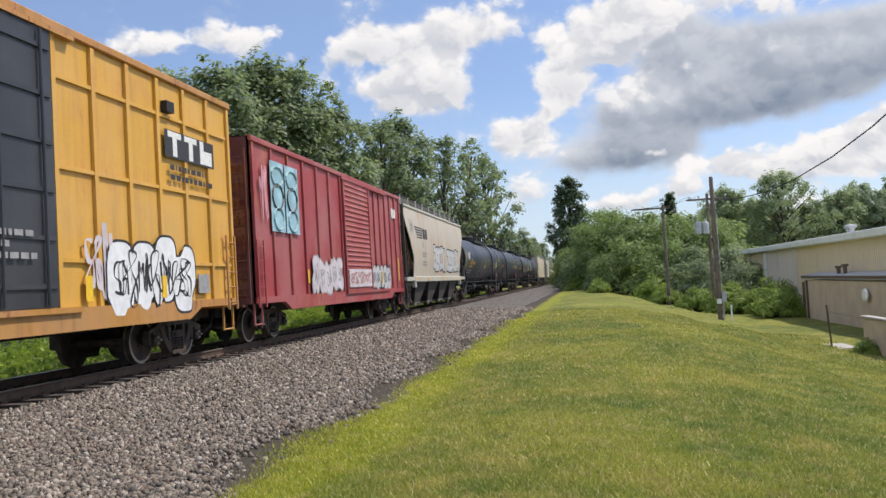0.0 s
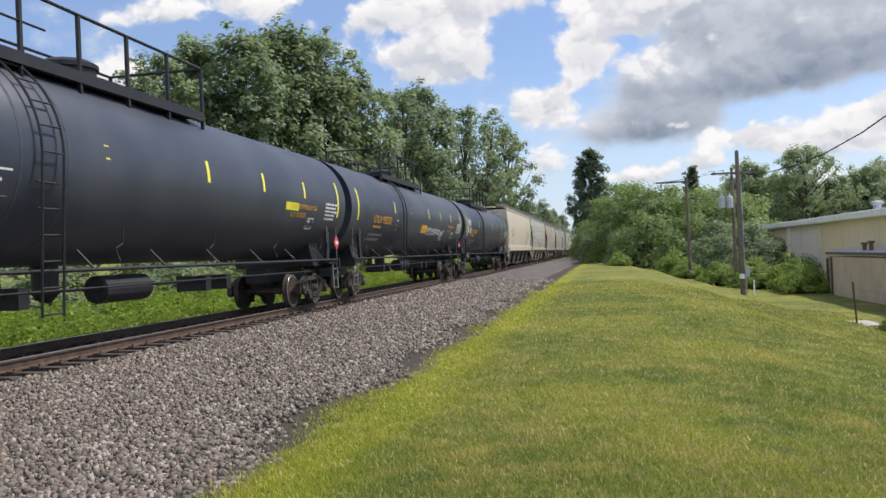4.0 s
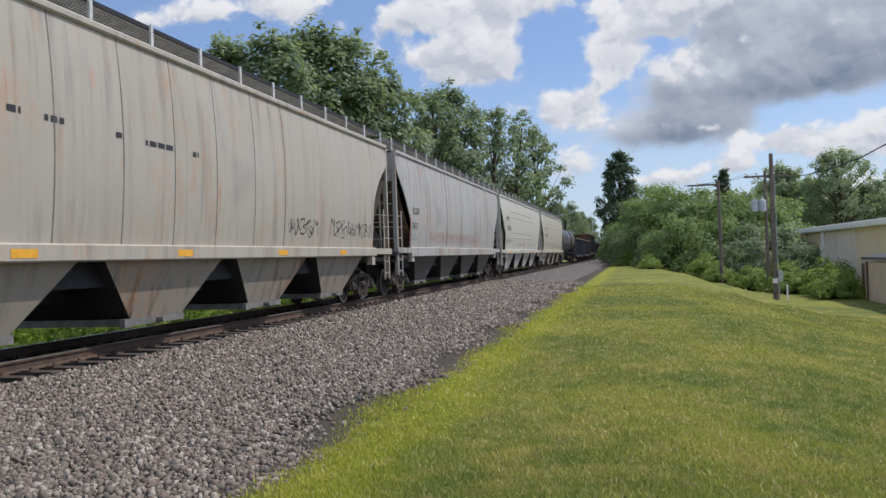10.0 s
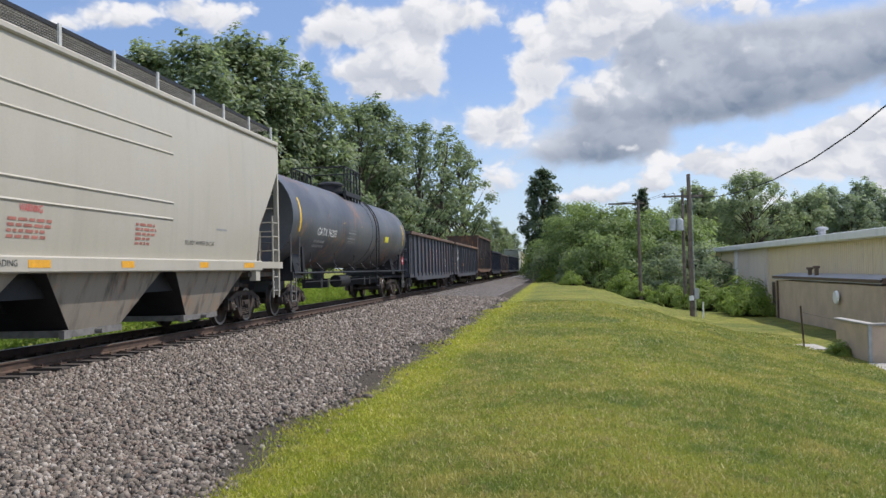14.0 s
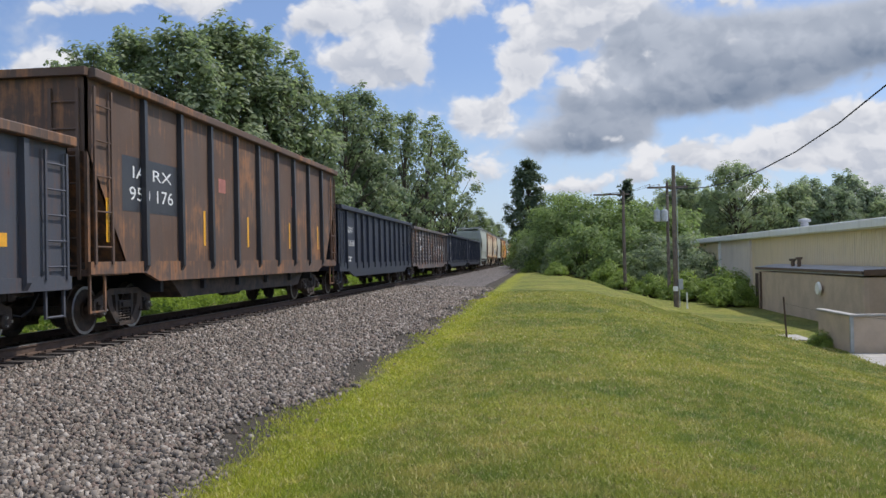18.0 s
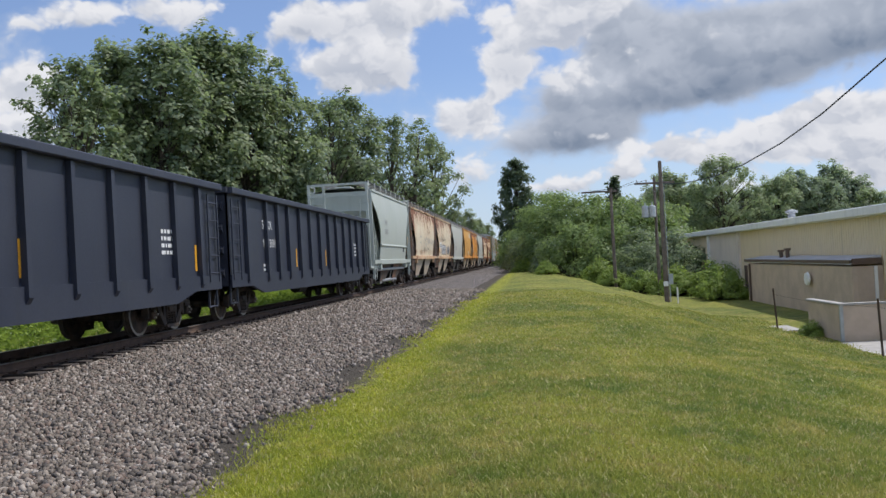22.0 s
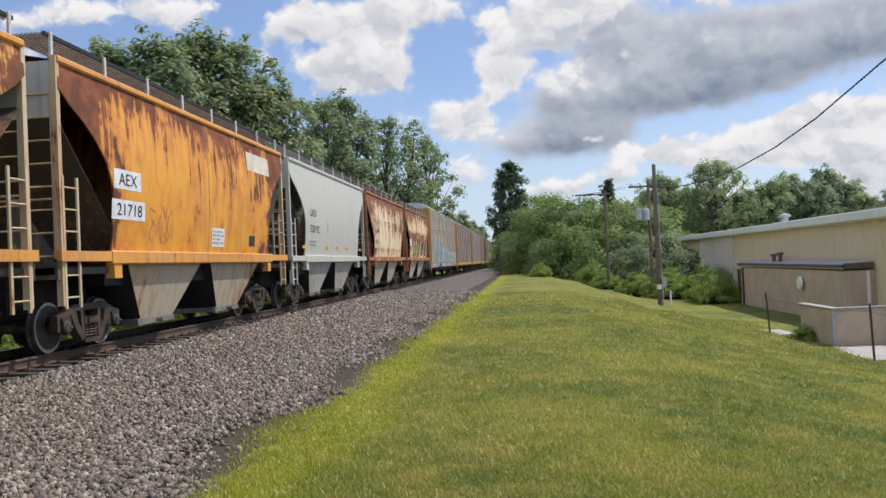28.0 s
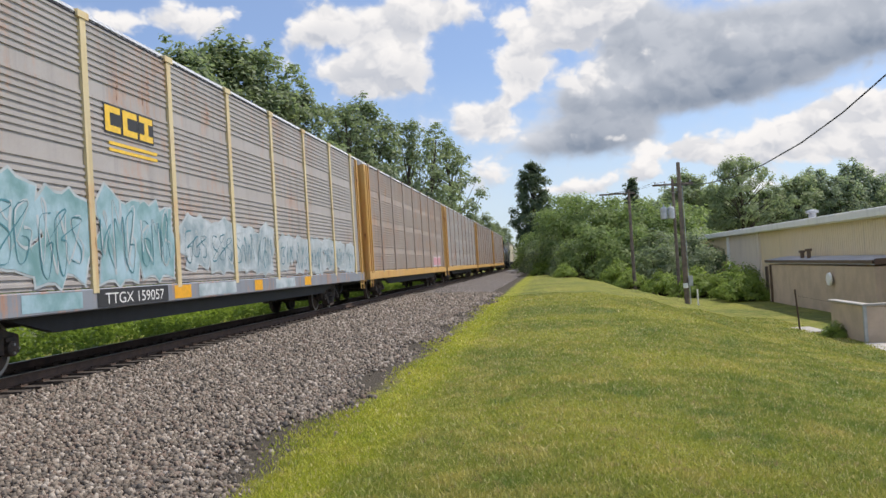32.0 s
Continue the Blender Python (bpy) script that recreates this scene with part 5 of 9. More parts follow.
# ---- gondola ----
def gondola(label, span, body, mat, chord_mat, top=3.34, sill=0.92, ribs=14, fish=False, boards=False, inset=1.25, slope=0.0, first=0.0):
    car = thing("gondola", label, "gondola car", "cars of the freight train")
    h = body / 2
    X = 1.50

    def surface(z):
        return X

    for s in (1, -1):
        g = Geo()
        if slope:
            zk = sill + (top - sill) * 0.62
            g.prism_x([(-h + slope, sill), (h - slope, sill), (h, zk), (h, top), (-h, top), (-h, zk)], *sorted((s * (X - 0.04), s * X)))
        else:
            g.box(*sorted((s * (X - 0.04), s * X)), -h, h, sill, top)
        if boards:
            step = 2 * h / ribs
            for i in range(ribs):
                for z in np.linspace(sill + 0.35, top - 0.35, 8):
                    ya, yb = -h + i * step + 0.2, -h + (i + 1) * step - 0.2
                    g.add([(s * X, ya, z - 0.1), (s * X, yb, z - 0.1), (s * X, yb, z + 0.1), (s * X, ya, z + 0.1), (s * (X + 0.05), ya + 0.06, z), (s * (X + 0.05), yb - 0.06, z)],
                          [f[::s] for f in [(0, 1, 5, 4), (4, 5, 2, 3), (0, 4, 3), (1, 2, 5)]])
        part("side_sheet", g, mat, car)
        rib = shared(("rib", label, s), lambda: Geo().prism_y([(s * X, sill - 0.02), (s * (X + 0.05), sill + 0.0), (s * (X + 0.12), sill + 0.12), (s * (X + 0.10), top - 0.05), (s * X, top - 0.02)][::s], -0.06, 0.06).mesh("rib", BLACK_PAINT if slope else mat))
        stakes = list(np.linspace(-h + inset, h - inset, ribs))
        first = 0.42 if fish else first
        stakes[1] += first
        stakes[2] += first * 0.5
        for y in stakes:
            o = part("side_stake", rib, None, car)
            o.location.y = y
        g = Geo()
        g.bevel_box(*sorted((s * (X - 0.07), s * (X + 0.17))), -h, h, top - 0.03, top + 0.14, 0.02)
        part("top_chord", g, chord_mat, car)
        g = Geo()
        if fish:
            q = h - 2.6
            g.prism_x([(-h, sill - 0.04), (-h, sill + 0.3), (h, sill + 0.3), (h, sill - 0.04), (q + 1.0, sill - 0.04), (q, sill - 0.27), (-q, sill - 0.27), (-q - 1.0, sill - 0.04)], *sorted((s * (X - 0.03), s * (X + 0.06))))
        else:
            q = h - 2.6
            g.prism_x([(-h, sill - 0.02), (-h, sill + 0.2), (h, sill + 0.2), (h, sill - 0.02), (q + 0.6, sill - 0.02), (q, sill - 0.2), (-q, sill - 0.2), (-q - 0.6, sill - 0.02)], *sorted((s * (X - 0.03), s * (X + 0.05))))
        part("side_sill", g, mat, car)
        for e in (1, -1):
            part("ladder", ladder_geo(s * (X + 0.06), e * (h - 0.72), e * (h - 0.14), sill + 0.15, top - 0.15, 5), mat, car)
            g = Geo()
            for yy in (h - 0.6, h - 0.1):
                g.box(s * 1.46 - 0.02, s * 1.46 + 0.02, e * yy - 0.025, e * yy + 0.025, 0.45, sill)
            g.tube([(s * 1.46, e * (h - 0.6), 0.47), (s * 1.46, e * (h - 0.1), 0.47)], 0.022, 5)
            part("sill_step", g, mat, car)
    for e in (1, -1):
        g = Geo()
        if slope:
            zk = sill + (top - sill) * 0.62
            g.prism_x([(e * (h - slope), sill), (e * (h - slope - 0.06), sill), (e * (h - 0.06), zk), (e * (h - 0.06), top), (e * h, top), (e * h, zk)][::e], -X, X)
            g.box(-X, X, *sorted((e * (h - slope), e * h)), sill - 0.05, sill + 0.06)
        else:
            g.box(-X, X, *sorted((e * h, e * (h - 0.05))), sill, top + 0.08)
        wall = part("end_wall", g, mat, car)
        for z in (() if slope else np.linspace(sill + 0.35, top - 0.35, 4)):
            g = Geo()
            g.prism_x([(e * h, z - 0.12), (e * (h + 0.12), z - 0.04), (e * (h + 0.12), z + 0.04), (e * h, z + 0.12)][::e], -X + 0.12, X - 0.12)
            part("end_rib", g, mat, wall)
        if slope:
            for x in (-X + 0.03, -0.5, 0.5, X - 0.03):
                g = Geo()
                g.box(x - 0.03, x + 0.03, *sorted((e * (h - 0.08), e * h)), sill + 0.06, zk + 0.02)
                part("end_post", g, mat, wall)
            part("ladder", ladder_geo_end(e * (h + 0.03), 0.85, 1.35, sill - 0.1, top - 0.2, 7), mat, wall)
        g = Geo()
        g.box(-X - 0.05, X + 0.05, *sorted((e * (h - 0.08), e * (h + 0.14))), top, top + 0.14)
        part("end_chord", g, mat, wall)
    g = Geo()
    g.box(-X + 0.02, X - 0.02, -h + 0.03, h - 0.03, sill + 0.08, sill + 0.2)
    part("floor", g, STEEL_DARK, car)
    if slope:
        part("belly", Geo().prism_x([(-h + 3.4, sill), (h - 3.4, sill), (h - 4.2, 0.55), (-h + 4.2, 0.55)][::-1], -1.3, 1.3), STEEL_DARK, car)
    g = Geo()
    g.lathe_y([(-0.6, 0.17), (-0.58, 0.2), (0.4, 0.2), (0.42, 0.17)], 0.7, 0.62, 12)
    g.tube([(0.9, -h + 2.5, 0.75), (0.9, h - 2.5, 0.75)], 0.025)
    for y in np.linspace(-h + 3, h - 3, 6):
        g.box(-1.4, 1.4, y - 0.06, y + 0.06, 0.72, sill + 0.1)
    part("brake_gear", g, BLACK_IRON, car)
    running_gear(car, h - 2.0, span / 2, sill)
    return car, surface


# ---- covered automobile carrier ----
def auto_rack(label, span, body, panel_mat, post_mat, sill_mat, door_mat, roof_mat, posts=8):
    car = thing("auto_rack", label, "autorack car", "cars of the freight train")
    h = body / 2
    X = 1.52
    lo, top = 1.30, 5.90

    def surface(z):
        return X + 0.022

    ys = [-h + 0.9] + [-h + 3.2 + 3.23 * i for i in range(posts)] + [h - 0.5]
    pitch = 0.115

    def panel(wide):
        g = Geo()
        zs, xs = [], []
        k = 0
        z = lo
        while z < top - 0.02:
            flat = (k % 11) in (7, 8)
            d = 0.0 if flat else 0.022
            zs += [z, z + pitch * 0.45, z + pitch * 0.5, z + pitch * 0.95]
            xs += [0.0, 0.0, d, d]
            z += pitch
            k += 1
        n = len(zs)
        vs = [(X + x, y, min(zz, top)) for zz, x in zip(zs, xs) for y in (-wide / 2 + 0.03, wide / 2 - 0.03)]
        fs = [(2 * i, 2 * i + 1, 2 * i + 3, 2 * i + 2) for i in range(n - 1)]
        g.add(vs, fs)
        g.add([(v[0] - 0.05, v[1], v[2]) for v in vs], [f[::-1] for f in fs])
        return g.mesh("side_screen", panel_mat)

    screens = {}
    for s in (1, -1):
        for ya, yb in zip(ys, ys[1:]):
            key = (round(yb - ya, 2), s)
            if key not in screens:
                screens[key] = panel(yb - ya)
                if s < 0:
                    screens[key].transform(Matrix.Diagonal((-1, 1, 1, 1)))
                    screens[key].flip_normals()
            o = part("side_screen", screens[key], None, car)
            o.location.y = (ya + yb) / 2
        pg = Geo().box(*sorted((s * (X - 0.06), s * (X + 0.06))), -0.09, 0.09, lo - 0.1, top + 0.02)
        pg.box(*sorted((s * (X - 0.02), s * (X + 0.08))), -0.17, 0.17, top - 0.02, top + 0.1)
        me2 = pg.mesh("post", post_mat)
        for y in ys[:-1]:
            o = part("side_post", me2, None, car)
            o.location.y = y
        g = Geo()
        g.bevel_box(*sorted((s * (X - 0.1), s * (X + 0.05))), -h, h, 0.92, lo - 0.02, 0.02)
        part("side_sill", g, sill_mat, car)
        g = Geo()
        g.box(*sorted((s * X, s * (X + 0.035))), -h + 0.9, h - 0.5, top + 0.0, top + 0.05)
        part("screen_rail", g, BLACK_IRON, car)
        for e in (1, -1):
            part("ladder", ladder_geo(s * (X + 0.03), e * (h - 0.62), e * (h - 0.15), 0.6, top - 0.3, 13), door_mat, car)
    g = Geo()
    ys = np.arange(-h + 0.15, h - 0.1, 0.22)
    sec = [(X + 0.04, top + 0.02), (X - 0.05, top + 0.12), (1.1, top + 0.36), (0.55, top + 0.46), (0, top + 0.48)]
    sec = [(-x, z) for x, z in sec] + sec[-2::-1]
    vs, rows = [], []
    for i, y in enumerate(ys):
        for dy, dz in ((0, 0), (0.10, 0), (0.12, 0.03), (0.20, 0.03)):
            rows.append(len(vs))
            vs += [(x, y + dy, z + dz) for x, z in sec]
    n = len(sec)
    fs = [(rows[i] + j, rows[i] + j + 1, rows[i + 1] + j + 1, rows[i + 1] + j) for i in range(len(rows) - 1) for j in range(n - 1)]
    g.add(vs, fs)
    part("roof", g, roof_mat, car)
    for e in (1, -1):
        for s in (1, -1):
            g = Geo()
            g.box(*sorted((s * 0.02, s * (X - 0.05))), *sorted((e * (h - 0.25), e * (h - 0.12))), lo - 0.1, top)
            for x in (0.3, 0.75, 1.2):
                g.box(s * x - 0.04, s * x + 0.04, *sorted((e * (h - 0.13), e * (h - 0.05))), lo - 0.1, top)
            d = part("end_door", g, door_mat, car)
        for s in (1, -1):
            g = Geo()
            g.box(*sorted((s * (X - 0.12), s * (X + 0.03))), *sorted((e * (h - (0.9 if e < 0 else 0.5)), e * (h - 0.05))), lo - 0.1, top + 0.02)
            for y in (h - 0.82, h - 0.45) if e < 0 else (h - 0.42,):
                g.box(*sorted((s * X, s * (X + 0.08))), e * y - 0.05, e * y + 0.05, lo - 0.1, top)
            part("end_frame", g, door_mat, car)
        g = Geo()
        sec2 = [(-X, top), (X, top), (X - 0.05, top + 0.12), (1.1, top + 0.36), (0, top + 0.48), (-1.1, top + 0.36), (-X + 0.05, top + 0.12)]
        g.prism_y(sec2, *sorted((e * (h - 0.22), e * (h - 0.10))))
        part("roof_end", g, roof_mat, car)
        g = Geo()
        g.box(-1.4, 1.4, *sorted((e * (h - 0.1), e * (h + 0.05))), 0.85, 1.25)
        part("end_platform", g, sill_mat, car)
    g = Geo()
    g.box(-1.45, 1.45, -h + 0.1, h - 0.1, 1.1, 1.25)
    g.box(-1.45, 1.45, -h + 0.4, h - 0.4, 3.0, 3.06)
    part("deck", g, BLACK_IRON, car)
    g = Geo()
    q = h - 5.6
    for s in (1, -1):
        g.prism_x([(-h + 4.2, 0.95), (h - 4.2, 0.95), (q, 0.62), (-q, 0.62)][::-1], *sorted((s * 1.2, s * 1.32)))
    part("underframe_truss", g, BLACK_IRON, car)
    running_gear(car, h - 3.9, span / 2, 0.95)
    return car, surface

# ---- the train ----
U = {}   # place of each gap between cars along the train, from the gap after the yellow boxcar
edges = [-0.6, 19.05, 36.80, 55.7, 77.2, 98.55, 120.35, 142.05, 164.72, 187.1, 209.9, 232.6, 255.3, 278.5, 298.8, 318.8, 338.9, 356.6, 375.2, 394.9,
         414.4, 433.7, 448.1, 462.6, 476.9, 491.1, 505.0, 518.9, 532.6, 546.4, 560.2, 588.6, 616.9, 645.1, 673.4, 701.7]

YELLOW = paint("yellow_paint", (0.62, 0.33, 0.045), 0.5, 0.25, 0.12)
ORANGE_SILL = paint("ochre_sill_paint", (0.42, 0.20, 0.04), 0.6, 0.5, 0.35)
BLACK_PAINT = paint("black_car_paint", (0.030, 0.031, 0.036), 0.42, 0.2, 0.0, 0.1, dark=(0.016, 0.015, 0.014))
TANK_BLACK = paint("black_tank_paint", (0.034, 0.040, 0.056), 0.42, 0.2, 0.0, 0.12, dark=(0.05, 0.042, 0.035))
RED = paint("oxide_red_paint", (0.33, 0.045, 0.05), 0.5, 0.25, 0.08, 0.35)
# Darker, dirtier copy of the red: shade on the end walls put into colour.
SHADED_RED = paint("shaded_red_end_paint", (0.12, 0.025, 0.025), 0.6, 0.5, 0.1)
BEIGE = paint("beige_paint", (0.56, 0.49, 0.37), 0.45, 0.14, 0.0, 0.3)
GREY_WHITE = paint("grey_white_paint", (0.455, 0.435, 0.37), 0.45, 0.12, 0.0, 0.3)
DIRTY_GREY = paint("dirty_grey_paint", (0.385, 0.345, 0.28), 0.5, 0.62, 0.05, 0.3, dark=(0.13, 0.10, 0.085))
STREAKED = paint("soot_streaked_white_paint", (0.37, 0.355, 0.33), 0.5, 0.9, 0.06, 0.2, dark=(0.10, 0.092, 0.085))
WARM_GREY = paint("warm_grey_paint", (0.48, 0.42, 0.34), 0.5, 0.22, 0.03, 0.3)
PALE_GREEN = paint("pale_grey_green_paint", (0.41, 0.44, 0.39), 0.45, 0.12, 0.0, 0.3)
WHITE = paint("white_paint", (0.495, 0.49, 0.435), 0.45, 0.18, 0.0, 0.2)
TAN_RUST = paint("tan_paint_with_rust", (0.67, 0.575, 0.41), 0.55, 0.26, 0.20, 0.3, dark=(0.17, 0.12, 0.08), drip=0.5, wide=True, ends=(6.5, 0.17), lip=(4.95, 0.10), stain_tone=(0.46, 0.20, 0.07, 1), runs=((4.9, 1.6, 0.10), (2.2, 0.4, 0.12)))
ORANGE = paint("faded_orange_paint", (0.76, 0.33, 0.030), 0.5, 0.2, 0.27, 0.08, drip=0.5, wide=True, rust_tone=(0.16, 0.045, 0.02, 1), ends=(6.3, 0.22), lip=(4.98, 0.08), stain_tone=(0.42, 0.10, 0.025, 1), runs=((4.95, 1.4, 0.10),))
AMBER = paint("faded_amber_paint", (0.70, 0.38, 0.085), 0.5, 0.18, 0.24, 0.35, drip=0.4, ends=(6.2, 0.16), stain_tone=(0.60, 0.22, 0.04, 1))
RUSTY = paint("cream_paint_eaten_by_rust", (0.76, 0.63, 0.42), 0.55, 0.10, 0.22, 0.15, drip=0.5, wide=True, ends=(6.2, 0.14), lip=(5.0, 0.16), rust_tone=(0.15, 0.036, 0.014, 1), stain_tone=(0.52, 0.19, 0.05, 1), runs=((4.9, 1.5, 0.15), (3.75, 0.9, 0.12), (2.25, 0.45, 0.14)))
RUST_TRIM = paint("rusty_trim", (0.25, 0.085, 0.04), 0.8, 0.4, 0.5)
ORANGE_TRIM = paint("orange_trim", (0.68, 0.30, 0.05), 0.55, 0.3, 0.3)
# Dusty, sooty ends; their shading is darkened into the colour as well.
SOOT_SHADE = paint("sooty_shaded_end_paint", (0.070, 0.060, 0.048), 0.8, 0.6, 0.15, 0.03)
GON_BLACK = paint("black_gondola_paint", (0.024, 0.028, 0.044), 0.5, 0.25, 0.0, 0.05, dark=(0.02, 0.018, 0.016))
GON_GREY = paint("grey_gondola_paint_with_rust", (0.058, 0.062, 0.076), 0.55, 0.4, 0.12, 0.06, dark=(0.05, 0.035, 0.028), stain_tone=(0.14, 0.07, 0.045, 1))
GON_BROWN = paint("rust_brown_gondola_paint", (0.100, 0.058, 0.038), 0.7, 0.7, 0.16, 0.1, rust_tone=(0.05, 0.024, 0.015, 1))
GON_BOARD = paint("brown_black_gondola_paint", (0.070, 0.058, 0.055), 0.65, 0.45, 0.14, 0.3)
TAN_TRIM = paint("tan_trim_with_orange_rust", (0.58, 0.45, 0.28), 0.6, 0.3, 0.5, drip=0.3)
BAY_WHITE = paint("sooty_white_bay_paint", (0.42, 0.40, 0.35), 0.6, 0.75, 0.0, 0.2, dark=(0.05, 0.045, 0.04))
END_GREY = paint("grey_end_plate_paint", (0.50, 0.48, 0.44), 0.6, 0.4, 0.0)
POST_DIRTY = paint("dirty_ladder_paint", (0.20, 0.15, 0.115), 0.7, 0.5, 0.3)
POST_CREAM = paint("cream_post_paint", (0.55, 0.45, 0.28), 0.6, 0.4, 0.3)
CREAM_GREY = paint("cream_grey_paint", (0.425, 0.39, 0.315), 0.45, 0.12, 0.0, 0.3)
TANK_GREY = paint("dark_grey_tank_paint", (0.060, 0.068, 0.082), 0.42, 0.3, 0.05, 0.3, dark=(0.05, 0.042, 0.035))
BAY_CREAM = paint("stained_cream_bay_paint", (0.44, 0.38, 0.28), 0.7, 0.6, 0.14, 0.1, dark=(0.07, 0.055, 0.04))
BAY_PALE = paint("dusty_bay_paint", (0.29, 0.25, 0.195), 0.75, 0.95, 0.03, 0.04, dark=(0.05, 0.043, 0.036))
RUSTY_B = paint("cream_paint_under_broad_rust", (0.76, 0.61, 0.39), 0.55, 0.10, 0.18, 0.15, drip=0.5, wide=True, band=(3.0, 3.55, 0.16), ends=(6.2, 0.14), lip=(5.0, 0.14), rust_tone=(0.15, 0.036, 0.014, 1), stain_tone=(0.50, 0.17, 0.045, 1), runs=((4.9, 1.2, 0.15), (3.1, 1.3, 0.18)))
RACK_GREY = paint("aluminium_grey_screen", (0.36, 0.33, 0.31), 0.5, 0.3, 0.06, 0.3)
RACK_BROWN = paint("brown_grey_screen", (0.33, 0.27, 0.23), 0.5, 0.35, 0.12, 0.3)
RACK_POST = paint("cream_yellow_post_paint", (0.60, 0.49, 0.27), 0.5, 0.2, 0.08)
RACK_YELLOW = paint("rack_yellow_paint", (0.56, 0.33, 0.09), 0.55, 0.35, 0.2)
RACK_SILL = paint("grey_blue_sill_paint", (0.20, 0.22, 0.25), 0.6, 0.4, 0.25)
RACK_ROOF = paint("galvanised_roof", (0.55, 0.56, 0.56), 0.4, 0.2, 0.0, 0.3)
# Soot, with the shade under the car also put into this near-black.
BAY_DARK = paint("sooty_shaded_bay_paint", (0.050, 0.043, 0.035), 0.8, 0.8, 0.0, 0.02, dark=(0.018, 0.016, 0.014))

order, CAR = [], {}


def put(name, car_surface):
    CAR[name] = car_surface
    order.append(car_surface[0])


BEADS = [(-6.5, 4.4, z) for z in (4.12, 3.75, 2.75, 2.42)]
put("yellow", boxcar("yellow steel boxcar with black plug doors and a tall graffiti piece", 19.6, 18.2, YELLOW, YELLOW, YELLOW, BLACK_PAINT, top=5.76, sill=1.05, ribs=7, door=4.7, plug=True, trim=ORANGE_SILL, rails=(1.97, 3.46, 4.92)))
put("red", boxcar("oxide red steel boxcar with sliding doors and blue graffiti", 17.7, 16.8, RED, SHADED_RED, RED, RED, top=5.24, sill=1.02, ribs=7, door=3.4, door_c=1.1))
H = covered_hopper
put("warm", H("warm grey covered hopper with dark bays and sprayed lettering", 18.9, 17.9, WARM_GREY, BAY_DARK, WARM_GREY, SOOT_SHADE, GREY_WHITE, 4, top=4.97, sill=1.68, bay_mat=BAY_DARK, post_mat=BAY_DARK))
put("tank1", tank_car("black pressure tank car with yellow stripes, railed platform and placards", 21.5, 20.9, TANK_BLACK, stripe_z=-0.36, deck_y=2.1, ladder_y=5.0, stripes=(-6.9, -4.2, -1.4, 1.2, 3.55, 6.2)))
for k in (2, 3, 4):
    put("tank%d" % k, tank_car("black pressure tank car with yellow stripes and a railed top platform", 21.5, 20.9, TANK_BLACK))
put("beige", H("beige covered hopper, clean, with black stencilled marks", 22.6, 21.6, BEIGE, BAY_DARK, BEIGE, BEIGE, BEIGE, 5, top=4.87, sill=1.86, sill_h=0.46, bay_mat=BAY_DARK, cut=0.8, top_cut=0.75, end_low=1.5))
put("tagged", H("grey-white covered hopper with scrawled graffiti tags", 22.4, 21.4, GREY_WHITE, BAY_DARK, GREY_WHITE, SOOT_SHADE, GREY_WHITE, 4, top=4.87, sill=1.66, bay_mat=BAY_PALE, beads=BEADS))
put("dirty", H("dirty grey covered hopper with faded stencils and welded seams", 22.7, 21.7, DIRTY_GREY, BAY_DARK, DIRTY_GREY, SOOT_SHADE, DIRTY_GREY, 4, top=4.87, sill=1.62, bay_mat=BAY_PALE, round_cut=True, seams=(-5.3, -3.7, -2.2, -0.7, 0.95, 2.5)))
put("streaked", H("white covered hopper streaked with soot and faint red graffiti", 22.6, 21.6, STREAKED, SOOT_SHADE, STREAKED, SOOT_SHADE, STREAKED, 4, top=4.87, sill=1.66, sill_h=0.34, bay_mat=BLACK_PAINT, seams=(-6.8, -3.3, 0.0, 3.3, 6.8)))
put("pale", H("pale grey-white covered hopper with yellow reflectors on its sill", 22.7, 21.7, GREY_WHITE, BAY_DARK, GREY_WHITE, SOOT_SHADE, GREY_WHITE, 4, top=4.87, sill=1.62, bay_mat=BAY_WHITE, beads=BEADS))
put("cream", H("cream-grey covered hopper with black stencilled number", 23.1, 22.1, CREAM_GREY, BAY_DARK, CREAM_GREY, SOOT_SHADE, CREAM_GREY, 4, top=4.87, sill=1.62, bay_mat=BAY_PALE, beads=BEADS))
put("grey_tank", tank_car("dark grey tank car with a white stencilled number", 20.2, 18.8, TANK_GREY, r=1.55, zc=3.0, deck_y=0.0, deck_half=1.3, ladder_y=2.1, stripes=(-3.3, -0.5), tape=REFLECT_YELLOW))
put("gon_a", gondola("grey steel gondola with rust patches and chalk scrawls", 19.9, 19.1, GON_GREY, GON_BROWN, top=3.26, ribs=13))
put("gon_b", gondola("grey steel gondola with rust patches and white stencils", 20.0, 19.3, GON_GREY, GON_BROWN, top=3.26, ribs=13, first=0.7))
put("tall", gondola("tall rust-brown gondola with stakes and sloping ends", 17.6, 17.3, GON_BROWN, GON_BROWN, top=4.55, sill=1.15, ribs=9, slope=1.4, inset=2.0))
put("black_a", gondola("black steel gondola with white stencils and orange reflectors", 18.6, 17.9, GON_BLACK, GON_BLACK, ribs=12, fish=True))
put("board", gondola("brown-black gondola with pressed horizontal ribs and scrawls", 19.6, 18.9, GON_BOARD, GON_BOARD, top=3.22, ribs=13, boards=True))
put("black_b", gondola("black steel gondola with white chalk scrawls", 19.5, 18.8, GON_BLACK, GON_BLACK, ribs=13, fish=True))
put("black_c", gondola("black steel gondola with orange reflectors", 19.2, 18.5, GON_BLACK, GON_BLACK, ribs=13, fish=True))
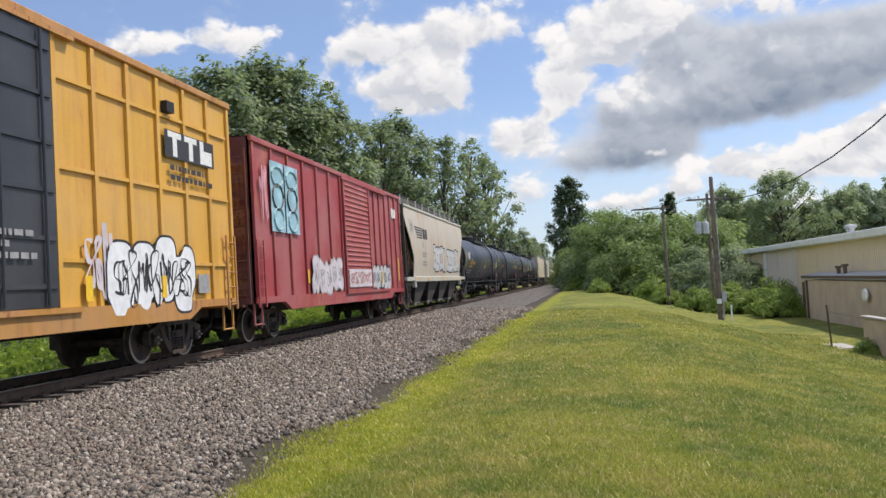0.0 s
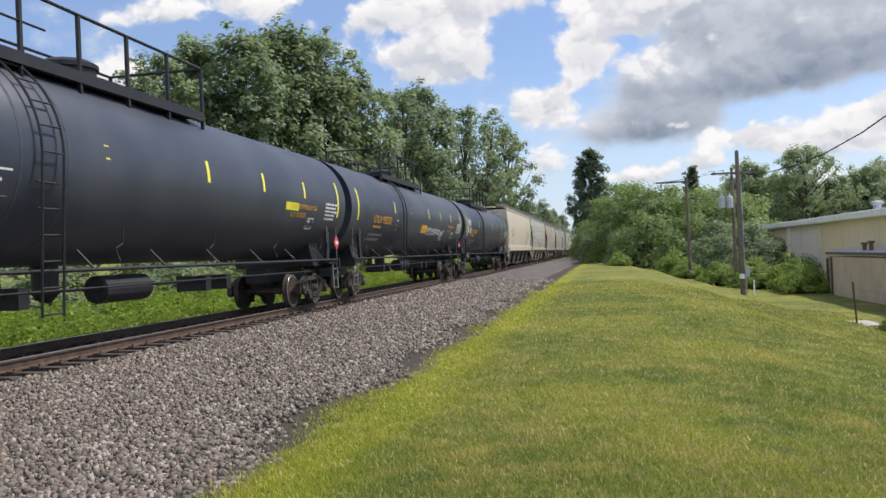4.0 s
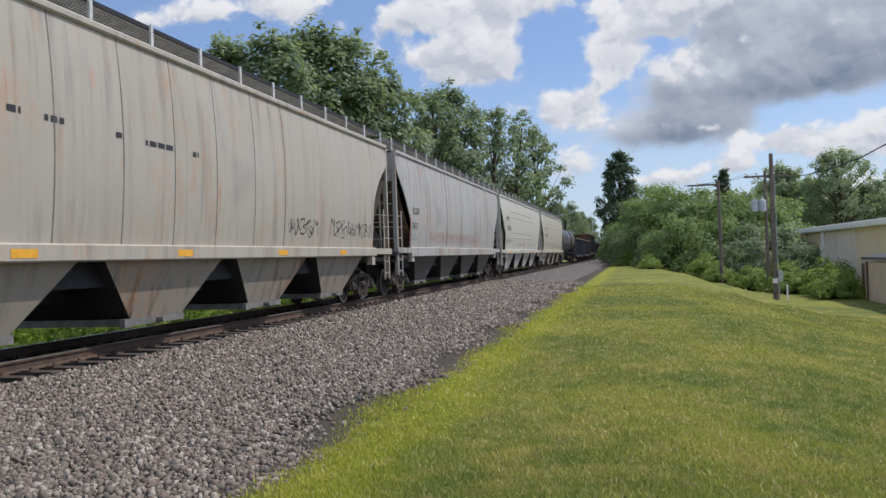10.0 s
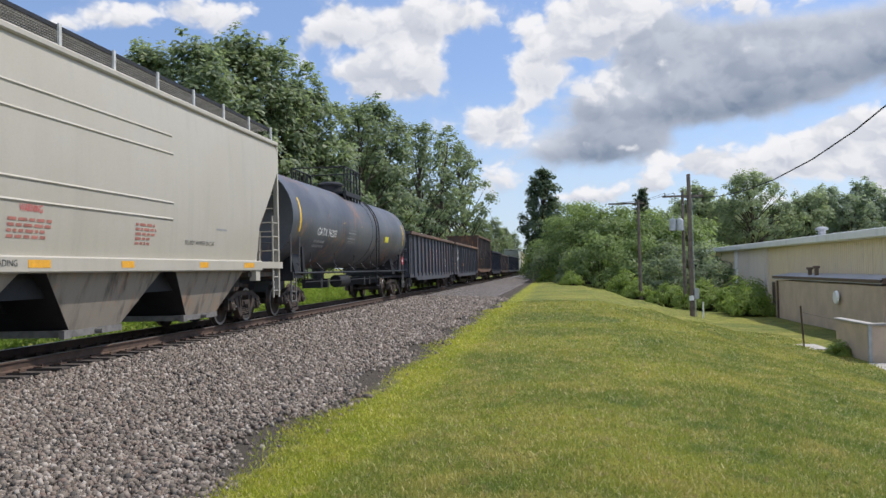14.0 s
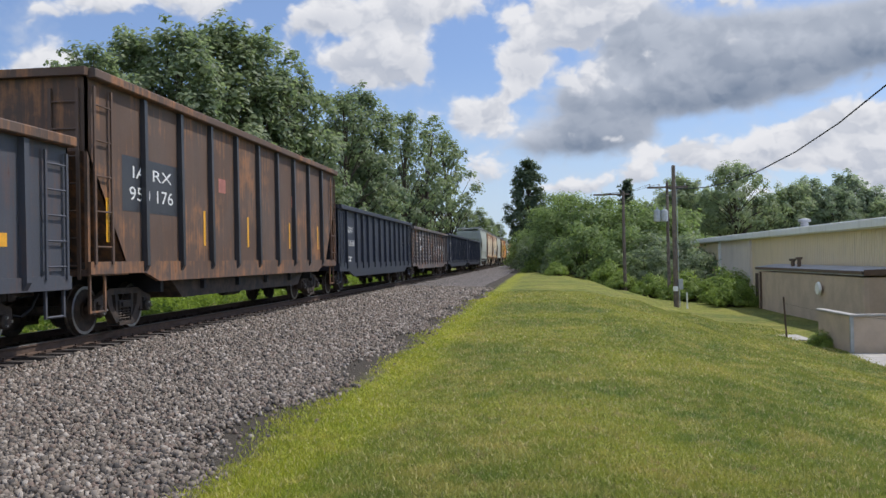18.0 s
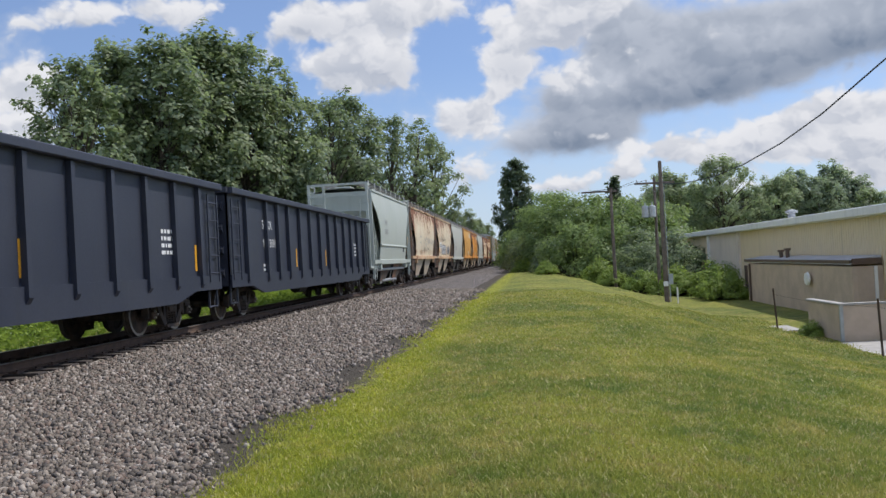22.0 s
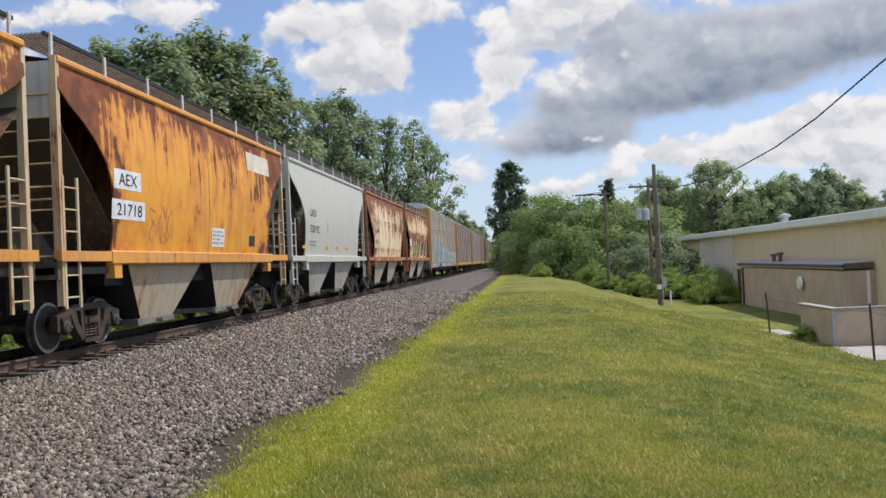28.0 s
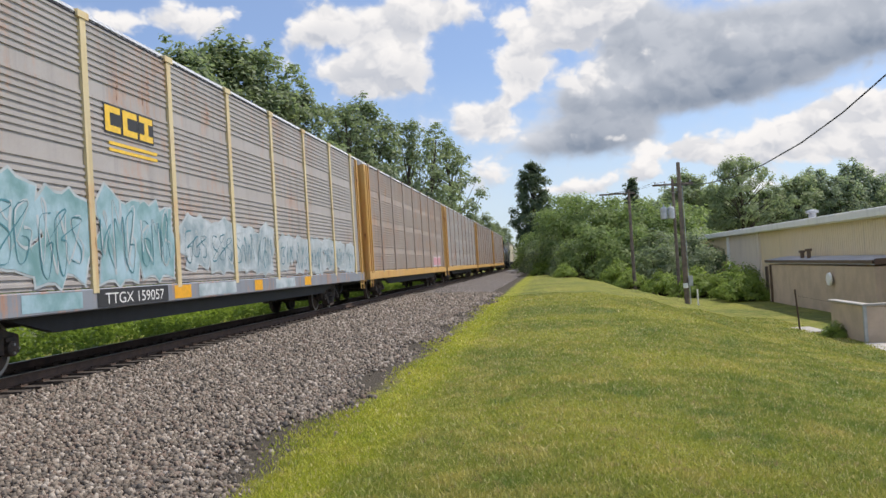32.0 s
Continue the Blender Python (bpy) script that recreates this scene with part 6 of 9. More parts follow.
put("round", H("pale grey-green round-sided covered hopper with end frames", 14.3, 12.0, PALE_GREEN, BAY_DARK, PALE_GREEN, PALE_GREEN, PALE_GREEN, 2, top=4.98, sill=1.55, bulge=0.14, cut=1.6, round_cut=True, bay_mat=SOOT_SHADE, frame_out=0.85, ridge=2.3, post_mat=PALE_GREEN))
put("tan_a", H("tan covered hopper with rust and scrawled graffiti", 14.4, 13.5, TAN_RUST, SOOT_SHADE, TAN_RUST, SOOT_SHADE, TAN_TRIM, 2, top=4.95, sill=1.78, bay_mat=BAY_CREAM, post_mat=POST_DIRTY, panel_mat=END_GREY))
put("tan_b", H("tan covered hopper with rust and silver graffiti letters", 14.2, 13.3, TAN_RUST, SOOT_SHADE, TAN_RUST, SOOT_SHADE, TAN_TRIM, 2, top=4.95, sill=1.78, bay_mat=BAY_CREAM, post_mat=POST_DIRTY, panel_mat=END_GREY))
put("white_a", H("white covered hopper with faded black stencils", 14.2, 13.3, WHITE, SOOT_SHADE, WHITE, SOOT_SHADE, WHITE, 2, top=4.95, sill=1.7, bay_mat=BAY_DARK, round_cut=True, post_mat=SOOT_SHADE, panel_mat=END_GREY))
put("amber", H("faded amber covered hopper with a bleached patch", 13.8, 12.9, AMBER, SOOT_SHADE, AMBER, SOOT_SHADE, ORANGE_TRIM, 2, top=4.98, sill=1.8, bay_mat=BAY_CREAM, round_cut=True, post_mat=POST_CREAM, panel_mat=END_GREY))
put("orange", H("faded orange covered hopper with white number panels", 13.9, 13.0, ORANGE, SOOT_SHADE, RUST_TRIM, SOOT_SHADE, ORANGE_TRIM, 2, top=4.98, sill=1.8, bay_mat=BAY_CREAM, round_cut=True, post_mat=POST_CREAM, seams=(0.0,), panel_mat=END_GREY))
put("white_b", H("white covered hopper with black stencilled number", 13.7, 12.8, WHITE, SOOT_SHADE, WHITE, SOOT_SHADE, WHITE, 2, top=4.98, sill=1.78, bay_mat=BAY_WHITE, round_cut=True))
put("rust_a", H("cream covered hopper eaten by rust in long streaks", 13.7, 12.8, RUSTY, SOOT_SHADE, RUST_TRIM, SOOT_SHADE, RUST_TRIM, 2, top=4.98, sill=1.78, bay_mat=BAY_CREAM, seams=(-3.4, 0.0, 3.4), panel_mat=END_GREY))
put("rust_b", H("cream covered hopper with a broad rust band and graffiti", 13.8, 12.9, RUSTY_B, SOOT_SHADE, RUST_TRIM, SOOT_SHADE, RUST_TRIM, 2, top=4.98, sill=1.78, bay_mat=BAY_CREAM, panel_mat=END_GREY))
for k in range(5):
    put("rack%d" % k, auto_rack("grey autorack with cream posts and blue graffiti" if k == 0 else "brown-grey autorack with yellow end doors", 28.3, 27.2, RACK_GREY if k in (0, 2) else RACK_BROWN, RACK_POST if k == 0 else RACK_BROWN, RACK_SILL if k == 0 else RACK_YELLOW, RACK_YELLOW, RACK_ROOF))
for k in range(len(order)):
    U[order[k]] = (edges[k] + edges[k + 1]) / 2


# ---- lettering, logos, reflectors and graffiti on the cars ----
SILVER = plain("silver_spray", (0.55, 0.55, 0.56), 0.5, 0.1, 0.2, 3.0, 0)
LILAC = plain("lilac_spray", (0.58, 0.52, 0.55), 0.6, 0, 0.2, 2.0, 0)
TEAL = plain("teal_spray", (0.20, 0.41, 0.41), 0.6, 0, 0.35, 1.5, 0, second=(0.30, 0.42, 0.48))
DARK_TEAL = plain("dark_teal_spray", (0.06, 0.20, 0.24), 0.6, 0, 0.3, 1.5, 0)
PALE_BLUE = plain("pale_blue_spray", (0.33, 0.44, 0.48), 0.6, 0, 0.35, 1.5, 0, second=(0.46, 0.50, 0.52))
CHALKY = plain("chalky_spray", (0.46, 0.52, 0.53), 0.65, 0, 0.3, 1.5, 0, second=(0.40, 0.44, 0.46))
SKY_SPRAY = plain("light_blue_spray", (0.30, 0.50, 0.58), 0.6, 0, 0.35, 2.0, 0)
WHITE_SPRAY = plain("white_spray", (0.72, 0.73, 0.74), 0.6, 0, 0.15, 4.0, 0)
BLACK_SPRAY = plain("black_spray", (0.03, 0.028, 0.03), 0.6, 0, 0.3, 4.0, 0)
OLIVE_SPRAY = plain("olive_spray", (0.30, 0.30, 0.10), 0.6, 0, 0.3, 3.0, 0)
PINK_SPRAY = plain("pink_spray", (0.62, 0.30, 0.34), 0.6, 0, 0.2, 4.0, 0)
RED_SPRAY = plain("faint_red_spray", (0.42, 0.16, 0.12), 0.6, 0, 0.3, 4.0, 0)
ORANGE_TAPE = plain("orange_reflective_tape", (0.78, 0.38, 0.03), 0.35, 0, 0.15, 10.0, 0)
BLEACHED = plain("bleached_patch", (0.66, 0.60, 0.48), 0.6, 0, 0.2, 2.0, 0)


def tape(name, y0, y1, z0, z1, mat=None, part_name="reflective_tape", off=0.006):
    car, surface = CAR[name]
    return part(part_name, patch(Geo(), y0, y1, z0, z1, surface, off, steps=2), mat or ORANGE_TAPE, car)


def words(name, text, y, z, h, mat, width=0.0, off=0.008):
    car, surface = CAR[name]
    return lettering(text, h, mat, car, y, z, surface, width=width, off=off)


def fine_print(name, seed, y0, y1, z0, z1, rows, mat):
    car, surface = CAR[name]
    ob = part("small_print", small_print(Geo(), random.Random(seed), y0, y1, z0, z1, surface, rows), mat, car)
    return tagged(ob, kind="stuff")


def data_box(name, y, z, w=0.42, h=0.42, mat=None):
    """A stencilled consolidated data box."""
    car, surface = CAR[name]
    g = Geo()
    m = mat or WHITE_STENCIL
    for a, b, c, d in ((y, y + w, z, z + 0.03), (y, y + w, z + h - 0.03, z + h), (y, y + 0.03, z, z + h), (y + w - 0.03, y + w, z, z + h), (y + w * 0.45, y + w * 0.52, z, z + h), (y + 0.08, y + w * 0.4, z + h * 0.55, z + h * 0.85)):
        patch(g, a, b, c, d, surface, 0.007)
    part("data_box", g, m, car)


# yellow boxcar
car, sf = CAR["yellow"]
out = lambda z: 1.585
part("logo_panel", patch(Geo(), 5.92, 8.12, 4.10, 4.66, out), BLACK_STENCIL, car)
for i in range(3):
    y = 6.05 + i * 0.70
    g = patch(Geo(), y, y + 0.56, 4.52, 4.64, out, 0.010) if i < 2 else patch(Geo(), y, y + 0.18, 4.14, 4.64, out, 0.010)
    patch(g, y + 0.19 if i < 2 else y + 0.18, y + 0.37 if i < 2 else y + 0.56, 4.14, 4.54 if i < 2 else 4.44, out, 0.0105)
    part("logo_mark", g, WHITE_STENCIL, car)
part("small_print", small_print(Geo(), random.Random(1), 6.1, 8.0, 3.62, 4.02, out, 2), BLACK_STENCIL, car)
spray(car, 3, 3.75, 6.9, 1.0, 2.42, out, 4, WHITE_SPRAY, BLACK_SPRAY, "white bubble graffiti with black outlines")
scrawl(car, 303, 4.0, 6.7, 1.1, 2.3, out, BLACK_SPRAY, 7, 0.02, 0.016)
scrawl(car, 304, 3.1, 3.9, 1.3, 2.6, out, LILAC, 3, 0.05, 0.003)
for y in (3.17, 5.64):
    part("reflective_tape", patch(Geo(), y - 0.1, y + 0.1, 1.30, 1.72, out, 0.016), REFLECT_YELLOW, car)
part("roof_lamp_box", Geo().box(1.52, 1.66, 5.95, 6.25, 5.0, 5.22), BLACK_IRON, car)
part("vent_box", Geo().box(1.58, 1.60, 7.1, 7.6, 1.35, 1.75), GREY_STENCIL, car)
part("small_print", small_print(Geo(), random.Random(2), -1.9, 1.9, 1.6, 2.6, lambda z: 1.66, 6), GREY_STENCIL, car)
# red boxcar
car, sf = CAR["red"]
out = lambda z: 1.585
for a, b in ((-7.2, -6.2), (-6.1, -5.05)):
    p = part("graffiti", patch(Geo(), a, b, 2.9, 4.8, out, 0.004), SKY_SPRAY, car, "tall light blue graffiti panel")
    for i, (dz, k) in enumerate(((0.35, 0.30), (0.95, 0.34), (1.5, 0.26))):
        ring = [(a + 0.5 + 0.36 * math.cos(t) * (1 + 0.1 * i), 2.9 + dz + k * math.sin(t)) for t in np.linspace(0, 6.28, 17)]
        part("graffiti_line", Geo().tube([(out(0) + 0.006, y, z) for y, z in ring], 0.035, 4), BLACK_SPRAY if i == 1 else TEAL, p)
scrawl(car, 4, -7.95, -7.4, 3.0, 4.7, out, PINK_SPRAY, 3, 0.03)
spray(car, 5, -4.1, -1.0, 1.15, 2.3, out, 5, LILAC, GREY_STENCIL, "faded grey graffiti letters")
spray(car, 6, 2.9, 5.9, 1.15, 2.15, out, 5, SILVER, BLACK_SPRAY, "silver bubble graffiti with black outlines")
part("door_patch", patch(Geo(), -0.4, 2.6, 1.32, 1.95, lambda z: 1.65, 0.004), LILAC, car, "pale overpaint on the door")
scrawl(car, 7, -0.3, 2.5, 1.4, 1.9, lambda z: 1.655, RED_SPRAY, 6, 0.03)
for i in range(3):
    part("logo_mark", patch(Geo(), 6.66 + i * 0.25, 6.86 + i * 0.25, 4.2, 4.6, out, 0.006), WHITE_STENCIL, car)
for y, z0, z1 in ((7.5, 1.5, 2.5), (4.45, 1.4, 1.9), (-4.5, 1.5, 1.9)):
    part("reflective_tape", patch(Geo(), y - 0.07, y + 0.07, z0, z1, out, 0.016), REFLECT_YELLOW, car)
data_box("red", 5.9, 1.75, mat=BLACK_STENCIL)
# warm grey hopper
car, sf = CAR["warm"]
for i in range(5):
    part("logo_bar", patch(Geo(), -6.9 + i * 0.12, -5.0 - i * 0.02, 4.06 - i * 0.12, 4.13 - i * 0.12, sf), BLACK_STENCIL, car)
part("logo_mark", patch(Geo(), -4.9, -4.35, 3.58, 4.1, sf, steps=3), BLACK_STENCIL, car)
part("logo_mark", patch(Geo(), -4.25, -3.75, 3.58, 4.1, sf, steps=3), BLACK_STENCIL, car)
words("warm", "NS", -5.2, 3.12, 0.26, GREY_STENCIL)
words("warm", "296529", -5.2, 2.66, 0.28, GREY_STENCIL)
fine_print("warm", 3, -5.2, -4.0, 2.2, 2.5, 2, GREY_STENCIL)
bubble(car, 8, "ZESOIK", -2.1, 1.5, 2.0, 3.35, sf, SILVER, BLACK_SPRAY, "silver graffiti letters with thick black outlines")
bubble(car, 9, "ZESOIK", 2.2, 6.7, 2.0, 3.3, sf, SILVER, BLACK_SPRAY, "silver graffiti letters with thick black outlines")
scrawl(car, 10, -8.0, -7.2, 3.6, 4.6, sf, GREY_STENCIL, 4)
for y in (-6.6, -4.2, 0.5, 4.2, 6.8):
    tape("warm", y, y + 0.5, 1.50, 1.62, ORANGE_TAPE, off=0.105)
# black tanks
words("tank1", "UTLX 959441", -7.8, 2.52, 0.27, YELLOW_STENCIL, 2.5)
words("tank2", "UTLX 958389", -7.8, 2.52, 0.27, YELLOW_STENCIL, 2.5)
words("tank3", "UTLX 958302", -7.8, 2.52, 0.27, YELLOW_STENCIL, 2.5)
words("tank4", "UTLX 958129", -7.95, 2.52, 0.27, YELLOW_STENCIL, 2.4)
for k in (1, 2, 3, 4):
    nm = "tank%d" % k
    fine_print(nm, 20 + k, -7.7, -6.2, 2.33, 2.46, 1, YELLOW_STENCIL)
    fine_print(nm, 30 + k, -7.9, -5.8, 1.88, 2.2, 2, GREY_STENCIL)
    fine_print(nm, 40 + k, 8.6, 9.7, 2.42, 2.95, 5, WHITE_STENCIL)
    words(nm, "LIQUEFIED PETROLEUM GAS", 6.0, 2.66, 0.13, YELLOW_STENCIL, 1.9)
    words(nm, "NON ODORIZED", 6.0, 2.44, 0.13, YELLOW_STENCIL, 1.1)
    data_box(nm, 7.3, 2.15, 0.5, 0.3)
    data_box(nm, -4.6, 2.3, 0.3, 0.4)
scrawl(CAR["tank1"][0], 11, -8.9, -7.9, 2.7, 3.5, CAR["tank1"][1], WHITE_SPRAY, 4, 0.03)
tape("tank1", 0.75, 1.30, 2.34, 2.56, REFLECT_LEMON, "yellow_label")
scrawl(CAR["tank2"][0], 12, -3.9, -0.5, 1.8, 2.4, CAR["tank2"][1], GREY_STENCIL, 9, 0.025)
tape("tank2", 5.6, 6.5, 2.6, 2.8, REFLECT_LEMON, "yellow_label")
tape("tank3", -0.2, 1.2, 2.3, 2.65, ORANGE_TAPE, "yellow_label")
scrawl(CAR["tank3"][0], 13, 1.2, 4.2, 2.2, 2.6, CAR["tank3"][1], WHITE_SPRAY, 9, 0.025)
scrawl(CAR["tank3"][0], 14, 4.2, 5.2, 1.9, 2.6, CAR["tank3"][1], WHITE_SPRAY, 3, 0.04)
scrawl(CAR["tank4"][0], 15, -9.5, -8.0, 2.35, 3.0, CAR["tank4"][1], WHITE_SPRAY, 5, 0.028)
scrawl(CAR["tank4"][0], 16, -9.3, -8.1, 2.9, 3.45, CAR["tank4"][1], WHITE_SPRAY, 5, 0.024)
scrawl(CAR["tank4"][0], 17, -3.2, -2.1, 2.1, 3.4, CAR["tank4"][1], WHITE_SPRAY, 4, 0.025)
# beige hopper
for a, b, y, z in (("EQUX", "13036", -7.9, 3.15),):
    words("beige", a, y, z, 0.28, BLACK_STENCIL, 0.95)
    words("beige", b, y - 0.02, z - 0.5, 0.30, BLACK_STENCIL, 1.1)
fine_print("beige", 60, -7.9, -6.9, 2.05, 2.3, 2, GREY_STENCIL)
fine_print("beige", 61, 5.6, 7.6, 2.4, 3.3, 7, GREY_STENCIL)
fine_print("beige", 62, 5.6, 6.5, 3.7, 4.1, 3, GREY_STENCIL)
tape("beige", 4.9, 5.4, 2.0, 2.4, BLACK_STENCIL, "data_plate")
data_box("beige", -5.6, 2.85, 0.2, 0.34, BLACK_STENCIL)
for y, w in ((-8.6, 1.0), (-5.2, 0.3), (-2.8, 0.3), (-0.4, 0.3), (2.0, 0.4), (4.6, 0.4), (8.6, 0.9)):
    tape("beige", y, y + w, 1.46, 1.56, ORANGE_TAPE, off=0.105)
# stencilled hoppers with warning notes
for nm, a, b, y, z, seed in (("tagged", "CBFX", "398430", -8.3, 3.32, 70), ("cream", "CBFX", "398369", -7.95, 3.42, 72), ("pale", "MBKX", "150103", -8.6, 3.45, 74)):
    words(nm, a, y, z, 0.33, BLACK_STENCIL, 1.15)
    words(nm, b, y, z - 0.6, 0.33, BLACK_STENCIL, 1.6)
    fine_print(nm, seed, y - 0.2, y + 2.6, 2.05, 2.3, 2, GREY_STENCIL)
    words(nm, "WARNING", -0.5, 2.27, 0.12, RED_SIGN, 0.55)
    fine_print(nm, seed + 1, -0.75, 0.3, 1.86, 2.2, 4, RED_SPRAY)
    fine_print(nm, seed + 2, 2.9, 3.7, 1.86, 2.3, 5, RED_SPRAY)
    words(nm, "DO NOT HAMMER ON CAR", -3.2, 1.93, 0.13, BLACK_STENCIL, 1.9)
    words(nm, "DO NOT HAMMER ON CAR", 5.0, 1.93, 0.10, BLACK_STENCIL, 1.5)
    words(nm, "VENT CAR WHEN UNLOADING", -2.6, 1.46, 0.10, BLACK_STENCIL, 2.0, off=0.105)
    for y2, w in ((-7.8, 0.8), (-4.9, 0.4), (-0.35, 0.55), (2.3, 0.45), (5.6, 0.45), (8.2, 0.7)):
        tape(nm, y2, y2 + w, 1.44, 1.56, ORANGE_TAPE, off=0.105)
    tape(nm, 6.6, 7.2, 2.3, 2.34, GREY_STENCIL, "small_mark")
words("tagged", "METIS.", 0.48, 1.86, 0.42, BLACK_SPRAY, 1.5)
words("tagged", "$$$", -2.2, 2.12, 0.55, BLACK_SPRAY, 1.25)
scrawl(CAR["tagged"][0], 82, 5.9, 6.9, 1.8, 2.2, CAR["tagged"][1], BLACK_SPRAY, 3, 0.018)
scrawl(CAR["tagged"][0], 83, 7.8, 8.9, 1.75, 2.0, CAR["tagged"][1], BLACK_SPRAY, 4, 0.018)
scrawl(CAR["tagged"][0], 84, -9.6, -8.4, 3.5, 4.3, CAR["tagged"][1], GREY_STENCIL, 6, 0.014)
words("dirty", "CITX", -8.2, 3.18, 0.24, GREY_STENCIL, 1.0)
words("dirty", "700071", -8.2, 2.72, 0.26, GREY_STENCIL, 1.3)
scrawl(CAR["dirty"][0], 85, 2.6, 4.6, 1.85, 2.35, CAR["dirty"][1], BLACK_SPRAY, 5, 0.016)
scrawl(CAR["dirty"][0], 86, 5.4, 9.0, 1.85, 2.4, CAR["dirty"][1], BLACK_SPRAY, 9, 0.016)
for i, (y, w) in enumerate(((-7.3, 0.35), (-6.2, 0.25), (-5.5, 0.4), (-3.9, 0.15), (-3.1, 0.9), (-1.6, 0.2))):
    fine_print("dirty", 87 + 40 * i, y, y + w, 3.3 - 0.02 * i, 3.46 - 0.02 * i, 1, BLACK_SPRAY)
for y in (-9.0, -6.2, -2.2, 2.0, 6.0):
    tape("dirty", y, y + 0.5, 1.42, 1.54, ORANGE_TAPE, off=0.105)
words("streaked", "SCGX", -9.0, 2.86, 0.25, BLACK_STENCIL, 1.05)
words("streaked", "5427", -9.03, 2.32, 0.25, BLACK_STENCIL, 0.85)
fine_print("streaked", 88, -9.1, -8.1, 1.9, 2.15, 2, GREY_STENCIL)
scrawl(CAR["streaked"][0], 89, -6.4, 4.5, 1.8, 2.35, CAR["streaked"][1], RED_SPRAY, 22, 0.016)
tape("streaked", -9.28, -9.18, 1.8, 2.7, RED_SPRAY, "stripe")
data_box("streaked", 9.0, 1.85, 0.35, 0.35, BLACK_STENCIL)
# grey tank
words("grey_tank", "GATX 96200", -6.7, 2.52, 0.26, WHITE_STENCIL, 2.4)
fine_print("grey_tank", 90, -6.8, -5.4, 2.1, 2.4, 2, GREY_STENCIL)
fine_print("grey_tank", 91, -2.6, -1.2, 2.3, 2.9, 6, GREY_STENCIL)
tape("grey_tank", 4.2, 5.0, 2.6, 2.85, REFLECT_LEMON, "yellow_label")
# gondolas
for nm, a, b, y, z, seed in (("gon_b", "CIGX", "803562", -7.6, 2.56, 92), ("black_a", "SOXX", "126331", -7.3, 2.44, 94), ("black_b", "SOXX", "126303", -6.9, 2.46, 96), ("black_c", "SOXX", "126301", -6.5, 2.5, 98)):
    words(nm, a, y, z, 0.26, WHITE_STENCIL, 0.95)
    words(nm, b, y, z - 0.54, 0.26, WHITE_STENCIL, 1.2)
    fine_print(nm, seed, y, y + 0.7, 1.25, 1.5, 2, WHITE_STENCIL)
    fine_print(nm, seed + 1, 6.2, 7.0, 1.7, 2.3, 4, WHITE_STENCIL)
    fine_print(nm, seed + 2, -8.6, -7.4, 1.0, 1.1, 1, WHITE_STENCIL)
tape("tall", -7.45, -4.95, 2.30, 3.35, BLACK_PAINT, "number_panel", off=0.003)
words("tall", "IA RX", -7.1, 2.95, 0.24, WHITE_STENCIL, 1.75)
words("tall", "950 176", -7.2, 2.52, 0.27, WHITE_STENCIL, 1.9)
for y, z in ((-2.75, 3.0), (3.2, 3.0)):
    tape("tall", y, y + 0.45, z, z + 0.34, RED_SPRAY, "red_tag")
for y in (-8.05, -3.7, -0.8, 2.9, 6.2):
    tape("tall", y, y + 0.12, 1.7, 2.5, ORANGE_TAPE)
words("board", "NDYX", -6.7, 2.52, 0.26, WHITE_STENCIL, 1.0, off=0.06)
words("board", "815631", -6.7, 1.92, 0.28, WHITE_STENCIL, 1.25, off=0.06)
fine_print("board", 99, -6.5, -5.6, 1.25, 1.5, 2, WHITE_STENCIL)
for i, y in enumerate((-1.8, 0.1, 1.4, 2.9, 4.4, 6.2)):
    scrawl(CAR["board"][0], 110 + i, y, y + 0.9, 1.4, 2.5, lambda z: 1.56, WHITE_SPRAY, 3, 0.016)
scrawl(CAR["black_b"][0], 118, -7.9, -7.2, 1.3, 2.8, CAR["black_b"][1], WHITE_SPRAY, 3, 0.02)
scrawl(CAR["black_b"][0], 119, -4.7, -3.2, 1.2, 2.6, CAR["black_b"][1], WHITE_SPRAY, 3, 0.022)
for i, y in enumerate((-2.0, -0.6, 0.9, 2.6, 4.0, 5.6, 7.0)):
    scrawl(CAR["gon_a"][0], 130 + i, y, y + 0.9, 1.4, 2.9, CAR["gon_a"][1], (RED_SPRAY, WHITE_SPRAY, PINK_SPRAY)[i % 3], 2, 0.012)
data_box("gon_a", 4.9, 1.5, 0.45, 0.5)
data_box("black_a", -5.7, 2.1, 0.25, 0.35)
data_box("board", 3.6, 1.75, 0.5, 0.5)
for nm, ys in (("black_a", (-1.6, 2.2, 6.6)), ("black_b", (1.3, 4.1, 8.0)), ("black_c", (1.0, 4.0, 8.0, -3.0))):
    for y in ys:
        tape(nm, y - 0.06, y + 0.06, 1.35, 1.95, ORANGE_TAPE)
for nm, ys in (("gon_b", (-8.9, -5.8, -3.2, 0.5, 4.1, 7.6)), ("gon_a", (2.4, 8.0, -2.0, -6.0))):
    for y in ys:
        tape(nm, y, y + 0.45, 1.58 if nm == "gon_b" else 1.0, 1.78 if nm == "gon_b" else 1.14, ORANGE_TAPE)
tape("board", -9.0, -8.85, 1.5, 2.4, ORANGE_TAPE)
tape("board", -3.7, -3.3, 1.28, 1.38, ORANGE_TAPE)
# short hoppers
words("round", "SHPX", -3.2, 3.4, 0.26, GREY_STENCIL, 0.9)
words("round", "221017", -3.3, 2.9, 0.28, GREY_STENCIL, 1.2)
tape("round", 3.1, 3.6, 2.0, 2.35, BLACK_STENCIL, "data_plate")
tape("round", 4.9, 4.98, 2.5, 2.95, ORANGE_TAPE)
words("tan_a", "GNWR", -3.0, 3.05, 0.22, GREY_STENCIL, 0.9)
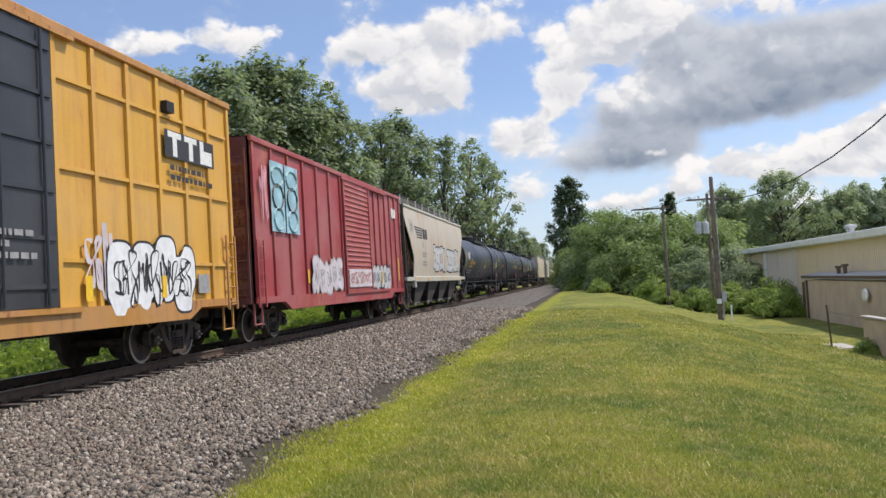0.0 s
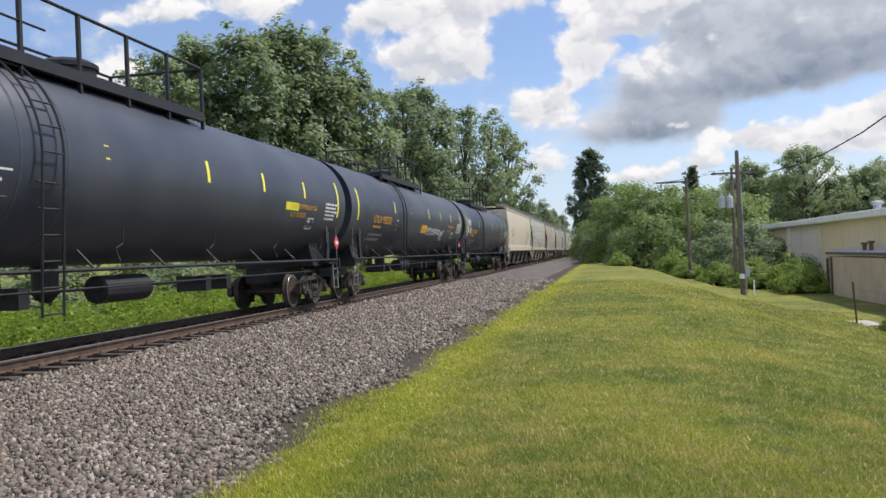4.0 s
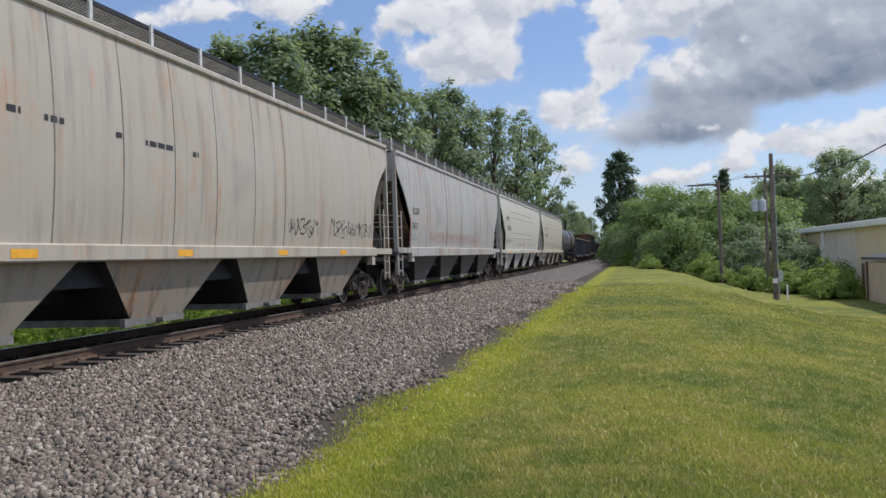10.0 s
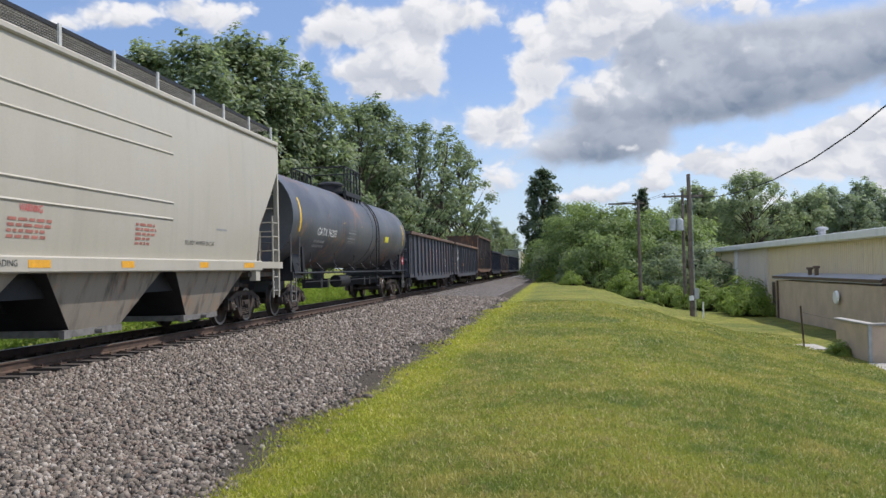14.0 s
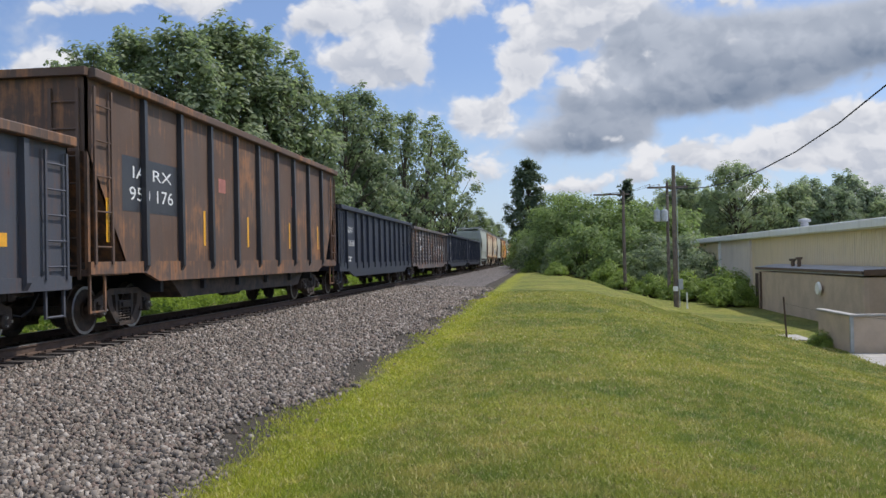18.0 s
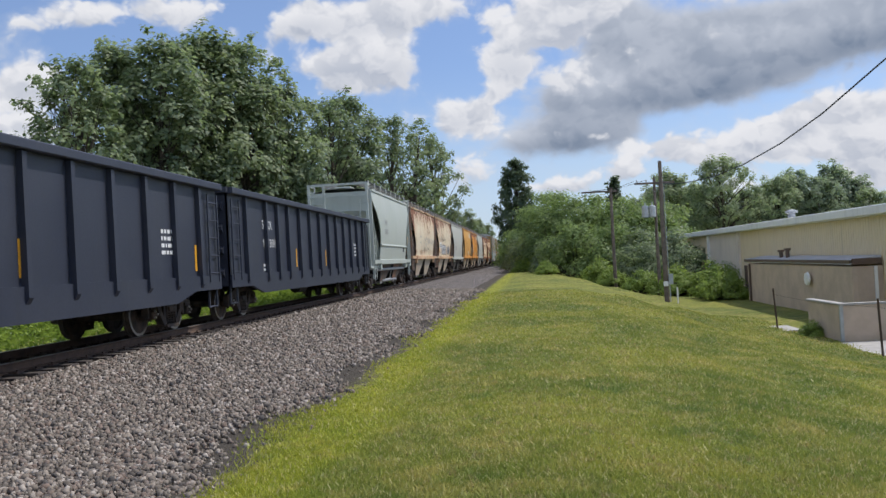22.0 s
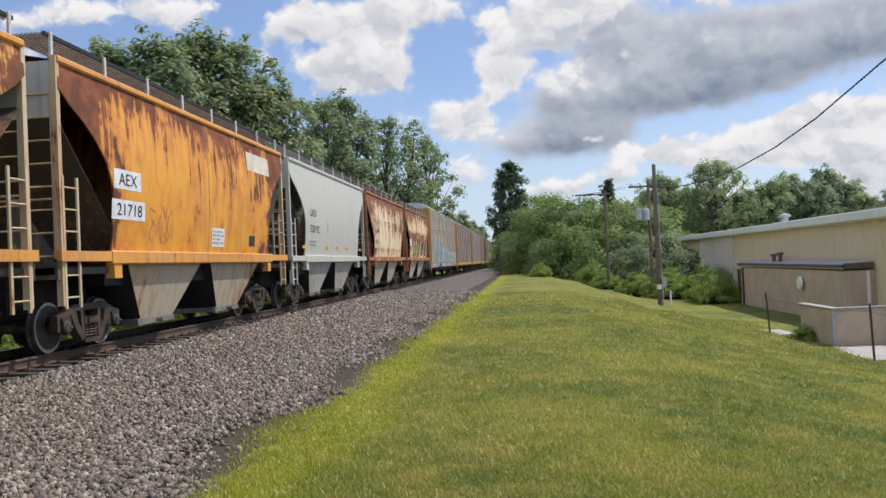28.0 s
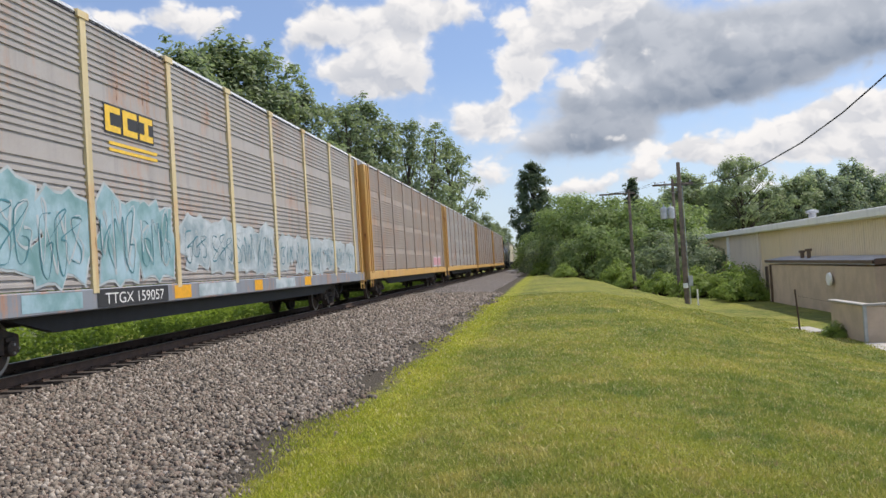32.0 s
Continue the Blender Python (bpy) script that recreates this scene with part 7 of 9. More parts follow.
words("tan_a", "5180", -3.0, 2.6, 0.22, GREY_STENCIL, 0.7)
scrawl(CAR["tan_a"][0], 140, -1.2, 5.0, 2.5, 3.2, CAR["tan_a"][1], GREY_STENCIL, 9, 0.03)
scrawl(CAR["tan_a"][0], 141, -2.0, 3.0, 2.0, 2.5, CAR["tan_a"][1], BLACK_SPRAY, 9, 0.014)
words("tan_b", "GNWR", -4.2, 3.1, 0.22, BLACK_STENCIL, 1.05)
tape("tan_b", -4.5, -3.1, 2.45, 2.95, WHITE_SPRAY, "number_panel", off=0.004)
words("tan_b", "5078", -4.45, 2.55, 0.28, BLACK_STENCIL, 1.2)
spray(CAR["tan_b"][0], 142, -3.0, 0.5, 1.92, 2.8, CAR["tan_b"][1], 5, SILVER, BLACK_SPRAY, "silver graffiti letters with black outlines")
spray(CAR["tan_b"][0], 143, 1.6, 4.0, 1.95, 2.65, CAR["tan_b"][1], 4, GREY_STENCIL, BLACK_SPRAY, "grey graffiti letters")
scrawl(CAR["tan_b"][0], 144, -3.1, 0.6, 3.0, 3.5, CAR["tan_b"][1], BLACK_SPRAY, 8, 0.02)
tape("tan_b", -5.0, -4.5, 2.2, 2.5, ORANGE_TAPE)
words("white_a", "NAHX", -3.4, 3.0, 0.24, GREY_STENCIL, 0.9)
tape("white_a", -3.5, -2.5, 2.45, 2.85, GREY_STENCIL, "faded_panel")
words("orange", "AEX", -4.62, 3.06, 0.24, BLACK_STENCIL, 0.75, off=0.012)
tape("orange", -4.8, -3.68, 2.98, 3.36, WHITE_SPRAY, "number_panel", off=0.005)
words("orange", "21718", -4.7, 2.48, 0.24, BLACK_STENCIL, 1.05, off=0.012)
tape("orange", -4.88, -3.5, 2.40, 2.78, WHITE_SPRAY, "number_panel", off=0.005)
scrawl(CAR["orange"][0], 145, -3.3, -2.1, 1.95, 2.8, CAR["orange"][1], RED_SPRAY, 4, 0.014)
for nm in ("orange", "amber"):
    tape(nm, 3.0, 5.0, 4.15, 4.68, BLEACHED, "bleached_patch")
    tape(nm, 0.2, 1.05, 1.95, 2.42, WHITE_STENCIL, "notice_panel")
    tape(nm, 3.0, 3.5, 2.0, 2.3, BLACK_STENCIL, "data_plate")
    fine_print(nm, 146, 0.25, 1.0, 2.0, 2.38, 4, GREY_STENCIL)
words("white_b", "CAEX", -4.15, 3.2, 0.28, BLACK_STENCIL, 1.0)
words("white_b", "328192", -4.18, 2.62, 0.28, BLACK_STENCIL, 1.45)
fine_print("white_b", 147, -4.2, -3.0, 2.1, 2.35, 2, GREY_STENCIL)
data_box("white_b", -1.5, 2.75, 0.2, 0.3, GREY_STENCIL)
for y in (-5.1, -1.7, 0.1, 2.0, 4.9):
    tape("white_b", y, y + 0.45, 2.02, 2.14, ORANGE_TAPE)
words("rust_a", "GNWR", -4.5, 3.0, 0.26, BLACK_STENCIL, 1.1)
words("rust_a", "5485", -4.5, 2.45, 0.26, BLACK_STENCIL, 0.8)
tape("rust_a", -4.05, -3.92, 2.0, 2.45, ORANGE_TAPE)
for y in (-4.0, -1.0, 2.0, 5.0):
    tape("rust_a", y, y + 0.4, 1.58, 1.7, ORANGE_TAPE, off=0.105)
    tape("rust_b", y - 0.5, y, 1.58, 1.7, ORANGE_TAPE, off=0.105)
tape("rust_b", -5.0, -4.2, 2.55, 3.05, WHITE_SPRAY, "number_panel")
bubble(CAR["rust_b"][0], 148, "RUIN", -3.4, 0.2, 1.86, 2.62, CAR["rust_b"][1], OLIVE_SPRAY, BLACK_SPRAY, "olive graffiti letters with dark outlines", 0.03, 0.035)
bubble(CAR["rust_b"][0], 149, "SPiE", 0.9, 4.2, 1.9, 2.85, CAR["rust_b"][1], BLACK_SPRAY, RUST_TRIM, "black rounded graffiti letters", 0.05, 0.012)
# autoracks
car, sf = CAR["rack0"]
for i in range(3):
    y = -6.55 + i * 0.63
    o = part("logo_outline", patch(Geo(), y - 0.04, y + 0.58, 4.03, 4.58, sf, 0.006), BLACK_STENCIL, car)
    g = patch(Geo(), y, y + 0.54, 4.42, 4.54, sf, 0.010)
    patch(g, y, y + 0.54, 4.07, 4.19, sf, 0.010)
    patch(g, y + (0.0 if i < 2 else 0.2), y + (0.17 if i < 2 else 0.36), 4.15, 4.46, sf, 0.0105)
    part("logo_mark", g, REFLECT_YELLOW, car)
part("logo_bar", patch(Geo(), -6.45, -4.6, 3.84, 3.90, sf, 0.008), REFLECT_YELLOW, car)
part("logo_bar", patch(Geo(), -6.45, -4.6, 3.72, 3.78, sf, 0.008), REFLECT_YELLOW, car)
part("number_panel", patch(Geo(), -7.15, -4.5, 0.95, 1.26, lambda z: 1.575, 0.003), BLACK_STENCIL, car)
words("rack0", "TTGX 159057", -6.9, 1.0, 0.20, WHITE_STENCIL, 2.2, off=0.04)
spray(car, 150, -10.2, -7.35, 1.36, 3.05, sf, 2, TEAL, CHALKY, "teal graffiti letters with white outlines", wild=True)
spray(car, 151, -7.0, -4.15, 1.36, 2.95, sf, 2, TEAL, CHALKY, "teal graffiti letters with white outlines", wild=True)
spray(car, 152, -3.7, 2.2, 1.36, 2.7, sf, 4, PALE_BLUE, CHALKY, "pale blue graffiti letters with white outlines", wild=True)
spray(car, 153, 2.7, 12.0, 1.36, 2.45, sf, 6, CHALKY, PALE_BLUE, "white graffiti letters", wild=True)
for y, w, m in ((-11.5, 1.4, PALE_BLUE), (-9.2, 1.6, TEAL), (-4.2, 0.8, ORANGE_TAPE), (-3.0, 2.2, PALE_BLUE), (0.5, 0.6, ORANGE_TAPE), (2.2, 1.8, PALE_BLUE), (5.0, 0.7, ORANGE_TAPE)):
    part("sill_paint", patch(Geo(), y, y + w, 0.97, 1.24, lambda z: 1.572, 0.003), m, car)
spray(CAR["rack1"][0], 154, 7.0, 10.5, 1.36, 2.0, CAR["rack1"][1], 4, PINK_SPRAY, WHITE_SPRAY, "small pink graffiti letters", False)
# numbers on the end plates that face the viewer
for nm, a, b in (("beige", "EQUX", "13036"), ("orange", "AEX", "21718"), ("tan_a", "GNWR", "5180"), ("tan_b", "GNWR", "5078"), ("tagged", "CBFX", "398430"), ("pale", "MBKX", "150103"), ("cream", "CBFX", "398369"), ("warm", "NS", "296529")):
    car, sf = CAR[nm]
    panel = next(o for o in car.children if o.name.startswith("end_panel") and o.data.vertices[0].co.y < 0)
    y_end = min(v.co.y for v in panel.data.vertices)
    z_top = max(v.co.z for v in panel.data.vertices)
    for k, text in enumerate((a, b)):
        ob = lettering(text, 0.17, BLACK_STENCIL, panel, 0, 0, lambda z: 0)
        co = [(v.co.y, v.co.z) for v in ob.data.vertices]
        w = max(p[0] for p in co)
        for v, (u, z) in zip(ob.data.vertices, co):
            v.co = (0.55 + u - w / 2, y_end - 0.006, z_top - 0.32 - 0.28 * k + z)

# the far end of the train: copies of cars already built
tail = edges[-1]
for k in (6, 7, 8, 22, 24, 21, 7, 9, 25, 11):
    reach = edges[k + 1] - edges[k]
    c = copy_thing(order[k], Matrix.Identity(4))
    WHEELSETS.extend(o for o in c.children if o.name.startswith("wheelset"))
    U[c] = tail + reach / 2
    tail += reach
    order.append(c)



def travelled(t):
    s = t / 32.0
    return 590.89 * s - 1.63 * s * s - 35.27 * s ** 3


def motions():
    """The train runs towards the viewer; every axle turns with it."""
    for car in order:
        walk(car, [(t, pose(TRACK_X, U[car] - travelled(t), 0)) for t in np.linspace(0, 32, 17)])
    first = WHEELSETS[0]
    turn = []
    for i in range(961):
        t = i / 30.0
        a = -math.degrees(travelled(t) / WHEEL_R)
        turn.append((t, pose(0, 0, 0, -a % 360.0, 0, 0)))
    walk(first, turn)
    act, slot = first.animation_data.action, first.animation_data.action_slot
    for w in WHEELSETS[1:]:
        w.animation_data_create()
        w.animation_data.action = act
        w.animation_data.action_slot = slot

# ---- ground ----
def lawn_z(x, y):
    """Height of the ground. Rails at 0; the lawn lies a little lower and falls away from the track."""
    knots = [(-400, -2.2), (-60, -1.6), (-20, -1.0), (-13.6, -0.75), (-12.2, -0.55), (-2.7, -0.42), (0.0, -0.36), (2.0, -0.45), (4.0, -0.80), (6.5, -1.5), (9.0, -2.05), (11, -2.2), (16, -2.25), (60, -2.4), (400, -3.0)]
    for (xa, za), (xb, zb) in zip(knots, knots[1:]):
        if x <= xb:
            k = (x - xa) / (xb - xa)
            k = k * k * (3 - 2 * k)
            return za + (zb - za) * max(0.0, k)
    return knots[-1][1]


def ground_sheet():
    xs = [-3000, -1200, -500, -200, -100, -60, -40, -28, -20, -16, -13.5, -12.3] + list(np.arange(-3.4, 12.01, 0.35)) + [13, 15, 18, 24, 34, 60, 120, 300, 900, 3000]
    ys = [-600, -200, -60, -20, -8, -3] + list(np.arange(0, 60, 1.0)) + [64, 70, 80, 95, 120, 160, 240, 400, 800, 1600, 4000]
    g = Geo()
    vs = []
    for y in ys:
        for x in xs:
            n = noise.noise((x * 0.25, y * 0.25, 0.0)) * 0.05 if 0 < y < 80 and -3 < x < 14 else 0.0
            vs.append((x, y, lawn_z(x, y) + n))
    w = len(xs)
    fs = [(j * w + i, j * w + i + 1, (j + 1) * w + i + 1, (j + 1) * w + i) for j in range(len(ys) - 1) for i in range(w - 1)]
    g.add(vs, fs)
    ob = new("ground", g.mesh("ground", LAWN, smooth=True))
    tagged(ob, "mown green lawn with straw patches beside the track", "lawn", kind="structure")


def bed_z(x):
    """Top of the stone bed across the track."""
    k = x - TRACK_X
    if abs(k) < 1.45:
        return -0.235
    if k > 0:
        return -0.235 - min(k - 1.45, 5.2) * 0.035
    return -0.235 - min(-k - 1.45, 2.2) * 0.22


def ballast():
    g = Geo()
    xs = [-13.0, -12.2, -11.4, -10.7] + list(np.arange(-10.2, -3.3, 0.4)) + [-3.0]
    ys = [-400, -100, -30] + list(np.arange(-4, 40, 1.0)) + list(np.arange(42, 90, 4.0)) + [100, 130, 170, 230, 320, 500, 900, 1500]
    vs = []
    for y in ys:
        for i, x in enumerate(xs):
            e = 0.0
            if i == len(xs) - 1:
                e = noise.noise((0.0, y * 0.45, 3.0)) * 0.55 - max(0.0, min(y, 60)) * 0.006
            z = bed_z(x)
            if i == len(xs) - 1:
                z = lawn_z(x + e, y) - 0.04
            if i == 0:
                z = lawn_z(x, y) - 0.05
            vs.append((x + e, y, z + noise.noise((x * 0.8, y * 0.8, 5.0)) * 0.03))
    w = len(xs)
    g.add(vs, [(j * w + i, j * w + i + 1, (j + 1) * w + i + 1, (j + 1) * w + i) for j in range(len(ys) - 1) for i in range(w - 1)])
    ob = new("ballast_bed", g.mesh("ballast_bed", BED, smooth=True))
    tagged(ob, "bed of grey crushed stone under and beside the track", "ballast", kind="structure")


def rails():
    for s in (1, -1):
        x = TRACK_X + s * 0.755
        sec = [(-0.07, -0.17), (0.07, -0.17), (0.07, -0.158), (0.012, -0.135), (0.012, -0.045), (0.036, -0.035), (0.036, -0.006), (0.028, 0.0), (-0.028, 0.0), (-0.036, -0.006), (-0.036, -0.035), (-0.012, -0.045), (-0.012, -0.135), (-0.07, -0.158)]
        g = Geo()
        n = len(sec)
        vs = [(x + a, y, z) for y in (-300, 1200) for a, z in sec]
        for i in range(n):
            g.slot = 1 if i in (6, 7, 8) else 0
            g.add([vs[i], vs[(i + 1) % n], vs[n + (i + 1) % n], vs[n + i]], [(3, 2, 1, 0)])
        ob = new("rail", g.mesh("rail", RAIL_RUST, WORN_STEEL))
        tagged(ob, "rusty steel rail with a bright worn head", "rail", "rails", kind="structure")


def sleepers():
    rng = random.Random(3)
    tie = Geo().bevel_box(-1.3, 1.3, -0.115, 0.115, -0.18, 0.0, 0.012)
    plate = Geo()
    for s in (1, -1):
        plate.box(s * 0.755 - 0.18, s * 0.755 + 0.18, -0.09, 0.09, 0.0, 0.022)
        for k in (-0.12, 0.12):
            plate.box(s * 0.755 + k - 0.015, s * 0.755 + k + 0.015, -0.015, 0.015, 0.02, 0.05)
    tm, pm = tie.mesh("sleeper", TIMBER), plate.mesh("tie_plate", RAIL_RUST)
    track = thing("track_ties", "dark creosoted timber ties under the rails", "railway ties", kind="structure")
    for i in range(150):
        o = part("tie", tm, None, track)
        o.location = (TRACK_X + rng.uniform(-0.05, 0.05), 1.0 + i * 0.53, -0.172 + rng.uniform(-0.008, 0.004))
        o.rotation_euler.z = rng.uniform(-0.012, 0.012)
        part("tie_plate", pm, None, o)
    g = Geo()
    y = 1.0 + 150 * 0.53
    while y < 330:
        g.box(TRACK_X - 1.3, TRACK_X + 1.3, y - 0.115, y + 0.115, -0.33, -0.172)
        y += 0.53
    tagged(part("tie_row", g, TIMBER, track), kind="stuff")



ground_sheet()
ballast()
rails()
sleepers()


# ---- stones and grass blades ----
def quads_mesh(name, v, f, mat):
    me = bpy.data.meshes.new(name)
    me.vertices.add(len(v))
    me.vertices.foreach_set("co", np.asarray(v, dtype=np.float32).ravel())
    k = f.shape[1]
    me.loops.add(f.size)
    me.loops.foreach_set("vertex_index", f.ravel().astype(np.int32))
    me.polygons.add(len(f))
    me.polygons.foreach_set("loop_start", np.arange(0, f.size, k, dtype=np.int32))
    me.update(calc_edges=True)
    me.materials.append(mat)
    return me


def stones():
    rng = np.random.default_rng(8)
    n = 82000
    y = 3.0 * np.exp(rng.random(n) * math.log(48 / 3.0))
    x = rng.uniform(-7.95, -2.35, n)
    keep = (y > np.abs(x) / 0.95) & (rng.random(n) < np.clip((-2.75 - x + 0.35 * np.sin(y * 1.3)) / 0.5, 0.05, 1.0))
    x, y = x[keep], y[keep]
    n = len(x)
    z = np.array([bed_z(a) for a in x])
    edge = np.clip((x + 3.4) / 0.9, 0, 1)
    z = z * (1 - edge) + (np.array([lawn_z(a, b) for a, b in zip(x, y)]) - 0.02) * edge
    cube = np.array([[-1, -1, -1], [1, -1, -1], [1, 1, -1], [-1, 1, -1], [-1, -1, 1], [1, -1, 1], [1, 1, 1], [-1, 1, 1]], float)
    size = (0.014 + 0.021 * rng.random(n) ** 1.5) * (1 + np.clip(y - 8, 0, 40) * 0.028)
    shape = cube[None] * (0.62 + 0.38 * rng.random((n, 8, 3)))
    shape[:, 4:, :2] *= rng.uniform(0.35, 0.95, (n, 1, 1))
    shape *= rng.uniform(0.6, 1.25, (n, 1, 3)) * size[:, None, None]
    a, b = rng.uniform(0, 6.28, n), rng.normal(0, 0.5, n)
    ca, sa, cb, sb = np.cos(a), np.sin(a), np.cos(b), np.sin(b)
    X, Y, Z = shape[..., 0], shape[..., 1], shape[..., 2]
    X2, Z2 = X * cb[:, None] - Z * sb[:, None], X * sb[:, None] + Z * cb[:, None]
    X3, Y3 = X2 * ca[:, None] - Y * sa[:, None], X2 * sa[:, None] + Y * ca[:, None]
    v = np.stack([X3 + x[:, None], Y3 + y[:, None], Z2 + z[:, None] + size[:, None] * rng.uniform(0.1, 0.7, n)[:, None]], axis=-1).reshape(-1, 3)
    f0 = np.array([[0, 3, 2, 1], [4, 5, 6, 7], [0, 1, 5, 4], [1, 2, 6, 5], [2, 3, 7, 6], [3, 0, 4, 7]])
    f = (f0[None] + 8 * np.arange(n)[:, None, None]).reshape(-1, 4)
    ob = new("ballast_stones", quads_mesh("ballast_stones", v, f, STONE))
    tagged(ob, "loose grey and rust-tinged crushed stones beside the track", "stones", kind="stuff")


def grass():
    rng = np.random.default_rng(9)
    n = 430000
    y = 2.2 * np.exp(rng.random(n) * math.log(42 / 2.2))
    x = y * rng.uniform(-0.66, 0.72, n)
    turn, far = rng.uniform(0, 2 * math.pi, 55000), 7.0 * rng.random(55000) ** 0.6
    x, y = np.concatenate([x, far * np.cos(turn)]), np.concatenate([y, far * np.sin(turn)])
    n = len(x)
    edge = -2.45 + 0.35 * np.sin(y * 0.9) * np.sin(y * 0.37 + 1.0) - np.clip(y, 0, 60) * 0.006
    keep = (x > edge - 0.35 * rng.random(n) ** 3) & (x < 10.5)
    x, y = x[keep], y[keep]
    n = len(x)
    z = np.array([lawn_z(a, b) for a, b in zip(x, y)])
    z += np.array([noise.noise((a * 0.25, b * 0.25, 0.0)) for a, b in zip(x, y)]) * 0.05
    h = rng.uniform(0.016, 0.046, n) * (1 + np.abs(y) * 0.012)
    w = 0.0030 * (0.7 + rng.random(n)) * (1 + np.abs(y) * 0.20)
    a = rng.uniform(0, 6.28, n)
    lean = rng.normal(0, 0.55, (n, 2)) * h[:, None]
    p0 = np.stack([x - np.cos(a) * w, y - np.sin(a) * w, z - 0.004], axis=-1)
    p1 = np.stack([x + np.cos(a) * w, y + np.sin(a) * w, z - 0.004], axis=-1)
    p2 = np.stack([x + lean[:, 0], y + lean[:, 1], z + h], axis=-1)
    v = np.stack([p0, p1, p2], axis=1).reshape(-1, 3)
    f = np.arange(3 * n).reshape(-1, 3)
    ob = new("grass", quads_mesh("grass", v, f, BLADE))
    tagged(ob, "short mown grass with straw and yellow blades", "grass", kind="stuff")


stones()
grass()

# ---- trees and bushes ----
# Mid and dark greens are lightened and greyed to carry some haze.
LEAF_MID = leaf_material("leaf_mid_green", (0.175, 0.225, 0.130), (0.37, 0.425, 0.230), 0.60)
LEAF_DARK = leaf_material("leaf_dark_green", (0.145, 0.195, 0.125), (0.33, 0.385, 0.215), 0.60)
LEAF_DEEP = leaf_material("leaf_deep_green", (0.060, 0.095, 0.060), (0.13, 0.175, 0.10), 0.45)
LEAF_BRIGHT = leaf_material("leaf_bright_green", (0.215, 0.30, 0.065), (0.38, 0.48, 0.11), 0.60)
# Pale, far and bluish greens have the distance haze mixed into the leaf colour.
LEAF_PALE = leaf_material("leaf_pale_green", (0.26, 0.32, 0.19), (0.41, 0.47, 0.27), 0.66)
LEAF_FAR = leaf_material("leaf_far_haze_green", (0.32, 0.39, 0.23), (0.50, 0.56, 0.33), 0.66)
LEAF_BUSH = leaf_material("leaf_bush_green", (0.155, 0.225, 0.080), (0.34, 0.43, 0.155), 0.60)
LEAF_HAZE = leaf_material("leaf_green_with_haze", (0.27, 0.34, 0.24), (0.42, 0.48, 0.33), 0.66)
WEED = leaf_material("weed_green", (0.12, 0.19, 0.022), (0.30, 0.40, 0.055), 0.45)


def leaf_cloud(centres, radii, per, size, seed, flat=0.8, core=(0, 0, 0)):
    """Many small leaf faces on the outside of clumps, turned outwards and up as leaves are."""
    rng = np.random.default_rng(seed)
    pts, ups = [], []
    for c, r in zip(centres, radii):
        n = max(10, int(per * r * r))
        d = rng.normal(size=(n, 3))
        d /= np.linalg.norm(d, axis=1)[:, None]
        d[:, 2] = np.where(d[:, 2] < -0.6, -d[:, 2] * 0.6, d[:, 2])
        rad = r * rng.random(n) ** 0.42 * (1.0 + 0.22 * rng.random(n) ** 4)
        c = np.asarray(c, float)
        o = c - np.asarray(core, float)
        o = o / (np.linalg.norm(o) + 0.01)
        pts.append(c + d * rad[:, None] * np.array([1, 1, flat]))
        ups.append(d * 0.7 + o * 0.45)
    p, up = np.concatenate(pts), np.concatenate(ups)
    n = len(p)
    up = up + np.array([0, 0, 0.40]) + rng.normal(size=(n, 3)) * 0.30
    up /= np.linalg.norm(up, axis=1)[:, None]
    a = np.cross(up, rng.normal(size=(n, 3)))
    a /= np.linalg.norm(a, axis=1)[:, None]
    b = np.cross(up, a)
    s = size * rng.uniform(0.6, 1.25, n)[:, None]
    leaf = np.stack([p - a * s * 0.95, p + b * s * 0.66 - a * s * 0.1, p + a * s * 0.95, p - b * s * 0.66 + a * s * 0.1], axis=1).reshape(-1, 3)
    return leaf, np.arange(4 * n).reshape(-1, 4)


def raw_mesh(name, v, f, *mats):
    me = bpy.data.meshes.new(name)
    me.vertices.add(len(v))
    me.vertices.foreach_set("co", np.asarray(v, dtype=np.float32).ravel())
    k = f.shape[1]
    me.loops.add(f.size)
    me.loops.foreach_set("vertex_index", f.ravel().astype(np.int32))
    me.polygons.add(len(f))
    me.polygons.foreach_set("loop_start", np.arange(0, f.size, k, dtype=np.int32))
    me.update(calc_edges=True)
    for m in mats:
        me.materials.append(m)
    return me


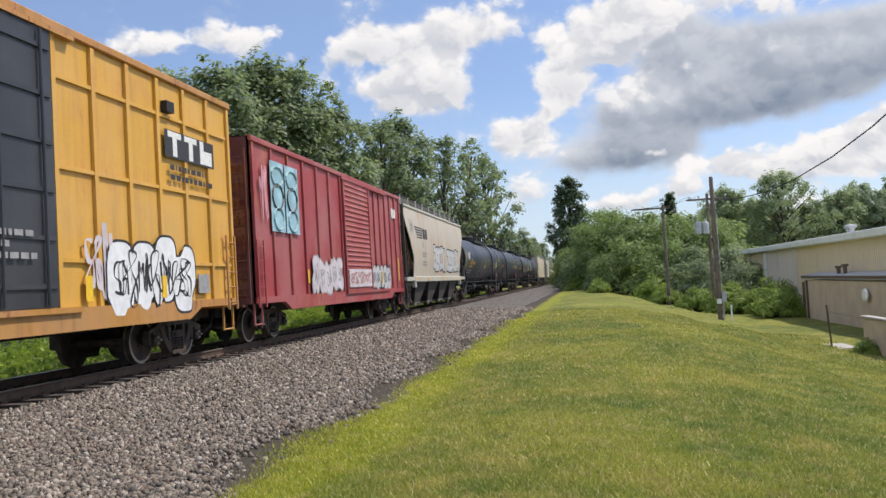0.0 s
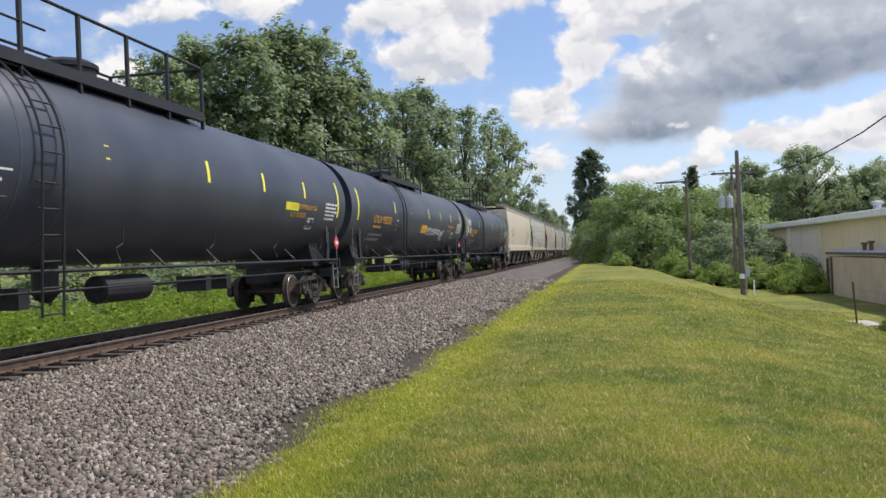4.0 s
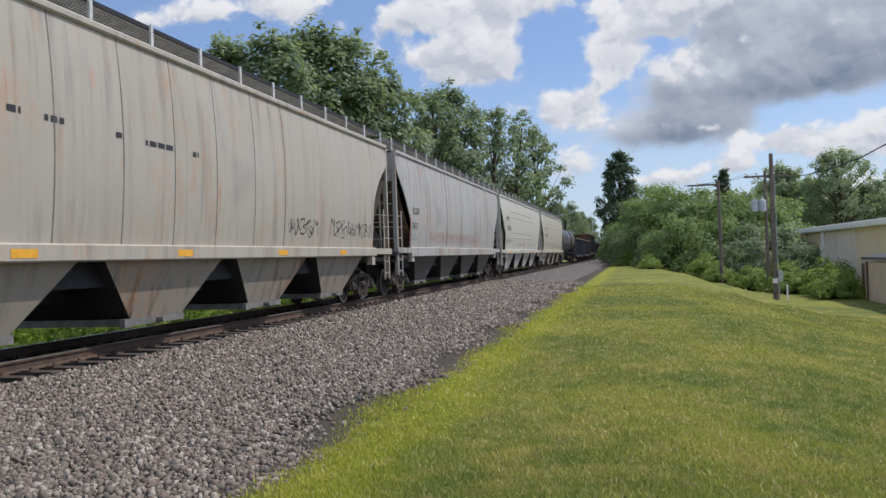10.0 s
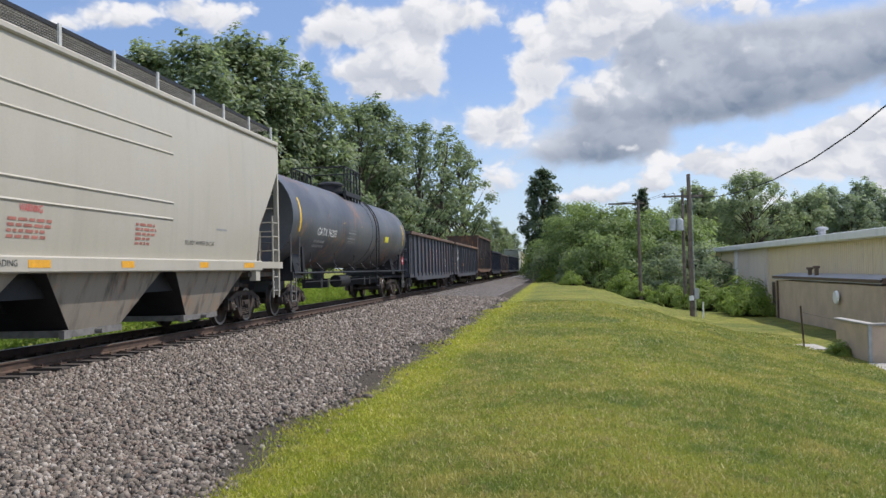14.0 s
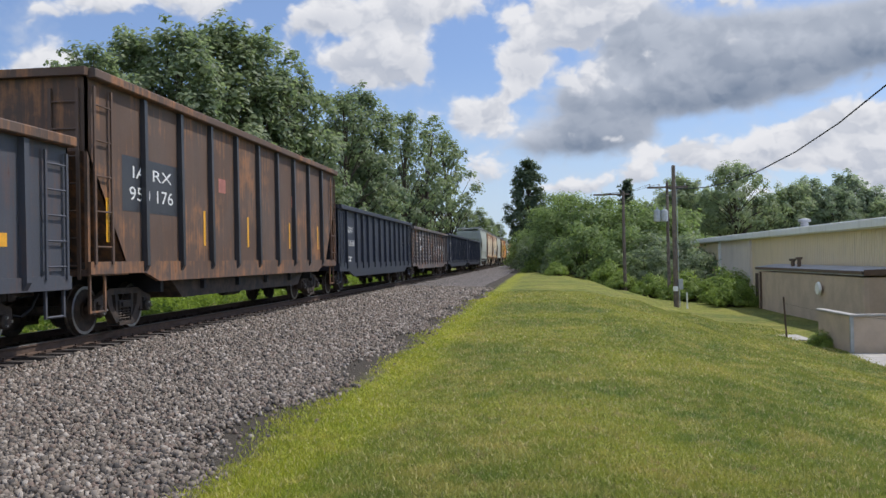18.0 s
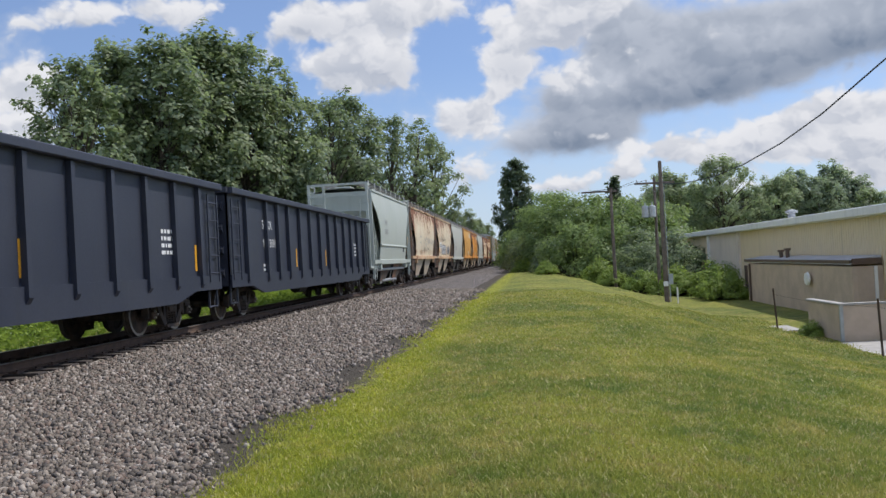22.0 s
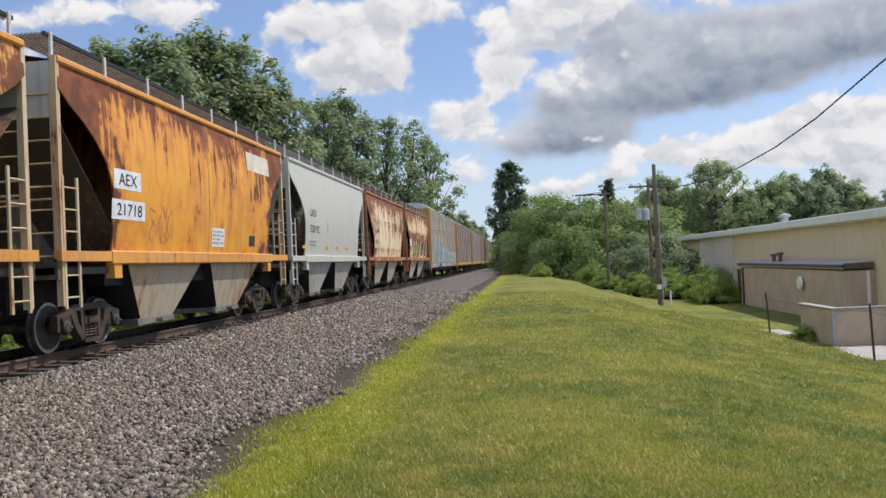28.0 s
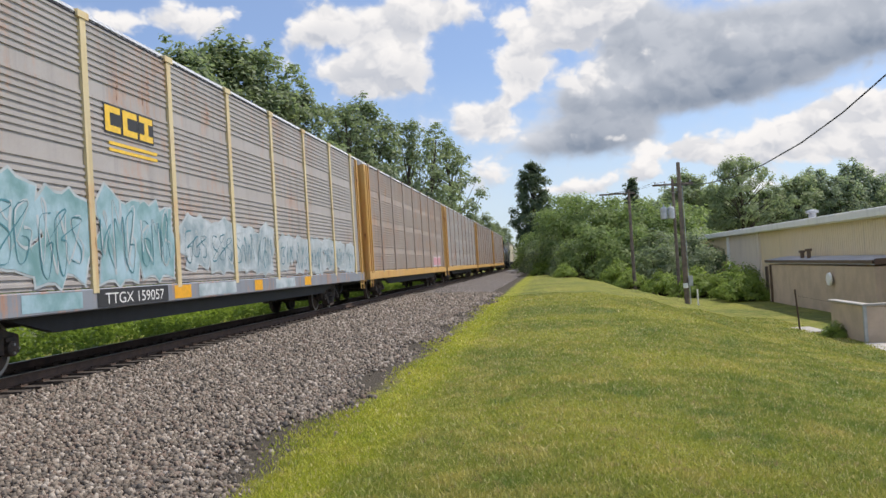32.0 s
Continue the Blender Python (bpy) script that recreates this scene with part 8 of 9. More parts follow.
def tree_meshes(seed, height, crown, low, leaf, per=88, size=0.20, clumps=90, sparse=1.0, spire=0.0, bare=0.0):
    """Trunk that forks into limbs, and a crown of leaf clumps at the ends of the limbs."""
    rng = random.Random(seed)
    g = Geo()
    tips, radii = [], []
    r0 = height * 0.016 + 0.08
    lean = (rng.uniform(-0.6, 0.6), rng.uniform(-0.6, 0.6))

    def spine(k):
        return Vector((lean[0] * k * k + 0.25 * math.sin(k * 5 + seed), lean[1] * k * k + 0.25 * math.sin(k * 4 + 2 * seed), height * 0.92 * k))

    ks = np.linspace(0, 1, 9)
    g.tube([tuple(spine(k)) for k in ks], [r0 * (1.12 - k) + 0.02 for k in ks], 8)
    lobes = [(rng.uniform(0, 6.28), rng.uniform(0.75, 1.2)) for _ in range(5)]
    for i in range(clumps):
        k = low + (1 - low) * ((i + rng.random()) / clumps)
        q = (k - low) / (1 - low)
        base = spine(max(low * 0.6, k - rng.uniform(0.14, 0.30)))
        a = i * 2.399 + rng.uniform(-0.5, 0.5)
        prof = (math.sin(math.pi * (0.18 + 0.80 * q ** 0.8)) ** 0.7) if not spire else (1 - q) ** spire * min(1.0, 0.45 + 3.0 * q)
        lobe = 1.0 + 0.16 * sum(math.cos(a - la) * lk for la, lk in lobes) * 0.5
        reach = crown * prof * lobe * (0.30 + 0.70 * rng.random() ** 0.7)
        tip = Vector((math.cos(a) * reach + spine(k).x, math.sin(a) * reach + spine(k).y, height * min(0.975, k + rng.uniform(-0.03, 0.05))))
        mid = base.lerp(tip, 0.5) + Vector((rng.uniform(-0.2, 0.2), rng.uniform(-0.2, 0.2), 0.03 * height * rng.random()))
        rr = r0 * 0.40 * (1.1 - k)
        g.tube([base, mid, tip], [rr + 0.02, rr * 0.6 + 0.014, 0.010], 5)
        if rng.random() < bare:
            continue
        tips.append(tip)
        radii.append(crown * rng.uniform(0.13, 0.24) * sparse)
        for _ in range(2):
            tips.append(base.lerp(tip, rng.uniform(0.55, 1.05)) + Vector((rng.uniform(-1, 1), rng.uniform(-1, 1), rng.uniform(-0.9, 1.1))) * crown * 0.22)
            radii.append(crown * rng.uniform(0.09, 0.17) * sparse)
    v, f = leaf_cloud(tips, radii, per, size, seed, 1.05, (0, 0, height * 0.5))
    return g.mesh("trunk", BARK, smooth=True), raw_mesh("crown", v, f, leaf)


def tree(meshes, x, y, turn, k, label, z=None, category="tree", group="trees along the railway"):
    t = thing("tree", label, category, group)
    t.matrix_basis = pose(x, y, lawn_z(x, y) - 0.1 if z is None else z, 0, 0, turn) @ Matrix.Diagonal((k, k, k, 1))
    part("trunk", meshes[0], None, t)
    part("crown", meshes[1], None, t)
    return t


BIG = [tree_meshes(11, 18, 5.4, 0.16, LEAF_MID), tree_meshes(12, 18, 5.0, 0.2, LEAF_DARK), tree_meshes(13, 18, 5.6, 0.14, LEAF_MID),
       tree_meshes(14, 18, 4.8, 0.26, LEAF_DARK, sparse=0.88, clumps=60, bare=0.12), tree_meshes(15, 18, 4.6, 0.3, LEAF_MID, sparse=0.85, clumps=52, bare=0.15)]
POPLAR = tree_meshes(21, 20, 4.3, 0.14, LEAF_DEEP, clumps=105, per=110, size=0.24, sparse=1.15)
CONIFER = tree_meshes(22, 15, 3.4, 0.1, LEAF_DEEP, clumps=110, per=110, size=0.22, spire=0.9)
AIRY = [tree_meshes(31, 13, 5.4, 0.34, LEAF_PALE, per=150, size=0.16, sparse=0.72, clumps=90, bare=0.08), tree_meshes(32, 12, 4.6, 0.2, LEAF_FAR, per=120, size=0.19), tree_meshes(33, 12, 4.0, 0.2, LEAF_HAZE, per=120, size=0.19)]

# bearing x/y, top z/y above the eye, distance beyond the track, kind
for i, (ratio, rise, x, kind) in enumerate((
        (-0.585, 0.262, -29, 4), (-0.55, 0.280, -27, 3), (-0.50, 0.285, -28, 0), (-0.45, 0.288, -25, 1), (-0.395, 0.292, -24, 0), (-0.35, 0.28, -22, 1),
        (-0.315, 0.252, -21, 4), (-0.290, 0.222, -20, 1), (-0.240, 0.205, -19.5, 3), (-0.218, 0.203, -19, 1),
        (-0.158, 0.178, -17, 3), (-0.134, 0.166, -16.5, 4), (-0.110, 0.150, -15.5, 3), (-0.086, 0.058, -15, 0), (-0.072, 0.055, -14.5, 2), (-0.060, 0.046, -14.5, 0), (-0.048, 0.040, -14, 1),
        (-0.40, 0.20, -32, 1), (-0.30, 0.17, -30, 0), (-0.22, 0.14, -28, 2), (-0.18, 0.11, -24, 1), (-0.14, 0.085, -21, 0))):
    y = x / ratio
    k = (rise * y + CAM_Z + 1.2) / 18.0
    tree(BIG[kind], x, y, (i * 67) % 360, k, "tall leafy broadleaf tree behind the track")
tree(POPLAR, -1.7, 172, 20, 1.09, "tall dark narrow tree beside the track")
tree(CONIFER, 14.6, 140, 120, 1.07, "dark conical treetop beyond the bushes")
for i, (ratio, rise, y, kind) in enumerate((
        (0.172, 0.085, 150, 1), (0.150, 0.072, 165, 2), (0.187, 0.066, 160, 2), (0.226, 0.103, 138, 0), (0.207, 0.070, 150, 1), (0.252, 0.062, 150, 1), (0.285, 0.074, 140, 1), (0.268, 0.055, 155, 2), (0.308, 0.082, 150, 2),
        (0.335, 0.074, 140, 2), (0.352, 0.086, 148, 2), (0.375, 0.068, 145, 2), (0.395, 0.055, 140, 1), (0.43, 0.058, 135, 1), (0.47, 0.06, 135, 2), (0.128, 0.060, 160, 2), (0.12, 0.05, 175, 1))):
    tree(AIRY[kind], ratio * y, y, (i * 83) % 360, (rise * y + CAM_Z + 2.5) / (13.0 if kind == 0 else 12.0), ("pale airy tree with bare limbs showing" if kind == 0 else "leafy tree with haze in its leaf colour") + " beyond the building", group="trees beyond the building")


def bush_mesh(seed, rx, ry, h, leaf, per=150, size=0.14, n=34):
    rng = random.Random(seed)
    tips, radii = [], []
    g = Geo()
    for i in range(n):
        a, q = rng.uniform(0, 6.28), rng.random() ** 0.6
        x, y = math.cos(a) * rx * q, math.sin(a) * ry * q
        z = h * math.sqrt(max(0.05, 1 - q * q)) * rng.uniform(0.25, 0.95)
        tips.append((x, y, z))
        radii.append(min(rx, h) * rng.uniform(0.2, 0.34))
        if i % 2 == 0:
            g.tube([(x * 0.2, y * 0.2, 0), (x * 0.7, y * 0.7, z * 0.6), (x, y, z)], [0.06, 0.035, 0.012], 5)
    v, f = leaf_cloud(tips, radii, per, size, seed, 0.85, (0, 0, h * 0.3))
    return g.mesh("stem", BARK), raw_mesh("foliage", v, f, leaf)


BUSH = [bush_mesh(41, 4.6, 4.6, 9.6, LEAF_BUSH, per=70, size=0.17, n=120), bush_mesh(42, 3.4, 3.4, 5.2, LEAF_DARK, per=130, size=0.15, n=70), bush_mesh(43, 2.2, 2.2, 2.8, LEAF_BRIGHT, per=260, size=0.11, n=60), bush_mesh(44, 3.6, 3.6, 6.0, LEAF_BUSH, per=110, size=0.15, n=70)]
for i, (x, y, k, kind) in enumerate((
        (3.4, 98, 1.02, 0), (6.4, 96, 1.06, 0), (10.0, 94, 1.06, 0), (13.2, 95, 1.0, 0), (16.4, 98, 1.0, 0), (4.4, 110, 1.15, 0), (1.0, 114, 1.0, 3), (8, 108, 1.15, 0),
        (4.4, 84, 1.0, 3), (7.4, 80, 1.05, 3), (10.6, 78, 1.05, 1), (13.2, 76, 1.0, 1), (9.4, 73, 0.8, 1), (12.0, 68, 0.72, 1), (13.4, 63, 0.95, 2), (13.0, 59.5, 0.8, 2), (10.9, 64.5, 0.85, 2),
        (2.4, 88, 0.7, 1), (6.2, 75, 0.85, 2), (0.2, 102, 0.9, 1), (-1.0, 120, 0.9, 1), (-1.6, 134, 1.0, 3), (-2.0, 152, 1.2, 3), (-2.4, 192, 1.3, 3), (-2.8, 217, 1.4, 3), (3, 132, 1.3, 0), (1.4, 78, 0.5, 2), (-0.6, 96, 0.6, 2), (10.1, 31.6, 0.24, 2), (12.6, 57.0, 0.7, 2), (8.6, 66.0, 0.7, 2), (6.6, 70.5, 0.6, 2))):
    b = thing("bush", "dense green overgrown bush at the edge of the lawn", "bush", "bushes at the edge of the lawn")
    b.matrix_basis = pose(x, y, lawn_z(x, y) - 0.1, 0, 0, (i * 71) % 360) @ Matrix.Diagonal((k, k, k, 1))
    part("stem", BUSH[kind][0], None, b)
    part("foliage", BUSH[kind][1], None, b)


def weeds():
    """Weeds and brush behind the track, seen under and between the cars."""
    rng = random.Random(5)
    tips, radii = [], []
    for i in range(600):
        y = 3 + 113 * (i / 600) ** 1.2 + rng.uniform(-0.5, 0.5)
        x = -13.4 - rng.random() ** 1.3 * 7.5
        s = rng.uniform(0.3, 0.75) * (1.0 + (-13.4 - x) * 0.13)
        tips.append((x, y, lawn_z(x, y) + s * 0.55))
        radii.append(s)
    v, f = leaf_cloud(tips, radii, 230, 0.078, 77, 0.9)
    tagged(new("weeds", raw_mesh("weeds", v, f, WEED)), "bright green weeds and brush behind the track", "weeds", kind="stuff")


weeds()
for i in range(9):
    y = 15 + i * 4.6
    b = thing("bush", "leafy undergrowth bush behind the track", "bush", "bushes behind the track")
    b.matrix_basis = pose(-22.5 - (i * 37) % 5 * 0.5, y, -1.2, 0, 0, (i * 71) % 360) @ Matrix.Diagonal((0.85, 0.85, 0.6, 1))
    part("stem", BUSH[1][0], None, b)
    part("foliage", BUSH[1][1], None, b)


# ---- the building beyond the lawn ----
WALL_TAN = paint("tan_siding", (0.72, 0.60, 0.40), 0.6, 0.14, 0.0, 0.2)
WALL_GREY = paint("grey_tan_siding", (0.72, 0.64, 0.54), 0.65, 0.2, 0.0, 0.2)
WALL_BROWN = plain("brown_block_wall", (0.57, 0.45, 0.34), 0.85, 0, 0.15, 1.2, 0.2)
ROOF_WHITE = paint("white_roof_metal", (0.82, 0.81, 0.79), 0.45, 0.2, 0.0, 0.2)
TRIM_WHITE = paint("white_trim", (0.85, 0.85, 0.82), 0.5, 0.15, 0.0, 0.2)
BROWN_TRIM = plain("brown_fascia", (0.13, 0.085, 0.06), 0.6, 0, 0.2, 3.0, 0.1)
FLAT_ROOF = plain("grey_flat_roof", (0.48, 0.47, 0.47), 0.8, 0, 0.2, 1.0, 0.2)
CONCRETE = plain("concrete", (0.42, 0.40, 0.37), 0.9, 0, 0.2, 2.0, 0.3)
DARK_GLASS = plain("dark_window", (0.02, 0.024, 0.028), 0.1, 0, 0.1, 3.0, 0)
GREY_METAL = plain("grey_enamel", (0.42, 0.44, 0.45), 0.45, 0.1, 0.15, 6.0, 0.05)
GB = -2.3


def building():
    hall = thing("industrial_building", "long tan metal-sided building with a white roof edge", "building", kind="")
    x0, x1, y0, y1, z1 = 15.2, 36.0, 16.0, 94.0, 2.32
    for nm, box, mat in (("wall", (x0, x0 + 0.2, y0, y1), WALL_TAN), ("wall", (x1 - 0.2, x1, y0, y1), WALL_TAN), ("wall", (x0 + 0.2, x1 - 0.2, y0, y0 + 0.2), WALL_TAN), ("wall", (x0 + 0.2, x1 - 0.2, y1 - 0.2, y1), WALL_TAN)):
        part(nm, Geo().box(box[0], box[1], box[2], box[3], GB - 0.3, z1), mat, hall)
    # ribbed metal sheets on the side that faces the track
    def sheet(mat):
        g = Geo()
        for k in range(4):
            y = k * 0.3
            g.add([(0, y, GB), (0, y + 0.06, GB), (-0.03, y + 0.09, GB), (-0.03, y + 0.13, GB), (0, y + 0.16, GB), (0, y + 0.3, GB),
                   (0, y, z1), (0, y + 0.06, z1), (-0.03, y + 0.09, z1), (-0.03, y + 0.13, z1), (0, y + 0.16, z1), (0, y + 0.3, z1)],
                  [(i + 1, i, i + 6, i + 7) for i in range(5)])
        return g.mesh("siding_sheet", mat)
    tan, grey = sheet(WALL_TAN), sheet(WALL_GREY)
    y = y0
    while y < y1 - 1.1:
        o = part("siding_sheet", grey if 62.0 < y < 71.6 else tan, None, hall)
        o.location = (x0 - 0.006, y, 0)
        y += 1.2
    g = Geo()
    g.prism_y([(x0 - 0.35, z1 - 0.02), (x1 + 0.3, z1 - 0.02), (x1 + 0.3, z1 + 0.4), ((x0 + x1) / 2, z1 + 1.4), (x0 - 0.35, z1 + 0.4)], y0 - 0.3, y1 + 0.3)
    roof = part("roof", g, ROOF_WHITE, hall)
    g = Geo()
    g.bevel_box(x0 - 0.5, x0 - 0.353, y0 - 0.3, y1 + 0.3, z1 + 0.02, z1 + 0.42, 0.03)
    part("roof_edge", g, TRIM_WHITE, hall)
    for y in (72.4, 89.5):
        g = Geo()
        g.box(x0 - 0.22, x0 - 0.05, y - 0.2 if y < 80 else y - 0.06, y + 0.2 if y < 80 else y + 0.06, GB, z1)
        part("downspout", g, TRIM_WHITE, hall)
    g = Geo()
    g.box(x0 - 0.2, x0 - 0.04, 62.0, 62.5, GB, z1)
    part("pilaster", g, WALL_GREY, hall)
    g = Geo()
    g.box(x0 - 0.10, x0 - 0.03, 84.9, 87.5, 0.30, 1.10)
    win = part("window", g, BROWN_TRIM, hall)
    part("pane", Geo().box(x0 - 0.12, x0 - 0.10, 85.0, 86.15, 0.37, 1.03), DARK_GLASS, win)
    part("pane", Geo().box(x0 - 0.12, x0 - 0.10, 86.25, 87.4, 0.37, 1.03), DARK_GLASS, win)
    g = Geo()
    g.box(x0 - 0.12, x0 - 0.03, 60.2, 61.0, GB, GB + 2.2)
    part("door", g, BROWN_TRIM, hall)
    for y, dx in ((60.0, 3.0),):
        g = Geo()
        zr = z1 + 0.4 + 0.1 * dx
        g.lathe_z([(zr - 0.2, 0.25), (zr + 0.35, 0.25), (zr + 0.38, 0.42), (zr + 0.52, 0.42), (zr + 0.62, 0.1)], x0 + dx, y, 14)
        part("roof_vent", g, GALV, roof)

    ax = thing("building_annex", "low brown block annex with a flat roof and dark fascia", "building")
    a0, ya, yb, zt = 13.9, 37.9, 55.4, 0.42
    part("wall", Geo().box(a0, a0 + 0.2, ya, yb, GB - 0.3, zt - 0.28), WALL_BROWN, ax)
    part("wall", Geo().box(a0 + 0.2, 15.0, ya, ya + 0.2, GB - 0.3, zt - 0.28), WALL_BROWN, ax)
    part("wall", Geo().box(a0 + 0.2, 15.0, yb - 0.2, yb, GB - 0.3, zt - 0.28), WALL_BROWN, ax)
    part("wall", Geo().box(15.2, 24.0, ya, ya + 0.2, GB - 0.3, zt - 0.28), WALL_BROWN, ax)
    part("wall", Geo().box(15.0, 15.18, ya, yb, GB - 0.3, zt - 0.28), WALL_BROWN, ax)
    part("fascia", Geo().bevel_box(a0 - 0.13, a0 - 0.03, ya - 0.05, yb + 0.3, zt - 0.15, zt, 0.015), BROWN_TRIM, ax)
    g = Geo()
    g.prism_y([(a0 - 0.1, zt - 0.2), (15.1, zt - 0.2), (15.1, zt + 0.16), (a0 - 0.1, zt + 0.012)], ya - 0.05, yb + 0.3)
    part("roof", g, FLAT_ROOF, ax)
    part("fascia", Geo().box(a0 - 0.03, 15.1, ya - 0.10, ya - 0.052, zt - 0.2, zt + 0.06), BROWN_TRIM, ax)
    for y, h in ((49.8, 0.38), (48.6, 0.46)):
        g = Geo()
        g.lathe_z([(zt, 0.11), (zt + h, 0.11), (zt + h + 0.02, 0.19), (zt + h + 0.14, 0.19)], a0 + 0.5, y, 12)
        part("vent_pipe", g, BROWN_TRIM, ax)
    g = Geo()
    g.lathe_x([(a0 - 0.28, 0.02), (a0 - 0.26, 0.30), (a0 - 0.16, 0.34), (a0 - 0.06, 0.12)], 43.3, -0.52, 16)
    part("wall_fan_hood", g, TRIM_WHITE, ax)
    part("downspout", Geo().box(a0 + 0.9, a0 + 1.02, ya - 0.10, ya - 0.02, GB, zt - 0.3), TRIM_WHITE, ax)
    part("downspout", Geo().box(a0 - 0.12, a0 - 0.02, 54.6, 54.75, GB, zt - 0.3), BROWN_TRIM, ax)


def block_wall():
    w = thing("block_enclosure", "low plain brown wall with a pale rim round a yard", "enclosure wall")
    zb, zt = -2.35, -0.92
    panel = Geo().bevel_box(10.4, 10.58, 29.8, 32.95, zb, zt, 0.012)
    part("wall_panel", panel, WALL_BROWN, w)
    for i in range(3):
        part("wall_panel", Geo().bevel_box(10.42 + i * 2.2, 12.61 + i * 2.2, 29.62, 29.797, zb, zt, 0.012), WALL_BROWN, w)
    part("corner_post", Geo().bevel_box(10.36, 10.46, 29.55, 29.66, zb, zt + 0.02, 0.015), GREY_METAL, w)
    part("cap", Geo().bevel_box(10.33, 10.64, 29.5, 33.0, zt, zt + 0.07, 0.015), CONCRETE, w)
    part("cap", Geo().box(10.64, 17.1, 29.56, 29.86, zt + 0.002, zt + 0.07), CONCRETE, w)
    pad = new("concrete_pad", Geo().box(8.9, 17, 25.6, 29.4, -2.5, lawn_z(11, 0) + 0.06).mesh("concrete_pad", CONCRETE))
    tagged(pad, "pale concrete pad in front of the block wall", "concrete pad", kind="structure")
    pad2 = new("concrete_slab", Geo().box(9.3, 10.3, 33.2, 35.4, -2.5, lawn_z(10, 0) + 0.07).mesh("concrete_slab", CONCRETE))
    tagged(pad2, "small pale concrete slab in the grass", "concrete slab", kind="structure")


def fence():
    f = thing("wire_fence", "row of thin steel fence posts with slack wire", "fence")
    pts = []
    for y, x, h, lean in ((16.0, 9.9, 1.65, 0.05), (25.2, 9.95, 1.68, -0.06), (34.2, 9.6, 1.62, -0.10)):
        z = lawn_z(x, y)
        g = Geo()
        g.tube([(x, y, z - 0.2), (x + lean, y, z + h)], 0.035, 8)
        part("post", g, RAIL_RUST, f)
        pts.append((x + lean * 0.85, y, z + h * 0.85))
    for a, b in zip(pts, pts[1:]):
        g = Geo()
        m = tuple((p + q) / 2 - (0.12 if i == 2 else 0) for i, (p, q) in enumerate(zip(a, b)))
        g.tube([a, m, b], 0.004, 4)
        part("wire", g, BLACK_IRON, f)


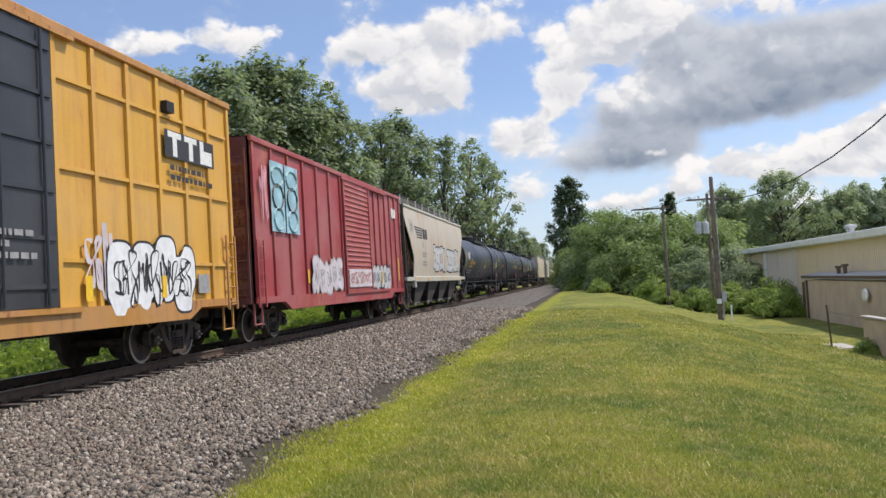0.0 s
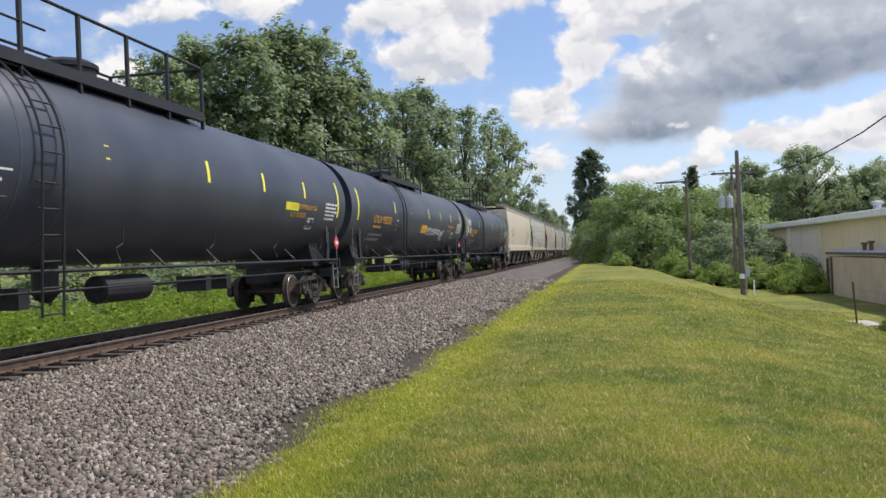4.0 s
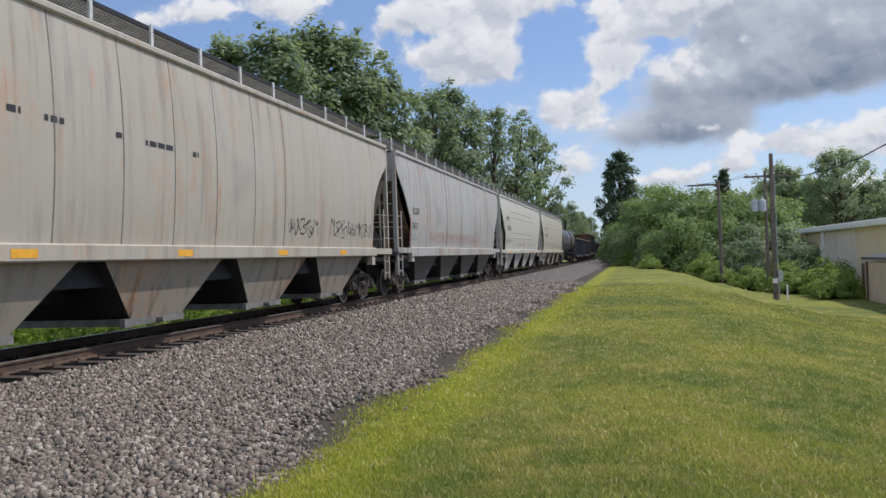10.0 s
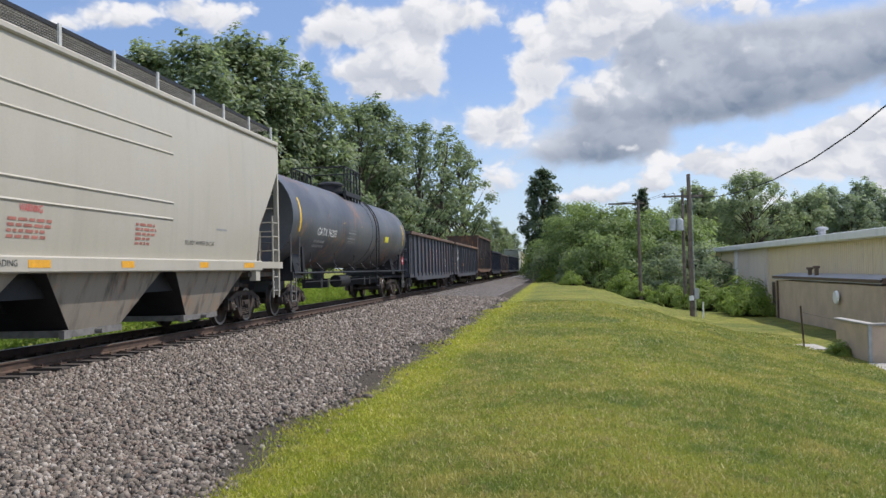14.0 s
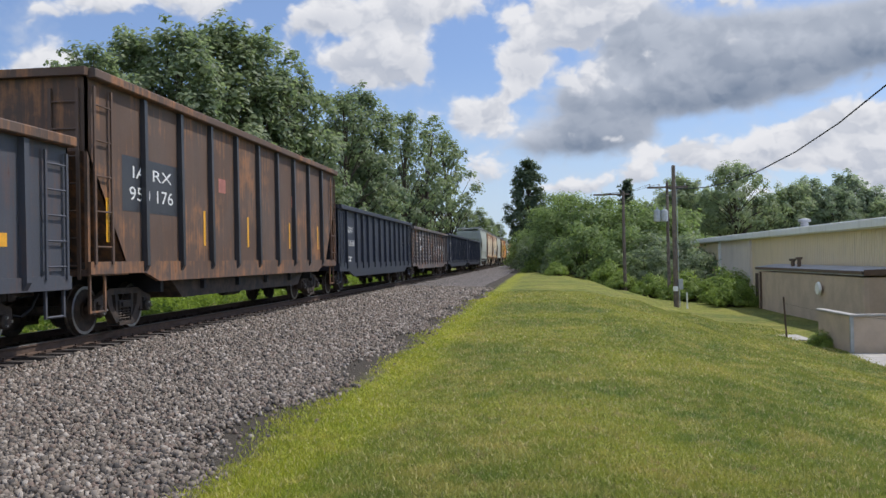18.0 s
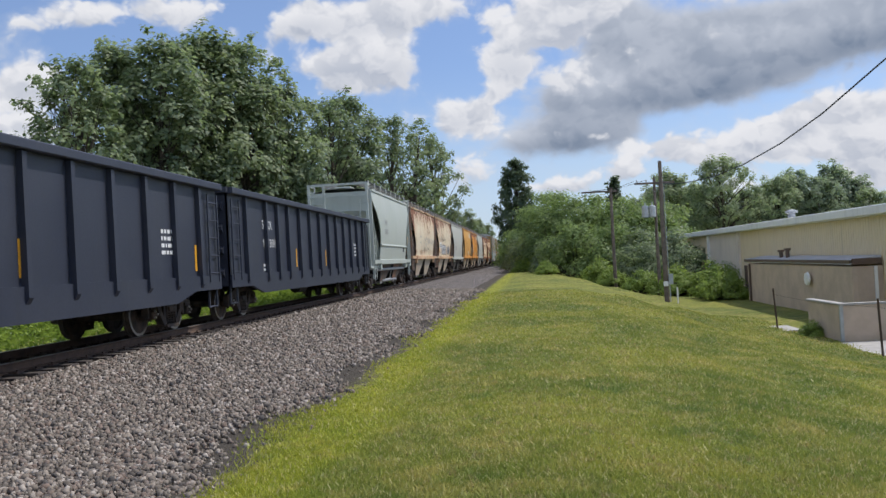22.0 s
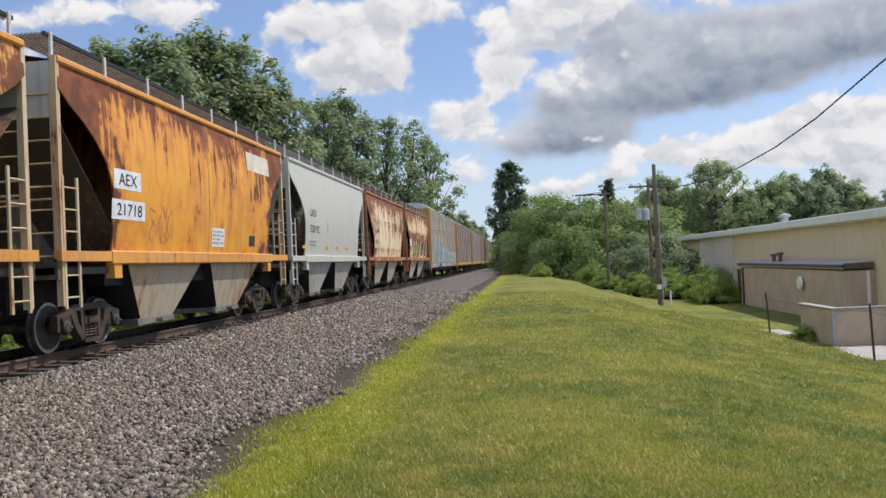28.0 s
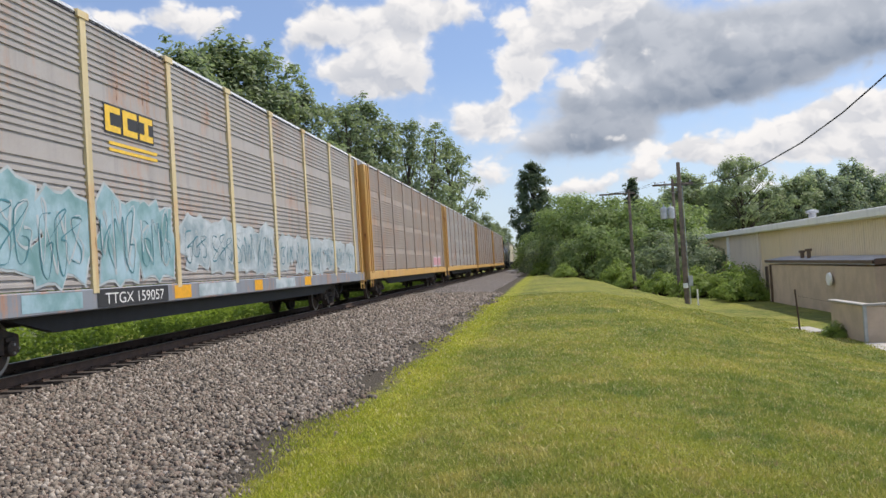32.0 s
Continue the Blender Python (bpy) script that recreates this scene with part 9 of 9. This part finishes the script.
def poles():
    spots = (("utility_pole", 8.35, 53.0, 5.58, 0.16), ("utility_pole", 6.90, 69.5, 5.36, 0.15), ("utility_pole", 9.75, 65.0, 5.6, 0.14))
    made = []
    for i, (nm, x, y, top, r) in enumerate(spots):
        z0 = lawn_z(x, y)
        top += CAM_Z
        p = thing(nm, ("tall weathered wooden utility pole with a meter box", "weathered wooden utility pole", "wooden utility pole with a crossarm and two transformers")[i], "utility pole", "utility poles")
        g = Geo()
        g.tube([(x, y, z0 - 0.3), (x - 0.02, y, (z0 + top) / 2), (x, y, top - 0.05), (x, y, top)], [r, r * 0.85, r * 0.72, r * 0.5], 12)
        part("pole", g, POLE_WOOD, p)
        made.append((p, x, y, top, z0))
    p, x, y, top, z0 = made[0]
    part("meter_box", Geo().bevel_box(x + 0.14, x + 0.40, y - 0.22, y - 0.02, z0 + 1.1, z0 + 1.75, 0.03), GREY_METAL, p)
    part("conduit", Geo().tube([(x + 0.2, y - 0.1, z0), (x + 0.2, y - 0.1, z0 + 1.2)], 0.035).tube([(x + 0.17, y - 0.1, z0 + 1.7), (x + 0.17, y, top - 1.5)], 0.022), GREY_METAL, p)
    part("guard_plate", Geo().bevel_box(x - 0.19, x + 0.1, y - 0.19, y - 0.15, z0 + 1.0, z0 + 1.3, 0.02), TRIM_WHITE, p)
    part("marker_stub", Geo().tube([(x + 0.62, y - 0.2, z0 - 0.1), (x + 0.62, y - 0.2, z0 + 0.9)], 0.05, 8), TRIM_WHITE, p)
    p, x, y, top, z0 = made[1]
    part("crossarm", Geo().bevel_box(x - 2.4, x + 0.5, y - 0.06, y + 0.06, top - 0.35, top - 0.22, 0.015), POLE_WOOD, p)
    p, x, y, top, z0 = made[2]
    part("crossarm", Geo().bevel_box(x - 1.5, x + 1.5, y - 0.18, y - 0.06, top - 0.5, top - 0.36, 0.015), POLE_WOOD, p)
    part("brace", Geo().tube([(x - 0.9, y - 0.12, top - 0.5), (x, y - 0.1, top - 1.1)], 0.02).tube([(x + 0.9, y - 0.12, top - 0.5), (x, y - 0.1, top - 1.1)], 0.02), GALV, p)
    for dx in (-1.3, -0.6, 0.6, 1.3):
        part("insulator", Geo().lathe_z([(top - 0.36, 0.03), (top - 0.28, 0.03), (top - 0.27, 0.07), (top - 0.20, 0.07), (top - 0.16, 0.03)], x + dx, y - 0.12, 10), GREY_METAL, p)
    for dx in (-0.82, -0.28):
        g = Geo()
        g.lathe_z([(top - 3.05, 0.20), (top - 3.0, 0.26), (top - 2.25, 0.26), (top - 2.15, 0.20), (top - 2.1, 0.06), (top - 1.9, 0.05)], x + dx, y - 0.25, 14)
        part("transformer", g, GREY_METAL, p)
    zc = top - 0.16

    def wire(name, label, pts, r=0.012):
        w = new(name, Geo().tube(pts, r, 5).mesh(name, BLACK_IRON))
        tagged(w, label, "cable", "overhead cables")

    wire("overhead_cable", "thick black service cable sagging between poles", [(9.9, 64.9, 6.35), (10.0, 58, 5.75), (10.05, 52, 5.35), (10.1, 46, 5.10), (10.12, 40, 5.07), (10.35, 35, 5.35), (10.65, 31, 5.85), (11.1, 26, 6.83), (11.6, 20, 8.4), (12.4, 12, 11.0)], 0.028)
    for dx, dz in ((-1.3, 0.0), (-0.6, 0.0)):
        wire("overhead_cable", "thin overhead line running between poles", [(x + dx, y - 0.1, zc), ((x + dx + 6.0) / 2, 67.3, zc - 0.28), (6.0 + dx * 0.5, 69.5, 6.42)])
        wire("overhead_cable", "thin overhead line running between poles", [(6.0 + dx * 0.5, 69.5, 6.42), (4.6 + dx * 0.5, 90, 6.2), (3.6 + dx * 0.5, 112, 6.9)])


def crossing():
    c = thing("track_crossing", "pale plank crossing over the far track", "crossing")
    for i in range(6):
        part("plank", Geo().bevel_box(-7.6 + i * 0.72, -6.92 + i * 0.72, 148, 156, -0.5, -0.2 + 0.0 * i, 0.02), CONCRETE, c)


building()
block_wall()
fence()
poles()
crossing()
motions()
